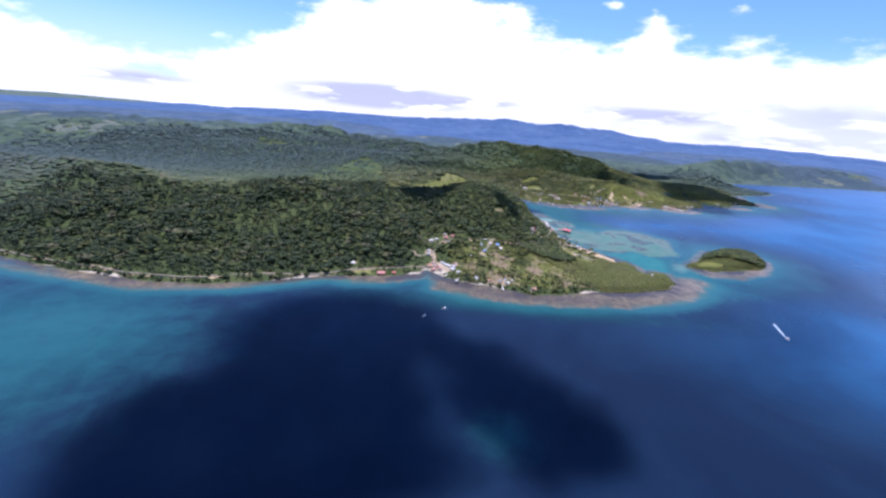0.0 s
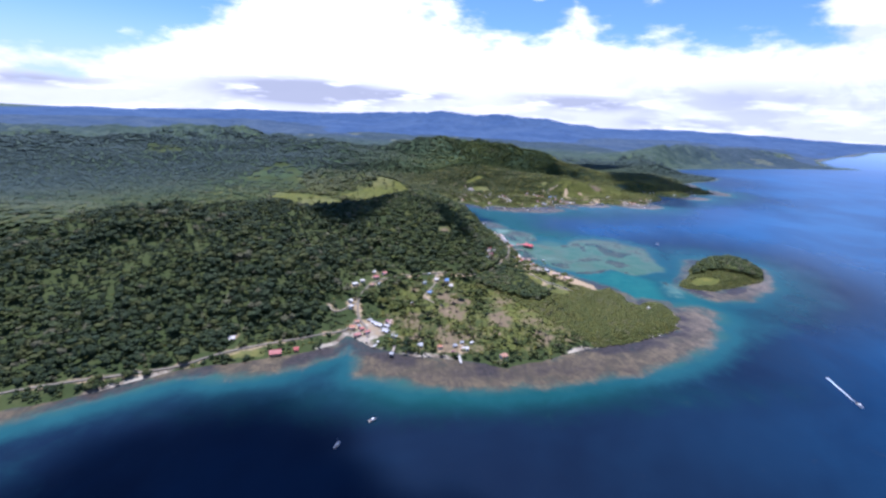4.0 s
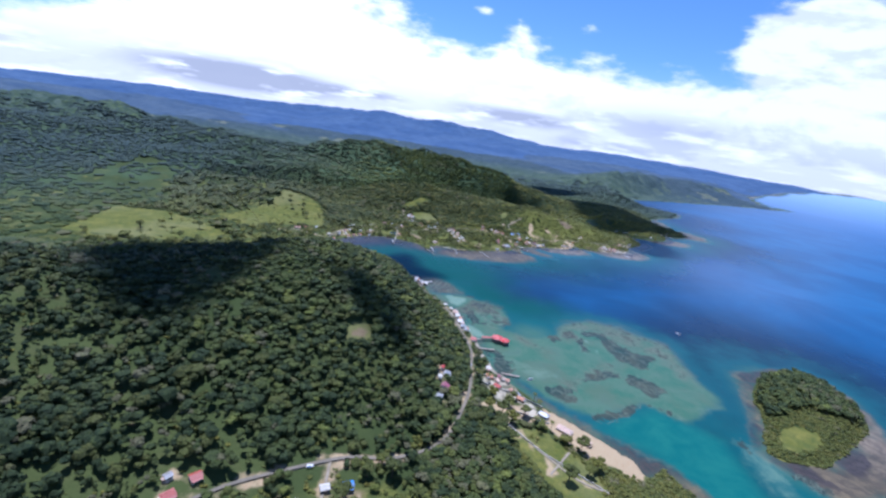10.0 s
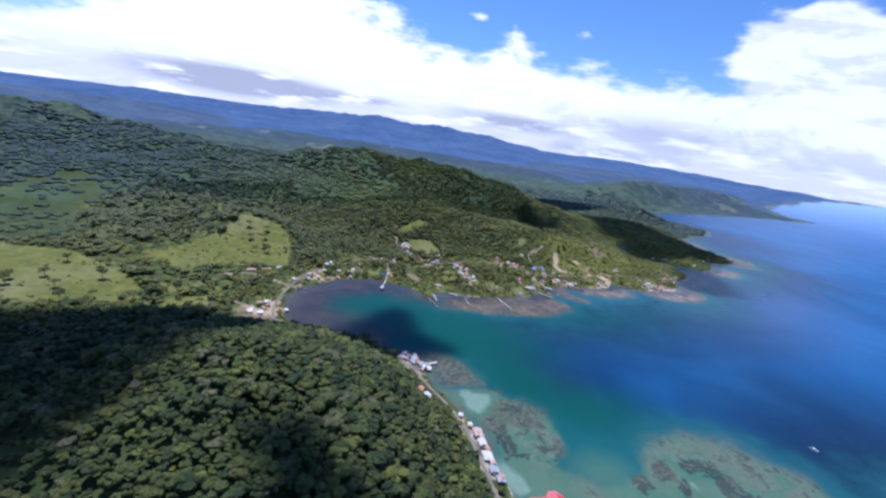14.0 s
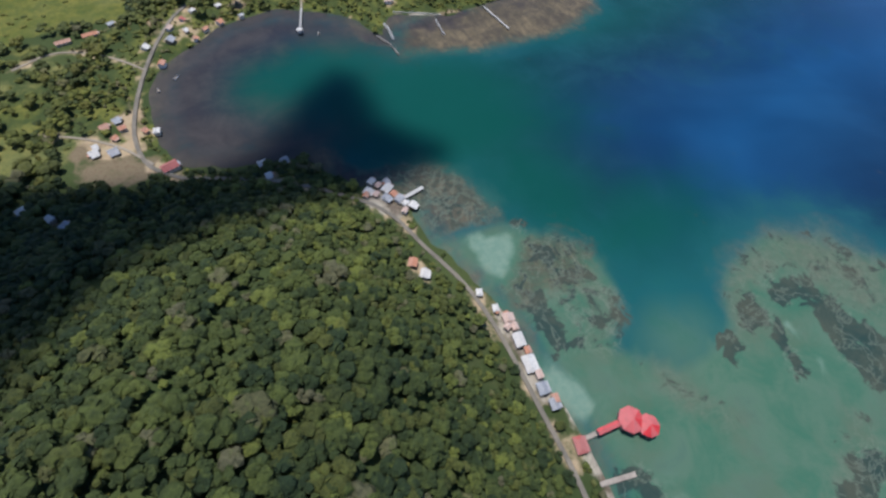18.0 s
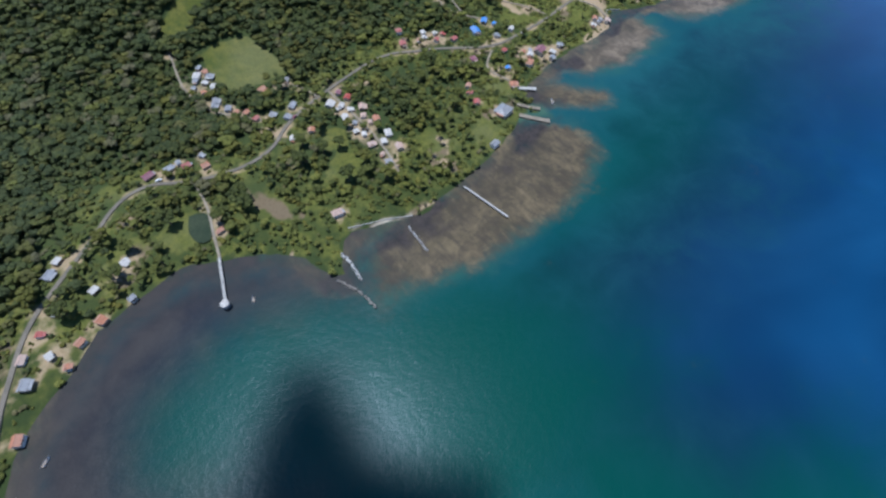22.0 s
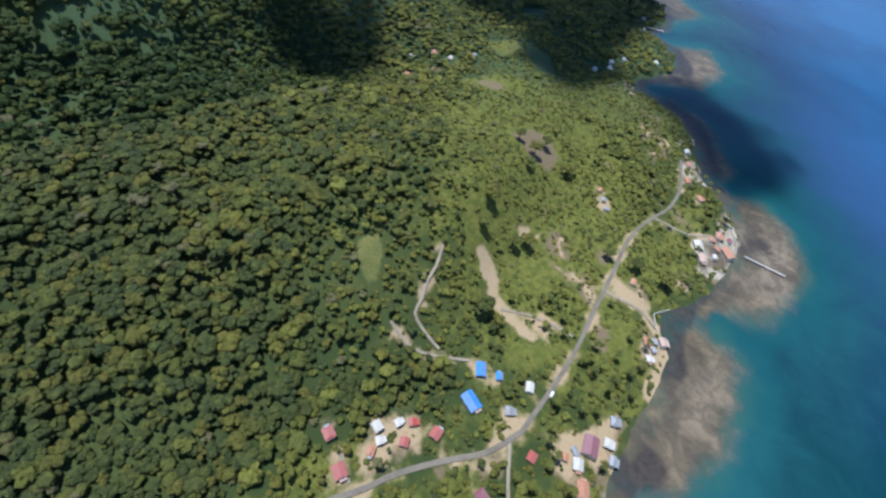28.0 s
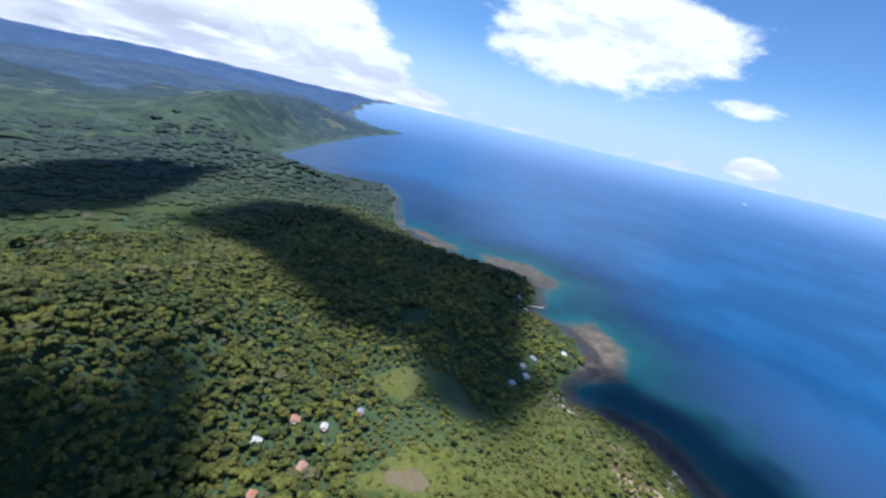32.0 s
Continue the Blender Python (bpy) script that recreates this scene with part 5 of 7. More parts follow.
def plant(name, shapes, x, y, z, size, tall, tint, mat, label, category, seed, smooth=False):
    """One mesh of very many crowns."""
    haze_tint = far_off(x, y)
    r = np.random.default_rng(seed)
    kind = r.integers(0, len(shapes), len(x))
    turn = r.uniform(0, 2 * math.pi, len(x))
    hue = np.clip(r.uniform(0, 1, len(x)) + 0.12 * rumble(x, y, 30, 2, 29), 0, 1)
    vs, fs, ts, cs, hs, n = [], [], [], [], [], 0
    for k, (sv, sf) in enumerate(shapes):
        w = np.where(kind == k)[0]
        if not len(w):
            continue
        c, s = np.cos(turn[w])[:, None], np.sin(turn[w])[:, None]
        px = (sv[None, :, 0] * c - sv[None, :, 1] * s) * size[w][:, None] + x[w][:, None]
        py = (sv[None, :, 0] * s + sv[None, :, 1] * c) * size[w][:, None] + y[w][:, None]
        pz = sv[None, :, 2] * tall[w][:, None] + z[w][:, None]
        vs.append(np.stack([px, py, pz], 2).reshape(-1, 3))
        fs.append((sf[None] + (n + len(sv) * np.arange(len(w)))[:, None, None]).reshape(-1, 3))
        ts.append(np.repeat(tint[w], len(sv)))
        cs.append(np.repeat(haze_tint[w], len(sv)))
        hs.append(np.repeat(hue[w], len(sv)))
        n += len(w) * len(sv)
    ob = new(name, raw_mesh(name, np.concatenate(vs), np.concatenate(fs), mat, smooth, tint=np.concatenate(ts), haze_tint=np.concatenate(cs), hue=np.concatenate(hs)))
    return tagged(ob, label, category, kind="stuff")



HEAD_LINES = [smooth_line(COAST_ROAD[:-4]), *ALL_LINES[1:]]


def clear_of(x, y, road=2.5, yard=4.4):
    """Places that are not on roads, tracks or house plots."""
    free = np.ones(len(x), bool)
    for line in HEAD_LINES:
        free &= distance(x, y, line[::2], False) > road
    for line in ALL_TRACKS:
        free &= distance(x, y, line[::2], False) > road - 1.2
    for hx, hy, _, size, wide, _ in HOMES:
        free &= (x - hx) ** 2 + (y - hy) ** 2 > (yard + 0.15 * (size + wide - 12)) ** 2
    return free


def spit(x, y):
    return soft(x + 0.55 * (y - 480), 112, 135) * soft(542 - y, -6, 10) + (x > 295) * (y < 660)


def close_forest(x, y):
    """Where the forest is near enough to the flight to need its trees one by one."""
    u, w = x + 45 * rumble(x, y, 70, 3, 27), y + 45 * rumble(x, y, 70, 3, 28)
    return ~((u < -150) & (w > 760)) & ~((u < 180) & (w > 1180)) & ~((u < -300) & (w > 560))


# dense forest of the hills and of the north shore
x, y, r = scatter(-470, 800, 345, 1330, 3.35, 5)
d = inland(x, y)
open_land = np.maximum(patches(x, y, MEADOWS), patches(x, y, BARE + YARDS + EARTH + [POND], 6.0) * 1.4)
settled = np.maximum(settled_land(x, y), ((x > -25) & (x < 25) & (y < 520)) * 0.8)
scrubby = np.maximum.reduce([0.9 * bell(x, y, 440, 1072, 42, 30), bell(x, y, 425, 1000, 75, 50), 0.9 * bell(x, y, 500, 1060, 65, 50), 0.7 * bell(x, y, 570, 1110, 90, 70)])
chance = 1.1 - 0.12 * scrubby - 0.4 * bell(x, y, 398, 1000, 22, 20) - 0.6 * bell(x, y, 440, 1072, 34, 24) - 0.48 * settled - farmland(x, y) * (0.82 - 0.75 * np.minimum(hedges(x, y), 1)) - 0.22 * point_scrub(x, y) + 0.25 * rumble(x, y, 40, 3, 21) + 0.8 * rumble(x, y, 15, 2, 24) * np.maximum(settled, 0.6 * scrubby)
seen = close_forest(x, y)
ok = (d > np.where((y > 880) & (x < 300), 0.8, 1.6)) & (open_land < 0.35) & (r.uniform(0, 1, len(x)) < chance) & (spit(x, y) < 0.5) & seen
x, y, d, scrubby, settled = x[ok], y[ok], d[ok], scrubby[ok], settled[ok]
ok = clear_of(x, y)
x, y, d, scrubby, settled = x[ok], y[ok], d[ok], scrubby[ok], settled[ok]
grove = rumble(x, y, 42, 3, 37)
big = np.clip(r.lognormal(0, 0.34, len(x)), 0.5, 2.1) * (1.03 + 0.45 * grove) * (1 - 0.25 * soft(d, 30, 5)) * (1 - 0.5 * scrubby) * (1 - 0.34 * settled)
close = ((x > 15) & (y > 540) & (y < 1130) & (x < 560)) | ((x > 330) & (x < 700) & (y < 1300))
keep = close | (r.uniform(0, 1, len(x)) < 0.54)
x, y, d, scrubby, settled, big, close, grove = x[keep], y[keep], d[keep], scrubby[keep], settled[keep], big[keep], close[keep], grove[keep]
size = np.where(close, 1.95, 2.9) * big
stem = (2.8 + 2.6 * rumble(x, y, 25, 2, 22) + 1.2 * grove) * np.clip(big, 0.6, 1.2) * (1 - 0.35 * soft(d, 40, 8))
tint = np.clip(r.normal(0.42, 1, len(x)) * np.where(close, 0.3, 0.2) + np.where(close, 0.3, 0.34) + 0.3 * rumble(x, y, 46, 3, 26) * ~close + 0.5 * scrubby + 0.4 * settled + 0.15 * point_scrub(x, y) - 0.3 * bell(x, y, 225, 1060, 110, 110) * (1 - settled) - 0.46 * soft(x, 50, -50) * (y < 760) + 0.22 * bell(x, y, 105, 690, 40, 70) + 0.25 * rumble(x, y, 50, 3, 23) - 0.3 * grove + 0.3 * rumble(x, y, 110, 3, 38) * (y > 800), 0, 1)
z = ground_height(x, y) + stem
west, bay, east = (x < 170) & (y < 815), ((x >= 170) & (x < 420)) | ((x < 170) & (y >= 815)), x >= 420
for k, w in enumerate((west & (x > 15) & (y > 540), bay & (y < 1130), east & (x < 700) & (y < 1300), west & ((x <= 15) | (y <= 540)), bay & (y >= 1130), east & ((x >= 700) | (y >= 1300)))):
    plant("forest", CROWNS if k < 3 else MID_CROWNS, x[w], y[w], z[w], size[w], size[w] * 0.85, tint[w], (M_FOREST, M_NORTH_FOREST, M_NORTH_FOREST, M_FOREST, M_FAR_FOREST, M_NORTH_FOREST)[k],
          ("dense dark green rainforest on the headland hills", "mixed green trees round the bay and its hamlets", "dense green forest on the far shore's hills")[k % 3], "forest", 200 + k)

# low mangrove and scrub on the spit and the islet
x, y, r = scatter(90, 450, 400, 640, 2.3, 6)
d = inland(x, y)
grown = np.where(x > 295, 1 - soft(patches(x, y, MEADOWS), 0.2, 0.6), 1 - 0.35 * patches(x, y, SPIT_LAWN) - 0.6 * patches(x, y, BARE))
ok = (d > 0.8) & (spit(x, y) > 0.5) & (r.uniform(0, 1, len(x)) < grown) & (patches(x, y, SPIT_LAWN + YARDS) < 0.4)
x, y, d = x[ok], y[ok], d[ok]
ok = clear_of(x, y, 2.6, 3.4)
x, y, d = x[ok], y[ok], d[ok]
size = np.clip(r.normal(2.3, 0.3, len(x)), 1.3, 3.2)
plant("mangrove", SHRUBS, x, y, ground_height(x, y) + 0.5, size, size * 0.26, np.clip(r.normal(0.5, 0.07, len(x)) + 0.25 * rumble(x, y, 30, 3, 25), 0, 1),
      M_SCRUB, "low bright green mangrove and scrub on the flat spit", "mangrove", 210, True)

# taller wood on the islet and beside the spit's lawn
ISLET_WOOD = [(332, 560), (352, 584), (380, 604), (414, 610), (434, 590), (426, 562), (404, 544), (380, 552), (356, 562), (344, 556)]
LAWN_WOOD = [(104, 540), (124, 550), (140, 556), (144, 536), (150, 516), (160, 500), (144, 482), (124, 492), (108, 504), (94, 518)]
x, y, r = scatter(80, 450, 470, 640, 2.9, 61)
ok = (np.maximum(signed(x, y, ISLET_WOOD), signed(x, y, LAWN_WOOD)) + 4 * rumble(x, y, 12, 2, 62) > 0) & (inland(x, y) > 2) & (patches(x, y, SPIT_LAWN + YARDS) < 0.3)
x, y = x[ok], y[ok]
ok = clear_of(x, y)
x, y = x[ok], y[ok]
size = np.clip(r.normal(2.2, 0.6, len(x)), 1.1, 3.6)
plant("forest", CROWNS, x, y, ground_height(x, y) + 2.2 + 0.5 * size, size, size * 0.8, np.clip(r.normal(0.45, 0.25, len(x)), 0, 1), M_FOREST, "dark green trees on the islet and beside the spit's lawn", "forest", 212)

# bushes over clearings, verges and yards
x, y, r = scatter(-200, 640, 380, 1180, 3.6, 7)
d = inland(x, y)
ok = (d > 2) & (spit(x, y) < 0.5) & (patches(x, y, YARDS + BARE_NORTH + EARTH + [POND]) < 0.4) & (r.uniform(0, 1, len(x)) < 0.12 + 0.6 * settled_land(x, y) + 0.75 * bell(x, y, 435, 1010, 80, 55, 25) + 0.2 * bell(x, y, 500, 1060, 60, 45) - 0.35 * bell(x, y, 440, 1072, 34, 24) - 0.9 * patches(x, y, MEADOWS_KNOLL + MEADOWS_HAMLETS)) & ~((x < -120) & (y > 700))
x, y, d = x[ok], y[ok], d[ok]
ok = clear_of(x, y, 2.8, 3.6)
x, y = x[ok], y[ok]
size = np.clip(r.normal(1.5, 0.5, len(x)), 0.5, 2.8)
plant("bushes", SHRUBS, x, y, ground_height(x, y) + 0.15 * size, size, size * 0.6, np.clip(r.normal(0.5, 0.25, len(x)) + 0.3 * bell(x, y, 440, 1065, 60, 45), 0, 1), M_BUSH,
      "bushes and young growth over grass and yards", "bush", 211)

# far woods beyond the near hills
for step, inner, outer, broad, seed in ((7.6, 0, 1080, 4.5, 8), (10.5, 1080, 1420, 6.4, 9)):
    x, y, r = scatter(-1500, 2100, 480, 2700, step, seed)
    d = inland(x, y)
    far = np.hypot(x - 180, y - 530)
    near = (x > -470) & (x < 800) & (y < 1325) & close_forest(x, y)
    gap = np.maximum(patches(x, y, MEADOWS), clearing(x, y))
    thin = (1.05 - 0.85 * gap) * soft(far, 1430, 1230) - farmland(x, y) * (0.62 - 0.6 * np.minimum(hedges(x, y), 1))
    ok = (d > 8) & ~near & (r.uniform(0, 1, len(x)) < thin) & (far < outer) & (far >= inner)
    x, y = x[ok], y[ok]
    size = np.clip(r.normal(1.0, 0.25, len(x)), 0.5, 1.7) * broad
    tone = np.clip(r.normal(0.4, 0.2, len(x)) + 0.2 * rumble(x, y, 120, 3, 35), 0, 1)
    for west in (True, False):
        w = (y + 40 * rumble(x, y, 80, 3, 36) < 800) == west
        if w.any():
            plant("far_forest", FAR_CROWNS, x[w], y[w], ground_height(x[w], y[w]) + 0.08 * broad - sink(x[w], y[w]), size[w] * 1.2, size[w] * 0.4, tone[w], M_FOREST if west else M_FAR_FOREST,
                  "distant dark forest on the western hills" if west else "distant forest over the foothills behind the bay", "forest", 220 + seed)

# ---- distant mountain range behind the foothills ----
def range_sheet(name, mat, label, near_r, far_r, low_a, high_a, heights, crest, width, seed, rough):
    """A range of hills as a sheet over bearing and distance; heights: pairs of bearing and height of the crest line."""
    az, rr = np.radians(np.arange(low_a, high_a + 0.1, 0.3)), np.linspace(near_r, far_r, 60)
    A, R = np.meshgrid(az, rr, indexing="ij")
    A, R = A.ravel(), R.ravel()
    x, y = 180 + R * np.sin(A), 530 + R * np.cos(A)
    top = np.interp(np.degrees(A), [h[0] for h in heights], [h[1] for h in heights])
    spur = 1 - rough * np.abs(rumble(x, y, 380, 5, seed)) * 1.6 + 0.14 * rumble(x, y, 130, 3, seed + 1)
    along = np.exp(-0.5 * ((R - crest) / np.where(R < crest, width, width * 1.4)) ** 2)
    d = inland(x, y)
    lift = rim(x, y) * soft(np.degrees(A), 22, 36)
    z = lift + top * along * spur * (1 + 0.1 * rumble(x, y, 700, 3, seed + 2)) * soft(d, 0, 260) + 4 * soft(d, 0, 30) - 3
    faces = grid_faces(len(az), len(rr), d > 0)
    v, f = compact(np.stack([x, y, z], 1), faces)
    return tagged(new(name, raw_mesh(name, v, f, mat)), label, "mountains", kind="structure")


def woods_sheet():
    """Wooded slopes between the near forest and the mountain range."""
    az, rr = np.radians(np.arange(-72, 62.1, 0.28)), np.linspace(1200, 2450, 110)
    A, R = np.meshgrid(az, rr, indexing="ij")
    x, y = (180 + R * np.sin(A)).ravel(), (530 + R * np.cos(A)).ravel()
    d = inland(x, y)
    dip = sink(x, y) * soft(R.ravel(), 2150, 2450)
    z = ground_height(x, y) - dip + 1.5 + 5.0 * rumble(x, y, 24, 3, 61)
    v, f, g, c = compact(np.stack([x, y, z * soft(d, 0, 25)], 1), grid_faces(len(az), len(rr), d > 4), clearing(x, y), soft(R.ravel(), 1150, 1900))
    return tagged(new("backdrop_woods", raw_mesh("backdrop_woods", v, f, M_WOODS, grass=g, haze_tint=c)), "wooded foothills painted blue-green with haze, with pale farm clearings", "hills", kind="structure")


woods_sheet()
# both ranges have their haze in the material colour
range_sheet("backdrop_range", M_RANGE, "long forested mountain range, painted blue with haze, under the clouds", 2150, 4330, -80, 62,
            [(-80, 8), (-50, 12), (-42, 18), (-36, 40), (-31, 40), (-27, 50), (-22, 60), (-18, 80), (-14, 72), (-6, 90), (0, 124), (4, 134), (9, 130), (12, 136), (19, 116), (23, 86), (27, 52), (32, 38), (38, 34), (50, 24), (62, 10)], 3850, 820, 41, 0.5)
range_sheet("backdrop_hills", M_LOW_RANGE, "lower hills painted blue-green with haze before the mountain range", 1750, 3300, -80, 58,
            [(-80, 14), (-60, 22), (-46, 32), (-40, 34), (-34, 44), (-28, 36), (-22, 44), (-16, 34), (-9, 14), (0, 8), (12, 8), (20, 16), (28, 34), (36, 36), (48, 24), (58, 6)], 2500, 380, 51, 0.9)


# ---- clouds overhead, which shade parts of the sea and of the hills ----
CLOUDS_SEA = [
    [(-140, 120), (-152, 171), (-138, 208), (-126, 227), (-142, 280), (-122, 330), (-98, 342), (-71, 346), (-40, 352), (-10, 335), (4, 298), (0, 262), (-6, 235), (2, 202), (12, 178), (0, 160), (-20, 151), (-40, 90), (-110, 80)],
    [(-6, 300), (30, 288), (64, 262), (94, 232), (110, 206), (96, 180), (60, 168), (34, 180), (18, 215), (0, 250)],
    [(603, 1041), (638, 1019), (630, 981), (594, 938), (561, 937), (536, 949), (548, 971), (575, 1002)],
]
CLOUDS_LAND = [
    [(-122, 770), (-107, 815), (-53, 808), (3, 806), (60, 808), (95, 814), (112, 829), (125, 842), (143, 854), (153, 846), (155, 830), (152, 814), (159, 801), (172, 786), (161, 780), (132, 773), (120, 776), (103, 771), (89, 757), (77, 749), (63, 742), (51, 731), (44, 718), (36, 700),
     (34, 665), (28, 651), (13, 624), (-2, 607), (-13, 594), (-24, 592), (-40, 597), (-60, 628), (-92, 695)],
    [(63, 631), (79, 633), (96, 617), (106, 600), (99, 580), (86, 589), (73, 603)],
    [(384, 1150), (388, 1165), (408, 1188), (426, 1190), (444, 1182), (468, 1193), (480, 1184), (462, 1168), (444, 1149), (412, 1139), (391, 1130)],
    [(615, 1369), (708, 1362), (763, 1310), (758, 1230), (770, 1155), (780, 1100), (700, 1083), (620, 1076), (585, 1056), (528, 1073), (528, 1098), (569, 1126), (562, 1176), (580, 1225), (612, 1312)],
    [(549, 1506), (627, 1528), (720, 1527), (757, 1450), (716, 1450), (602, 1405), (499, 1402)],
]
CLOUDS = CLOUDS_SEA + CLOUDS_LAND
CLOUD_BASE = 720.0


def cloud(points, seed, ragged):
    """A cumulus cloud: a flat base and a heaped top that thins out towards a ragged rim."""
    p = np.array(points, float)
    span = min(np.ptp(p[:, 0]), np.ptp(p[:, 1]))
    step, edge = max(2.5, span / 60), 5 + span * 0.11 * ragged
    gx, gy = np.arange(p[:, 0].min() - edge, p[:, 0].max() + edge, step), np.arange(p[:, 1].min() - edge, p[:, 1].max() + edge, step)
    x, y = [q.ravel() for q in np.meshgrid(gx, gy, indexing="ij")]
    deep = signed(x, y, points) + (3 + 0.1 * span * ragged) * rumble(x, y, span * 0.3, 5, seed)
    body = soft(deep, -edge, edge * 0.8)
    thick = np.clip(0.9 * body + 0.25 * body * rumble(x, y, span * 0.16, 4, seed + 1), 0, 0.93)
    heap = np.maximum(deep + edge, 0) * (0.55 + 0.4 * np.abs(rumble(x, y, span * 0.25, 4, seed + 2)))
    shift = SUN * (CLOUD_BASE / SUN.z)
    low = np.stack([x + shift.x, y + shift.y, np.full(len(x), CLOUD_BASE)], 1)
    top = low + np.stack([0 * x, 0 * x, np.minimum(heap, 70)], 1)
    f, n = grid_faces(len(gx), len(gy), body > 0.02), len(x)
    v, f, t = compact(np.concatenate([low, top]), np.concatenate([f[:, ::-1], f + n]), np.concatenate([thick, thick]))
    return tagged(new("backdrop_cloud", raw_mesh("backdrop_cloud", v, f, M_CLOUD, thick=t)), "white heaped cumulus cloud drifting over the coast", "cloud", kind="structure")


for k, points in enumerate(CLOUDS):
    cloud(points, 300 + k, (1.0, 1.0, 1.3)[k] if k < 3 else 0.25)

# ---- building helpers ----
def part(name, bm, mat, parent, label="", smooth=False):
    """Links a bmesh as one mesh object under a thing or a part."""
    me = bpy.data.meshes.new(name)
    bm.to_mesh(me)
    bm.free()
    me.materials.append(mat)
    if smooth:
        me.polygons.foreach_set("use_smooth", [True] * len(me.polygons))
    ob = new(name, me)
    ob.parent = parent
    if label:
        tagged(ob, label)
    return ob


SIZE = 0.54


def thing(name, m, label, category, group="", size=1.0):
    e = new(name)
    e.matrix_world = m @ Matrix.Scale(size, 4)
    e.empty_display_size = 0.5
    return tagged(e, label, category, group)


def box(bm, x0, x1, y0, y1, z0, z1, taper=0.0):
    v = [bm.verts.new(p) for p in ((x0, y0, z0), (x1, y0, z0), (x1, y1, z0), (x0, y1, z0),
                                   (x0 + taper, y0 + taper, z1), (x1 - taper, y0 + taper, z1), (x1 - taper, y1 - taper, z1), (x0 + taper, y1 - taper, z1))]
    for q in ((3, 2, 1, 0), (4, 5, 6, 7), (0, 1, 5, 4), (1, 2, 6, 5), (2, 3, 7, 6), (3, 0, 4, 7)):
        bm.faces.new([v[i] for i in q])
    return v


def boxed(*sizes, bevel=0.0):
    bm = bmesh.new()
    box(bm, *sizes)
    if bevel:
        bmesh.ops.bevel(bm, geom=bm.edges[:], offset=bevel, segments=1, affect="EDGES")
    return bm


def slab(points, thick):
    """A flat panel with a thickness, from its corners."""
    bm = bmesh.new()
    p = [Vector(q) for q in points]
    n = (p[1] - p[0]).cross(p[2] - p[0]).normalized() * thick
    a, b = [bm.verts.new(q) for q in p], [bm.verts.new(q - n) for q in p]
    bm.faces.new(a)
    bm.faces.new(b[::-1])
    for i in range(len(p)):
        j = (i + 1) % len(p)
        bm.faces.new((a[i], b[i], b[j], a[j]))
    return bm


def tube(bm, a, b, ra, rb, sides=6):
    a, b = Vector(a), Vector(b)
    side = (b - a).orthogonal().normalized()
    up = (b - a).normalized().cross(side)
    low = [bm.verts.new(a + (side * math.cos(k * 2 * math.pi / sides) + up * math.sin(k * 2 * math.pi / sides)) * ra) for k in range(sides)]
    top = [bm.verts.new(b + (side * math.cos(k * 2 * math.pi / sides) + up * math.sin(k * 2 * math.pi / sides)) * rb) for k in range(sides)]
    for k in range(sides):
        bm.faces.new((low[k], low[(k + 1) % sides], top[(k + 1) % sides], top[k]))
    bm.faces.new(top)
    bm.faces.new(low[::-1])


def tin(colour, rust):
    """Corrugated roofing with streaks of rust and faded sheets."""
    def build(tree, p):
        where = node(tree, "ShaderNodeTexCoord").outputs["Object"]
        stain, fine = grain(tree, where, 0.5, 5.0, 0.65), grain(tree, where, 3.0, 4.0)
        wave = node(tree, "ShaderNodeTexWave", i_Scale=3.0, i_Distortion=0.3)
        link(tree, (where, wave.inputs["Vector"]))
        c = mix(tree, ramp(tree, stain, 0.35, 0.75), colour, tuple(v * 0.7 for v in colour))
        c = mix(tree, ramp(tree, fine, 0.55, 0.8, 0.0, rust), c, (0.2, 0.1, 0.055))
        fade = node(tree, "ShaderNodeObjectInfo").outputs["Random"]
        c = mix(tree, ramp(tree, fade, 0.0, 1.0, 0.0, 0.3), c, (0.38, 0.34, 0.3))
        link(tree, (c, p.inputs["Base Color"]))
        bump(tree, p, wave.outputs["Fac"], 0.5, 0.04)
    return build


ROOFS = [material("white painted tin", tin((0.6, 0.57, 0.51), 0.6), 0.5), material("red tin", tin((0.4, 0.075, 0.06), 0.4), 0.55),
         material("rust-orange tin", tin((0.46, 0.2, 0.11), 0.6), 0.6), material("blue tin", tin((0.05, 0.24, 0.62), 0.08), 0.5),
         material("grey zinc tin", tin((0.33, 0.34, 0.35), 0.5), 0.5, 0.3), material("maroon tin", tin((0.24, 0.07, 0.1), 0.3), 0.55),
         material("faded pink tin", tin((0.52, 0.36, 0.28), 0.45), 0.6)]
ROOF_WORDS = ["white tin", "red tin", "rust-orange tin", "bright blue tin", "grey zinc", "maroon tin", "faded pink tin"]
WALLS = [material("cream plaster", two_tone((0.62, 0.57, 0.47), (0.52, 0.47, 0.38), 0.4, 3.0)), material("white plaster", two_tone((0.7, 0.69, 0.66), (0.6, 0.58, 0.55), 0.4, 3.0)),
         material("weathered boards", two_tone((0.3, 0.24, 0.18), (0.22, 0.17, 0.12), 0.6, 5.0))]
WALL_WORDS = ["cream plaster walls", "white plaster walls", "weathered board walls"]
M_DOOR = material("brown door wood", two_tone((0.16, 0.09, 0.05), (0.1, 0.06, 0.035), 1.0, 8.0), 0.6)
M_GLASS = material("dark window glass", two_tone((0.03, 0.04, 0.05), (0.02, 0.03, 0.04), 0.5, 2.0, 0.02), 0.08, spec=0.6)
M_WOOD = material("weathered grey planks", two_tone((0.34, 0.29, 0.23), (0.24, 0.2, 0.16), 0.5, 5.0), 0.85)
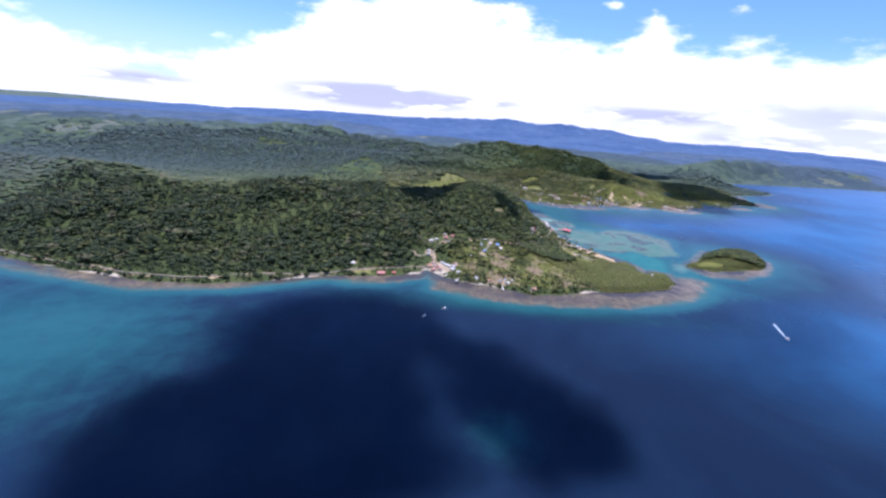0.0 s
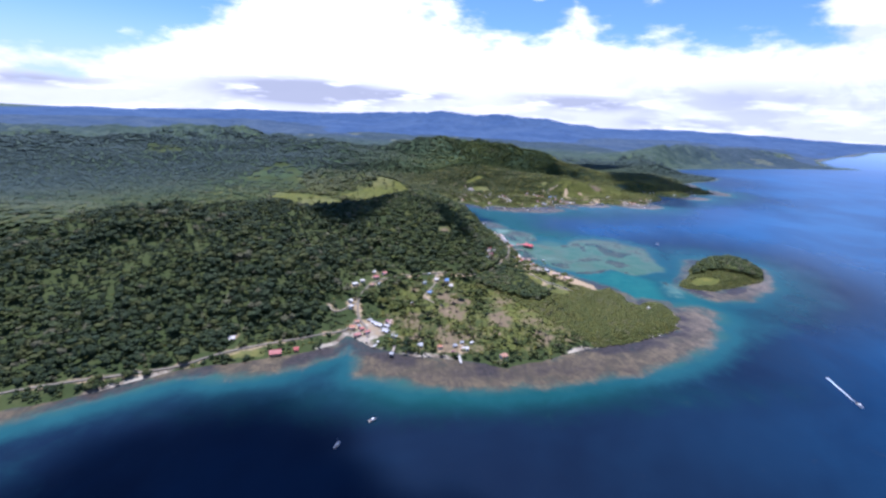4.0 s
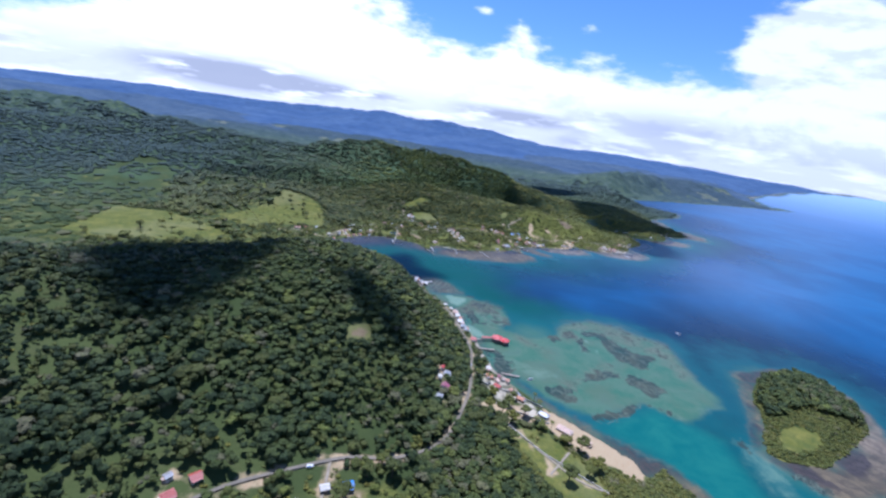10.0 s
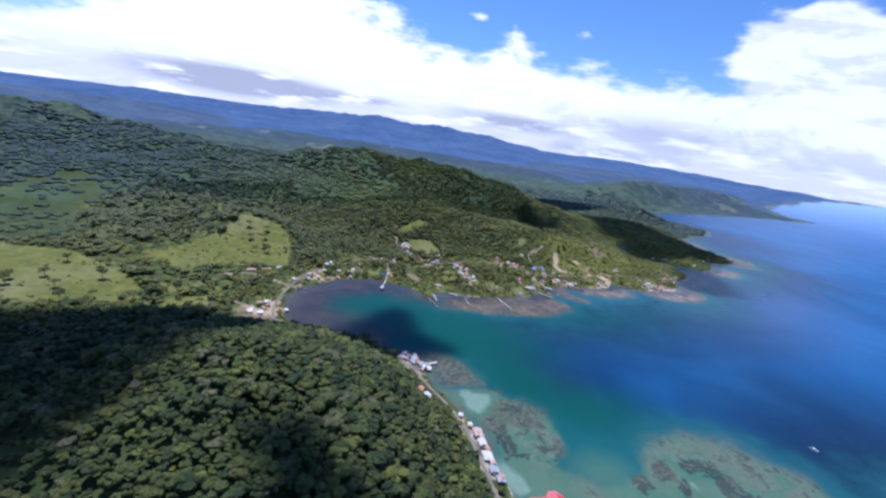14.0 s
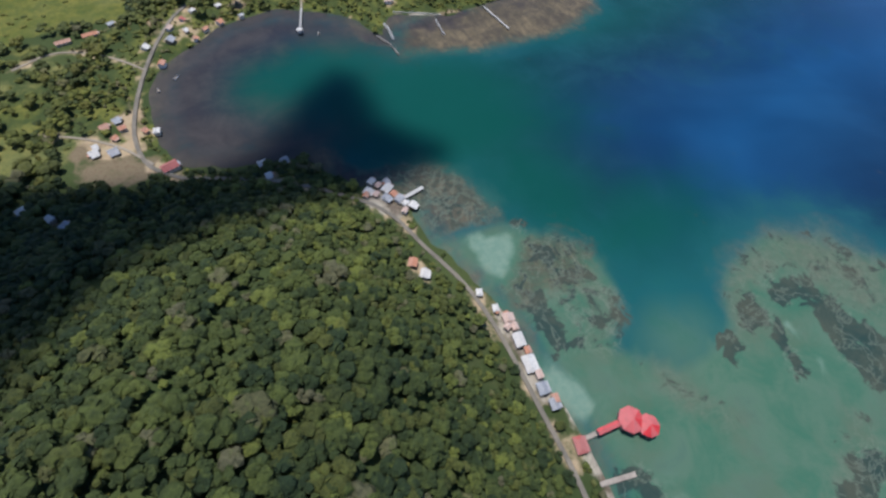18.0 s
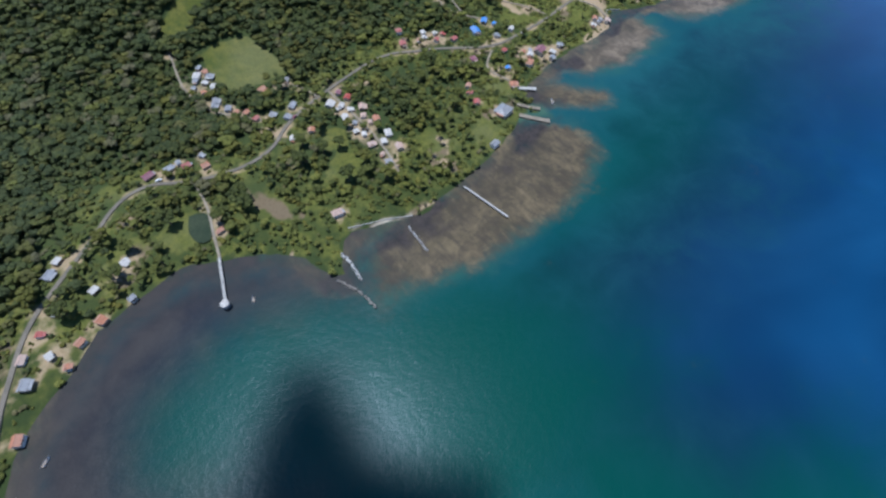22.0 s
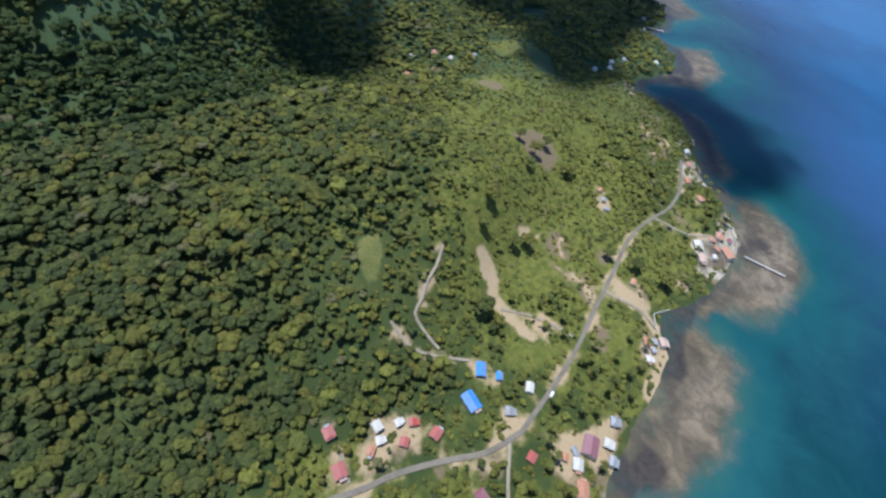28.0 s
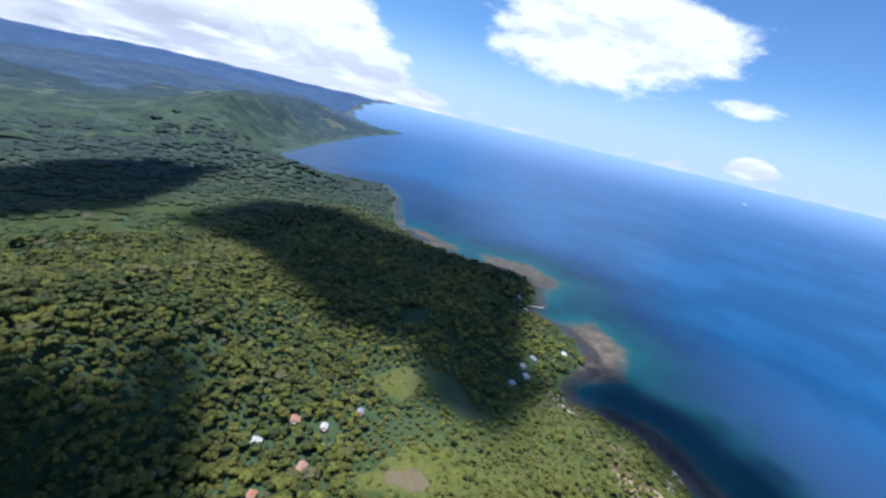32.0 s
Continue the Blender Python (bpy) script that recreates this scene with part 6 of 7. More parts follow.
M_CONCRETE = material("pale concrete", two_tone((0.5, 0.48, 0.43), (0.4, 0.38, 0.34), 0.3, 2.5), 0.9)
M_WHITE = material("white paint", two_tone((0.78, 0.78, 0.77), (0.7, 0.7, 0.69), 0.5, 4.0, 0.05), 0.4, spec=0.5)
M_STONE = material("dark reef rock", two_tone((0.2, 0.18, 0.15), (0.33, 0.3, 0.25), 0.5, 2.0, 0.7, 0.3), 0.95)
M_RUBBER = material("black rubber", two_tone((0.02, 0.02, 0.02), (0.03, 0.03, 0.03), 2.0, 9.0), 0.8)
M_FOAM = material("white wake foam", two_tone((0.7, 0.75, 0.76), (0.4, 0.55, 0.6), 0.3, 2.0, 0.3), 0.9)


def house(x, y, turn, long, wide, roof, hip, wall, porch):
    """A small tin-roofed house: walls, two roof slopes with ridge, door, windows and, on some, a porch."""
    long, wide = 0.88 * long, 0.88 * wide
    a = radians(turn)
    corner = [(x + u * SIZE * long / 2 * math.cos(a) - w * SIZE * wide / 2 * math.sin(a), y + u * SIZE * long / 2 * math.sin(a) + w * SIZE * wide / 2 * math.cos(a)) for u in (-1, 1) for w in (-1, 1)]
    heights = ground_height([c[0] for c in corner], [c[1] for c in corner])
    base = max(float(heights.max()), 0.9)
    sunk = base - float(min(heights.min(), base)) + 0.3
    sunk /= SIZE
    e = thing("house", pose(x, y, base, 0, 0, turn), f"small house with {ROOF_WORDS[roof]} roof and {WALL_WORDS[wall]}", "house", "houses of the coast villages", SIZE)
    l, w, h = long / 2, wide / 2, 2.7
    rise, o = wide * 0.24, 0.55
    cut = min(l * 0.55, w) if hip else 0.0
    bm = boxed(-l, l, -w, w, -sunk, h)
    if not hip:
        for s in (-1, 1):
            q = [bm.verts.new(p) for p in ((s * l, -w, h), (s * l, w, h), (s * l, 0, h + rise))]
            bm.faces.new(q if s > 0 else q[::-1])
    part("wall", bm, WALLS[wall], e)
    drop = rise * o / w
    for s in (-1, 1):
        pts = [(-l - o, s * (w + o), h - drop), (l + o, s * (w + o), h - drop), (l + o - cut * 1.0, 0, h + rise), (-l - o + cut, 0, h + rise)]
        part("roof_slope", slab(pts if s < 0 else pts[::-1], 0.08), ROOFS[roof], e)
        if hip:
            pts = [(s * (l + o), -w - o, h - drop), (s * (l + o), w + o, h - drop), (s * (l + o - cut), 0, h + rise)]
            part("roof_slope", slab(pts if s > 0 else pts[::-1], 0.08), ROOFS[roof], e)
    part("ridge_cap", boxed(-l - o + cut, l + o - cut, -0.16, 0.16, h + rise - 0.02, h + rise + 0.09), ROOFS[roof], e)
    part("door", boxed(-0.45, 0.45, -w - 0.05, -w + 0.02, 0.0, 2.05), M_DOOR, e)
    for u in (-0.62, 0.62):
        for s in (-1, 1):
            win = part("window", boxed(u * l - 0.6, u * l + 0.6, s * w - 0.05, s * w + 0.05, 0.9, 2.0), M_WHITE, e)
            part("pane", boxed(u * l - 0.5, u * l + 0.5, s * w - 0.07, s * w + 0.07, 1.0, 1.9), M_GLASS, win)
    if rng.random() < 0.45:
        u = rng.choice((-1, 1))
        pts = [(u * l, -w * 0.8, h - 0.3), (u * (l + 2.0), -w * 0.8, h - 0.8), (u * (l + 2.0), w * 0.5, h - 0.8), (u * l, w * 0.5, h - 0.3)]
        part("lean_to_roof", slab(pts if u > 0 else pts[::-1], 0.07), ROOFS[rng.choice((2, 4, 4, 6))], e, "patched tin lean-to roof")
        part("lean_to_wall", boxed(*sorted((u * (l + 0.05), u * (l + 1.7))), -w * 0.75, w * 0.45, -sunk, h - 0.9), WALLS[2], e)
    if porch:
        pts = [(-l, -w - 2.4, h - 0.75), (l, -w - 2.4, h - 0.75), (l, -w - 0.1, h - 0.35), (-l, -w - 0.1, h - 0.35)]
        part("porch_roof", slab(pts, 0.07), ROOFS[roof], e)
        for u in (-l + 0.15, 0, l - 0.15):
            bm = bmesh.new()
            tube(bm, (u, -w - 2.25, -sunk), (u, -w - 2.25, h - 0.8), 0.08, 0.08)
            part("post", bm, M_WOOD, e)
    return e


rng = random.Random(11)
for home in HOMES:
    house(*home, rng.random() < 0.35, rng.choice((0, 0, 1, 1, 2)), rng.random() < 0.3)

# ---- jetties ----
def jetty(x0, y0, x1, y1, wide, mat, label, rail=False, high=1.2, hut=0):
    """A deck on posts from the shore out over the water; hut: roof index + 1 of a shelter at its end."""
    long, turn = math.hypot(x1 - x0, y1 - y0), math.degrees(math.atan2(y1 - y0, x1 - x0))
    e = thing("jetty", pose(x0, y0, 0, 0, 0, turn), label, "jetty", "jetties along the shore")
    step = long / max(2, round(long / 2.0))
    k = 0.0
    while k < long - 0.01:
        part("plank_section", boxed(k, k + step - 0.05, -wide / 2, wide / 2, high - 0.18, high), mat, e)
        k += step
    for k in np.arange(0.5, long, max(3.0, long / 9)):
        for s in (-1, 1):
            bm = bmesh.new()
            tube(bm, (k, s * (wide / 2 - 0.12), -1.6), (k, s * (wide / 2 - 0.12), high + (0.9 if rail else 0.1)), 0.1, 0.09)
            part("support_post", bm, M_WOOD, e)
    if rail:
        for s in (-1, 1):
            part("rail", boxed(0, long, s * (wide / 2 - 0.12) - 0.04, s * (wide / 2 - 0.12) + 0.04, high + 0.82, high + 0.9), mat, e)
    if hut:
        bm = bmesh.new()
        bmesh.ops.create_cone(bm, cap_ends=True, segments=10, radius1=1.5, radius2=1.5, depth=0.2, matrix=Matrix.Translation((long + 1.0, 0, high - 0.08)))
        part("platform", bm, mat, e)
        bm = bmesh.new()
        bmesh.ops.create_cone(bm, cap_ends=True, segments=10, radius1=1.7, radius2=0.1, depth=0.8, matrix=Matrix.Translation((long + 1.0, 0, high + 1.9)))
        part("shelter_roof", bm, ROOFS[hut - 1], e, "round shelter roof")
        for k in range(5):
            a = k * 2 * math.pi / 5
            bm = bmesh.new()
            tube(bm, (long + 1.0 + 1.25 * math.cos(a), 1.25 * math.sin(a), -1.6), (long + 1.0 + 1.25 * math.cos(a), 1.25 * math.sin(a), high + 1.6), 0.09, 0.08)
            part("post", bm, M_WOOD, e)
    return e


jetty(143, 914, 137, 893, 1.0, M_CONCRETE, "long narrow pale jetty with a round white shelter over mud flats", True, 1.3, 1)
jetty(246, 884, 250, 859, 0.8, M_CONCRETE, "long straight pale jetty crossing a brown reef flat")
jetty(313, 923, 322, 915, 2.2, M_CONCRETE, "short concrete jetty beside the boat slip")
jetty(486, 928, 490, 909, 0.8, M_CONCRETE, "straight pale jetty crossing the villa's reef flat")
jetty(147, 764, 158, 767, 1.7, M_CONCRETE, "broad concrete wharf below the hamlet")
jetty(697, 1096, 710, 1074, 1.5, M_CONCRETE, "long concrete pier on the far shore")
jetty(708, 1112, 728, 1092, 1.5, M_CONCRETE, "concrete pier beside the far fishing houses")
jetty(1, 431, 1, 421, 1.6, M_WOOD, "weathered wooden jetty at the village beach")
jetty(10, 427, 6, 415, 1.8, M_CONCRETE, "pale jetty at the village beach")
jetty(20, 416, 18, 405, 1.5, M_WOOD, "weathered wooden jetty over a reef flat", hut=5)
jetty(62, 404, 62, 393, 1.5, M_CONCRETE, "short pale jetty below a white house")
jetty(170, 608, 181, 604, 1.5, M_WOOD, "short wooden jetty in the lagoon")
jetty(164, 640, 176, 638, 1.5, M_WOOD, "short wooden jetty in the shallows")

M_RED = material("bright red tin", tin((0.55, 0.035, 0.04), 0.1), 0.5)

# ---- red restaurant on piles ----
def pavilion(e, x, y, radius, eave, peak, sides=8):
    """An open pavilion: deck, posts, railings and a many-sided peaked roof."""
    ring = [(x + radius * math.cos(2 * math.pi * (k + 0.5) / sides), y + radius * math.sin(2 * math.pi * (k + 0.5) / sides)) for k in range(sides)]
    part("deck", slab([(x + (px - x) * 0.9, y + (py - y) * 0.9, 1.5) for px, py in ring], 0.2), M_WOOD, e)
    for k, (px, py) in enumerate(ring):
        qx, qy = ring[(k + 1) % sides]
        part("roof_slope", slab([(px, py, eave), (qx, qy, eave), (x, y, peak)], 0.09), M_RED, e)
        bm = bmesh.new()
        tube(bm, (x + (px - x) * 0.86, y + (py - y) * 0.86, -1.8), (x + (px - x) * 0.86, y + (py - y) * 0.86, eave + 0.1), 0.11, 0.1)
        part("post", bm, M_WOOD, e)
        bm = bmesh.new()
        tube(bm, (x + (px - x) * 0.86, y + (py - y) * 0.86, 2.3), (x + (qx - x) * 0.86, y + (qy - y) * 0.86, 2.3), 0.05, 0.05, 5)
        part("railing", bm, M_WOOD, e)


e = thing("pier_restaurant", pose(167, 653, 0, 0, 0, -2), "red-roofed wooden restaurant of joined pavilions on piles over the shallows", "restaurant", "", 1.0)
part("walkway", boxed(0, 12, -0.7, 0.7, 1.3, 1.5), M_WOOD, e)
for s in (-1, 1):
    pts = [(4, s * 1.0, 3.2), (12, s * 1.0, 3.2), (12, 0, 3.7), (4, 0, 3.7)]
    part("walkway_roof", slab(pts if s < 0 else pts[::-1], 0.08), M_RED, e)
    for u in (0.3, 4.3, 8.0, 11.4):
        bm = bmesh.new()
        tube(bm, (u, s * 0.62, -1.8), (u, s * 0.62, 3.3 if u > 4 else 2.4), 0.11, 0.1)
        part("post", bm, M_WOOD, e)
pavilion(e, 16.2, -0.6, 4.4, 3.6, 5.8)
pavilion(e, 20.6, -4.2, 3.8, 3.5, 5.3)

# ---- stone groynes and the boat slip ----
def groyne(points, wide, label, mat=M_STONE, seed=1):
    """A heap of boulders along a line."""
    r = np.random.default_rng(seed)
    line = smooth_line(points, 1.1)
    e = thing("groyne", pose(line[0, 0], line[0, 1], 0), label, "groyne", "stone groynes")
    for k, (x, y) in enumerate(line):
        for s in (-0.33, 0.33):
            bm = bmesh.new()
            bmesh.ops.create_icosphere(bm, subdivisions=1, radius=1)
            for q in bm.verts:
                q.co = Vector(q.co) * r.uniform(0.7, 1.15)
                q.co = Vector((q.co.x * wide * 0.42, q.co.y * wide * 0.38, q.co.z * 0.75))
            bmesh.ops.translate(bm, verts=bm.verts, vec=(x - line[0, 0] + r.normal(0, 0.15), y - line[0, 1] + s * wide + r.normal(0, 0.2), 0.35))
            part("boulder", bm, mat, e)
    return e


groyne([(213, 881), (212, 867)], 1.2, "straight groyne of pale boulders on the reef flat", M_CONCRETE, 2)
groyne([(183, 886), (184, 880), (183, 872)], 1.6, "groyne of pale boulders beside the mangroves", M_CONCRETE, 3)
groyne([(176, 876), (180, 866), (181, 858)], 1.5, "low groyne of dark rocks off the mangroves", M_STONE, 5)


def quay(points, wide, label):
    """A concrete quay of butted slabs along a line, a little above the water."""
    e = thing("quay", pose(points[0][0], points[0][1], 0), label, "quay", "quays of the boat slip")
    line = smooth_line(points, 2.4)
    for (ax, ay), (bx, by) in zip(line, line[1:]):
        bm = boxed(0, math.hypot(bx - ax, by - ay) + 0.1, -wide / 2, wide / 2, -1.5, 1.1)
        bmesh.ops.transform(bm, matrix=pose(ax - points[0][0], ay - points[0][1], 0, 0, 0, math.degrees(math.atan2(by - ay, bx - ax))), verts=bm.verts)
        part("quay_slab", bm, M_TRACK, e)
    return e


quay([(300, 905), (304, 899), (309, 892)], 2.4, "pale concrete quay on the reef side of the boat slip")
quay([(305, 912), (308, 907), (312, 902)], 2.0, "pale concrete quay on the house side of the boat slip")

# ---- boats ----
def boat(x, y, turn, long, label, cabin=True, mast=False):
    e = thing("boat", pose(x, y, 0, 0, 0, turn), label, "boat", "boats on the water", 0.75)
    n, w = 7, long * 0.15
    bm = bmesh.new()
    rings = []
    for k in range(n):
        s = k / (n - 1)
        half = w * (1 - max(0, (s - 0.45) / 0.55) ** 2.2) + 0.02
        xx, lift = (s - 0.5) * long, 0.14 * long * 0.3 * s * s
        rings.append([bm.verts.new(p) for p in ((xx, -half, 0.75 + lift), (xx, -half * 0.7, -0.25), (xx, half * 0.7, -0.25), (xx, half, 0.75 + lift))])
    for a, b in zip(rings, rings[1:]):
        for i in range(3):
            bm.faces.new((a[i], a[i + 1], b[i + 1], b[i]))
    bm.faces.new(rings[0])
    bmesh.ops.recalc_face_normals(bm, faces=bm.faces[:])
    part("hull", bm, M_WHITE, e)
    part("deck", boxed(-long * 0.48, long * 0.2, -w * 0.86, w * 0.86, 0.45, 0.55), M_WOOD, e)
    if cabin:
        cab = part("cabin", boxed(-long * 0.14, long * 0.16, -w * 0.62, w * 0.62, 0.55, 1.7, bevel=0.12), M_WHITE, e)
        part("windscreen", boxed(long * 0.155, long * 0.165, -w * 0.5, w * 0.5, 1.1, 1.55), M_GLASS, cab)
    else:
        for k in (-0.25, 0.0):
            part("bench", boxed(long * k - 0.15, long * k + 0.15, -w * 0.85, w * 0.85, 0.6, 0.7), M_WOOD, e)
    if mast:
        bm = bmesh.new()
        tube(bm, (0.1 * long, 0, 0.5), (0.1 * long, 0, long * 1.1), 0.08, 0.04)
        part("mast", bm, M_WHITE, e)
        bm = bmesh.new()
        tube(bm, (0.1 * long, 0, 1.9), (-0.35 * long, 0, 1.9), 0.06, 0.05)
        part("boom", bm, M_WHITE, e)
    else:
        part("outboard_motor", boxed(-long * 0.53, -long * 0.47, -0.2, 0.2, 0.1, 1.0, bevel=0.05), M_RUBBER, e)
    return e


boat(7.6, 342, 30, 6.5, "white motor boat moored off the headland")
boat(-8.5, 325, 60, 6.0, "small white sailing boat moored off the headland", True, True)
boat(294, 340, 253, 7.5, "white speedboat crossing the open water")
boat(368, 673, 120, 6.5, "white motor boat beyond the reef")
boat(71, 875, 40, 4.5, "small open boat on the muddy bay", False)
boat(146, 889, 70, 4.0, "small open white boat on the mud flat", False)
boat(188, 602, 10, 5.5, "white boat moored in the lagoon")
boat(322, 903, 60, 5.0, "small white boat at the boat slip", False)
boat(62, 868, 100, 4.2, "small open boat drawn up by the road", False)


def wake(x, y, turn, long):
    """Foam that spreads behind a moving boat."""
    r = np.random.default_rng(77)
    u = np.linspace(0, long, 26)
    half = 0.22 + 0.018 * u * r.uniform(0.7, 1.2, len(u))
    v = np.concatenate([np.stack([-u, half, np.full(len(u), 0.05)], 1), np.stack([-u, 0 * u, np.full(len(u), 0.16)], 1), np.stack([-u, -half, np.full(len(u), 0.05)], 1)])
    n = len(u)
    f = [[k, k + 1, n + k + 1, n + k] for k in range(n - 1)] + [[n + k, n + k + 1, 2 * n + k + 1, 2 * n + k] for k in range(n - 1)]
    ob = new("wake", raw_mesh("wake", v, np.array(f), M_FOAM))
    ob.matrix_world = pose(x, y, 0, 0, 0, turn)
    return tagged(ob, "white foaming wake behind the speedboat", "wake", kind="stuff")


wake(295, 344, 253, 26)

# ---- cargo ship far out ----
e = thing("ship", pose(2900, 420, 4, 0, 0, 20), "distant white ship on the horizon sea", "ship")
part("hull", boxed(-22, 22, -4, 4, -6, 3.5, 0.6), M_WHITE, e)
part("deckhouse", boxed(-17, -7, -3, 3, 3.5, 10, 0.4), M_WHITE, e)
part("hold_cover", boxed(-5, 18, -2.6, 2.6, 3.5, 4.8), ROOFS[4], e)


# ---- vehicles on the road ----
def car(x, y, turn, mat, label, van=False):
    e = thing("car", pose(x, y, float(ground_height([x], [y])[0]) + 0.42, 0, 0, turn), label, "car", "cars on the coast road", 0.6)
    part("body", boxed(-2.2, 2.2, -0.85, 0.85, 0.3, 0.95, bevel=0.12), mat, e)
    cab = part("cabin", boxed(-2.0 if van else -1.3, 0.9, -0.78, 0.78, 0.95, 1.75 if van else 1.45, 0.12), mat, e)
    part("windscreen", boxed(0.84, 0.9, -0.62, 0.62, 1.02, 1.35), M_GLASS, cab)
    for u in (-1.35, 1.35):
        for s in (-1, 1):
            bm = bmesh.new()
            tube(bm, (u, s * 0.7, 0.32), (u, s * 0.9, 0.32), 0.32, 0.32, 12)
            part("wheel", bm, M_RUBBER, e)
    return e


car(52, 523.5, 12, M_WHITE, "white van driving on the asphalt coast road", True)
car(150, 613, 68, ROOFS[4], "grey car parked beside the lagoon road")
car(138, 968, -10, M_WHITE, "white car parked beside the bay road")
car(206, 970, 32, ROOFS[5], "maroon car on the road above the hamlet")
car(352, 957, 10, M_WHITE, "white pick-up van on the north shore road", True)

# ---- low garden walls of the shore plots ----
def garden_wall(points, label, high=1.0):
    e = thing("garden_wall", pose(points[0][0], points[0][1], 0), label, "wall", "garden walls of the shore plots")
    for (ax, ay), (bx, by) in zip(points, points[1:]):
        n = max(1, round(math.hypot(bx - ax, by - ay) / 4))
        for k in range(n):
            px, py, qx, qy = ax + (bx - ax) * k / n, ay + (by - ay) * k / n, ax + (bx - ax) * (k + 1) / n, ay + (by - ay) * (k + 1) / n
            h = ground_height([px, qx], [py, qy])
            bm = boxed(0, math.hypot(qx - px, qy - py) - 0.03, -0.12, 0.12, float(h.min()) - 0.4, float(h.max()) + high)
            bmesh.ops.transform(bm, matrix=pose(px - points[0][0], py - points[0][1], 0, 0, 0, math.degrees(math.atan2(qy - py, qx - px))), verts=bm.verts)
            part("wall_panel", bm, M_CONCRETE, e)
    return e


garden_wall([(150, 604), (168, 598)], "low pale wall between the lagoon plots")
garden_wall([(148, 594), (172, 582), (182, 572)], "low pale wall along the lagoon plots")
garden_wall([(152, 572), (178, 556)], "long low pale wall beside the meadow")
garden_wall([(150, 556), (164, 532), (184, 508)], "pale garden wall round the spit meadow", 0.7)
garden_wall([(409, 941), (416, 946), (424, 942)], "pale sea wall on the rocky point", 0.8)
garden_wall([(192, 896), (208, 890), (218, 885)], "pale sea wall behind a narrow beach", 0.5)
garden_wall([(478, 931), (492, 934), (502, 942)], "white terrace wall below the villa", 0.9)


# ---- palms and single trees near the houses ----
def seat(x, y):
    return float(ground_height([x], [y])[0]) - 0.15


def palm(seed, high):
    r = np.random.default_rng(seed)
    e = thing("palm", pose(0, 0, 0), "slender coconut palm with a ragged green head", "palm", "coconut palms near the shore", 0.72)
    lean = r.uniform(-0.9, 0.9, 2)
    bm = bmesh.new()
    pts = [Vector((lean[0] * s * s, lean[1] * s * s, high * s)) for s in (0, 0.35, 0.7, 1.0)]
    for k in range(3):
        tube(bm, pts[k], pts[k + 1], 0.24 - 0.045 * k, 0.195 - 0.045 * k, 7)
    part("trunk", bm, M_BARK, e)
    sv, sf = palm_shape(seed, 11)
    me = raw_mesh("crown", sv * 2.6 + [lean[0], lean[1], high], sf, M_NORTH_FOREST, False, tint=np.full(len(sv), r.uniform(0.4, 0.75)), hue=np.full(len(sv), 0.5))
    crown = new("crown", me)
    crown.parent = e
    return e


def tree(seed, high, spread):
    """A broad tree: tapered trunk, limbs and a crown of several leafy clumps."""
    r = np.random.default_rng(seed)
    e = thing("tree", pose(0, 0, 0), "broad green tree with an uneven leafy crown", "tree", "single trees in yards and clearings", 0.85)
    bm = bmesh.new()
    tube(bm, (0, 0, 0), (0.1, 0.05, high * 0.55), 0.3, 0.17, 7)
    vs, fs, n = [], [], 0
    for k in range(5):
        a = 2 * math.pi * k / 5 + r.uniform(-0.4, 0.4)
        tip = Vector((math.cos(a) * spread * 0.5, math.sin(a) * spread * 0.5, high * r.uniform(0.68, 0.9)))
        tube(bm, (0.1, 0.05, high * r.uniform(0.38, 0.54)), tip, 0.12, 0.04, 5)
        sv, sf = CROWNS[(seed + k) % len(CROWNS)]
        size = spread * r.uniform(0.5, 0.68)
        vs.append(sv * [size, size, size * 0.85] + np.array(tip))
        fs.append(sf + n)
        n += len(sv)
    part("trunk", bm, M_BARK, e)
    v = np.concatenate(vs)
    crown = new("crown", raw_mesh("crown", v, np.concatenate(fs), M_NORTH_FOREST, False, tint=np.full(len(v), r.uniform(0.25, 0.7)), hue=np.full(len(v), r.uniform(0.2, 0.8))))
    crown.parent = e
    return e


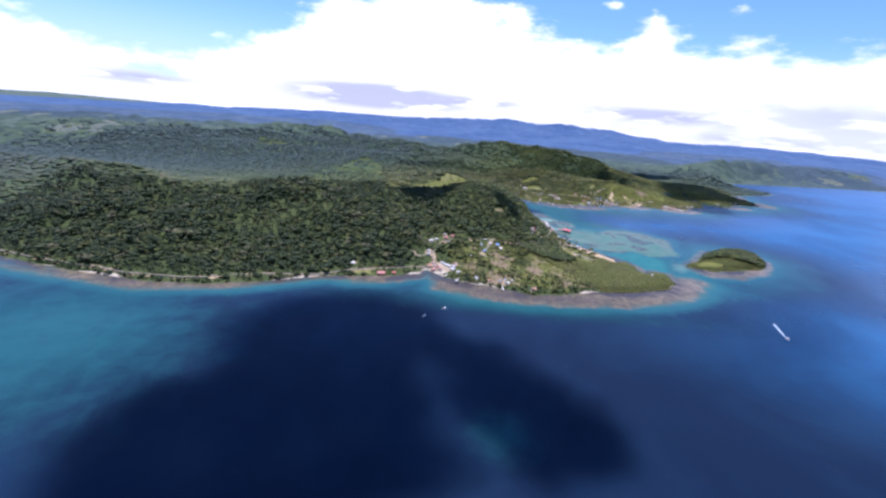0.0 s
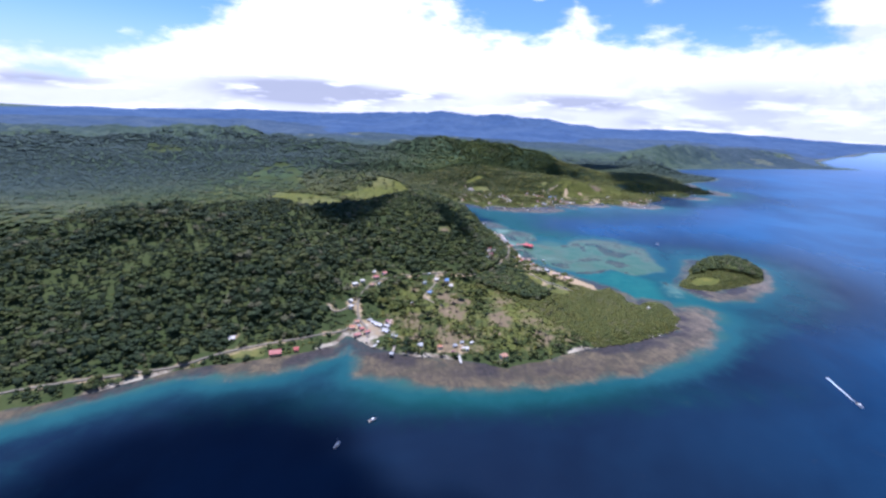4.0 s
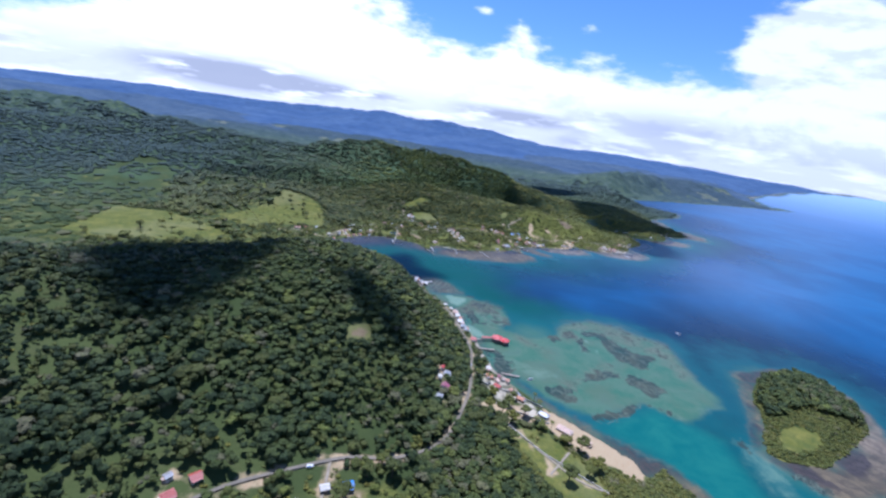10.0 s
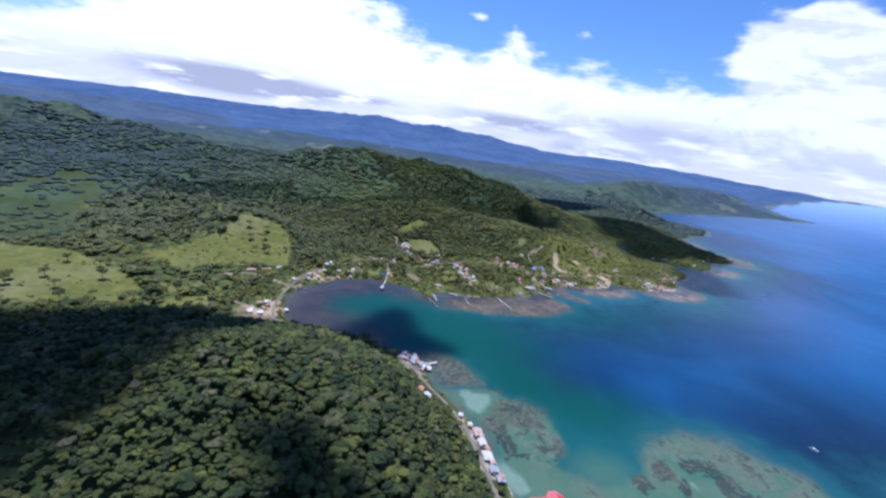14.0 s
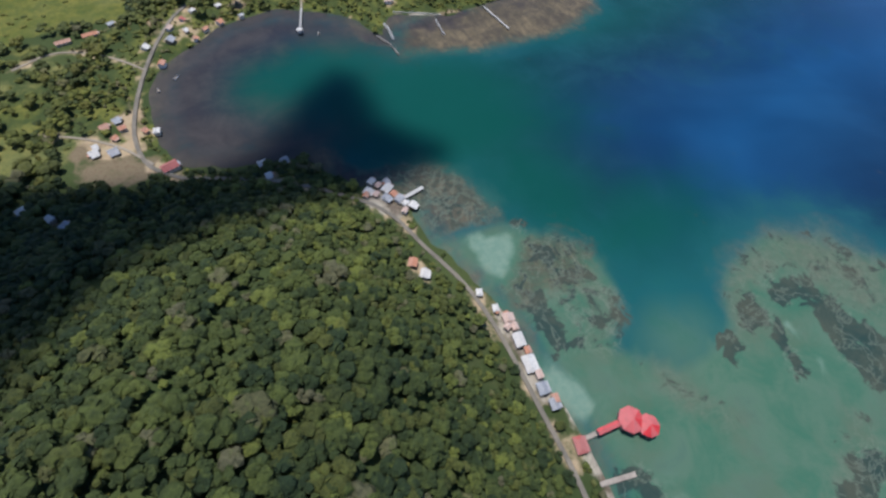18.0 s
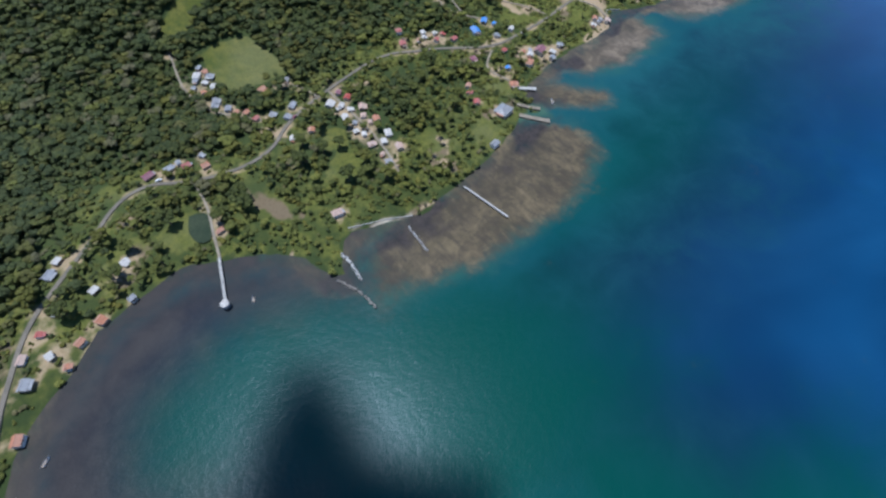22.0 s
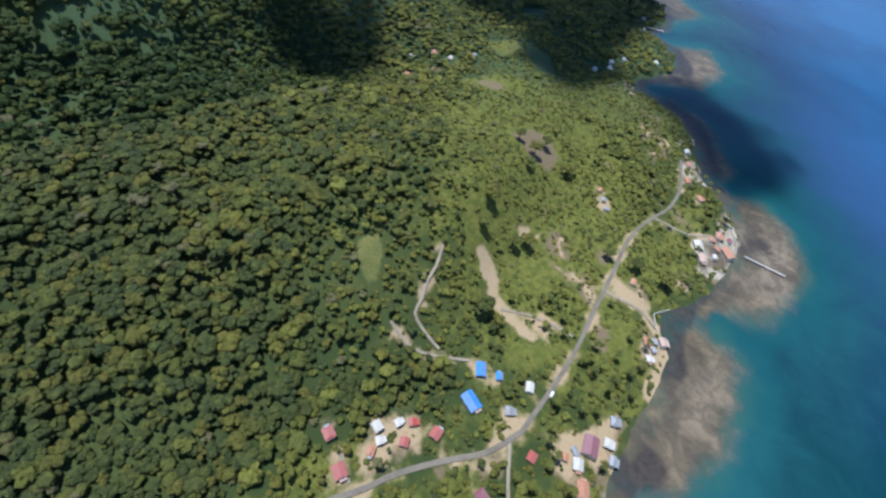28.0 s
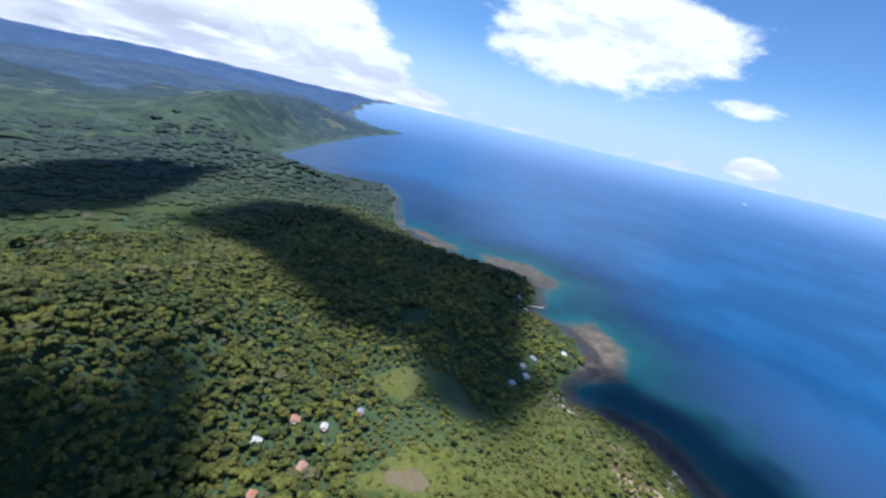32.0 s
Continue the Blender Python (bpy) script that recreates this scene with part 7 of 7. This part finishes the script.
def sprinkle(count, areas, seed, gap):
    """Free places inside some areas, given as x, y and radius."""
    r, out = random.Random(seed), []
    tries = 0
    while len(out) < count and tries < 4000:
        tries += 1
        cx, cy, rad = r.choice(areas)
        a, q = r.uniform(0, 2 * math.pi), rad * math.sqrt(r.random())
        x, y = cx + q * math.cos(a), cy + q * math.sin(a)
        p = np.array([x]), np.array([y])
        if inland(*p)[0] > 2.5 and clear_of(*p, 2.8, 4.2)[0] and all(math.hypot(x - u, y - w) > gap for u, w in out):
            out.append((x, y))
    return out


PALM_AREAS = [(45, 470, 26), (75, 440, 26), (130, 440, 24), (150, 470, 20), (100, 480, 22), (85, 408, 22), (60, 430, 24), (28, 424, 16), (110, 425, 20), (168, 566, 20), (160, 600, 14), (95, 902, 16), (115, 925, 14), (250, 900, 20), (300, 925, 18), (345, 940, 16), (480, 950, 20), (510, 965, 14), (265, 930, 20), (225, 912, 20), (320, 938, 18), (380, 945, 16)]
TREE_AREAS = [(158, 566, 14), (60, 470, 40), (80, 505, 25), (20, 480, 28), (-80, 880, 60), (10, 980, 40), (150, 935, 20), (210, 930, 25), (270, 945, 28), (375, 1000, 30), (440, 1030, 20), (420, 960, 20), (95, 935, 22), (175, 525, 16)]
rng = random.Random(5)
models = [palm(500 + k, 7.5 + k) for k in range(3)]
spots = sprinkle(215, PALM_AREAS, 21, 3.4)
for k, (x, y) in enumerate(spots):
    m = pose(x, y, seat(x, y), 0, 0, rng.uniform(0, 360))
    if k < len(models):
        models[k].matrix_world = m @ Matrix.Diagonal((*models[k].scale, 1))
    else:
        copy_thing(models[k % len(models)], m)
models = [tree(520 + k, 7.0 + 1.1 * k, 3.2 + 0.4 * k) for k in range(4)]
spots = sprinkle(96, TREE_AREAS, 22, 6.5)
for k, (x, y) in enumerate(spots):
    m = pose(x, y, seat(x, y), 0, 0, rng.uniform(0, 360))
    if k < len(models):
        models[k].matrix_world = m @ Matrix.Diagonal((*models[k].scale, 1))
    else:
        copy_thing(models[k % len(models)], m)
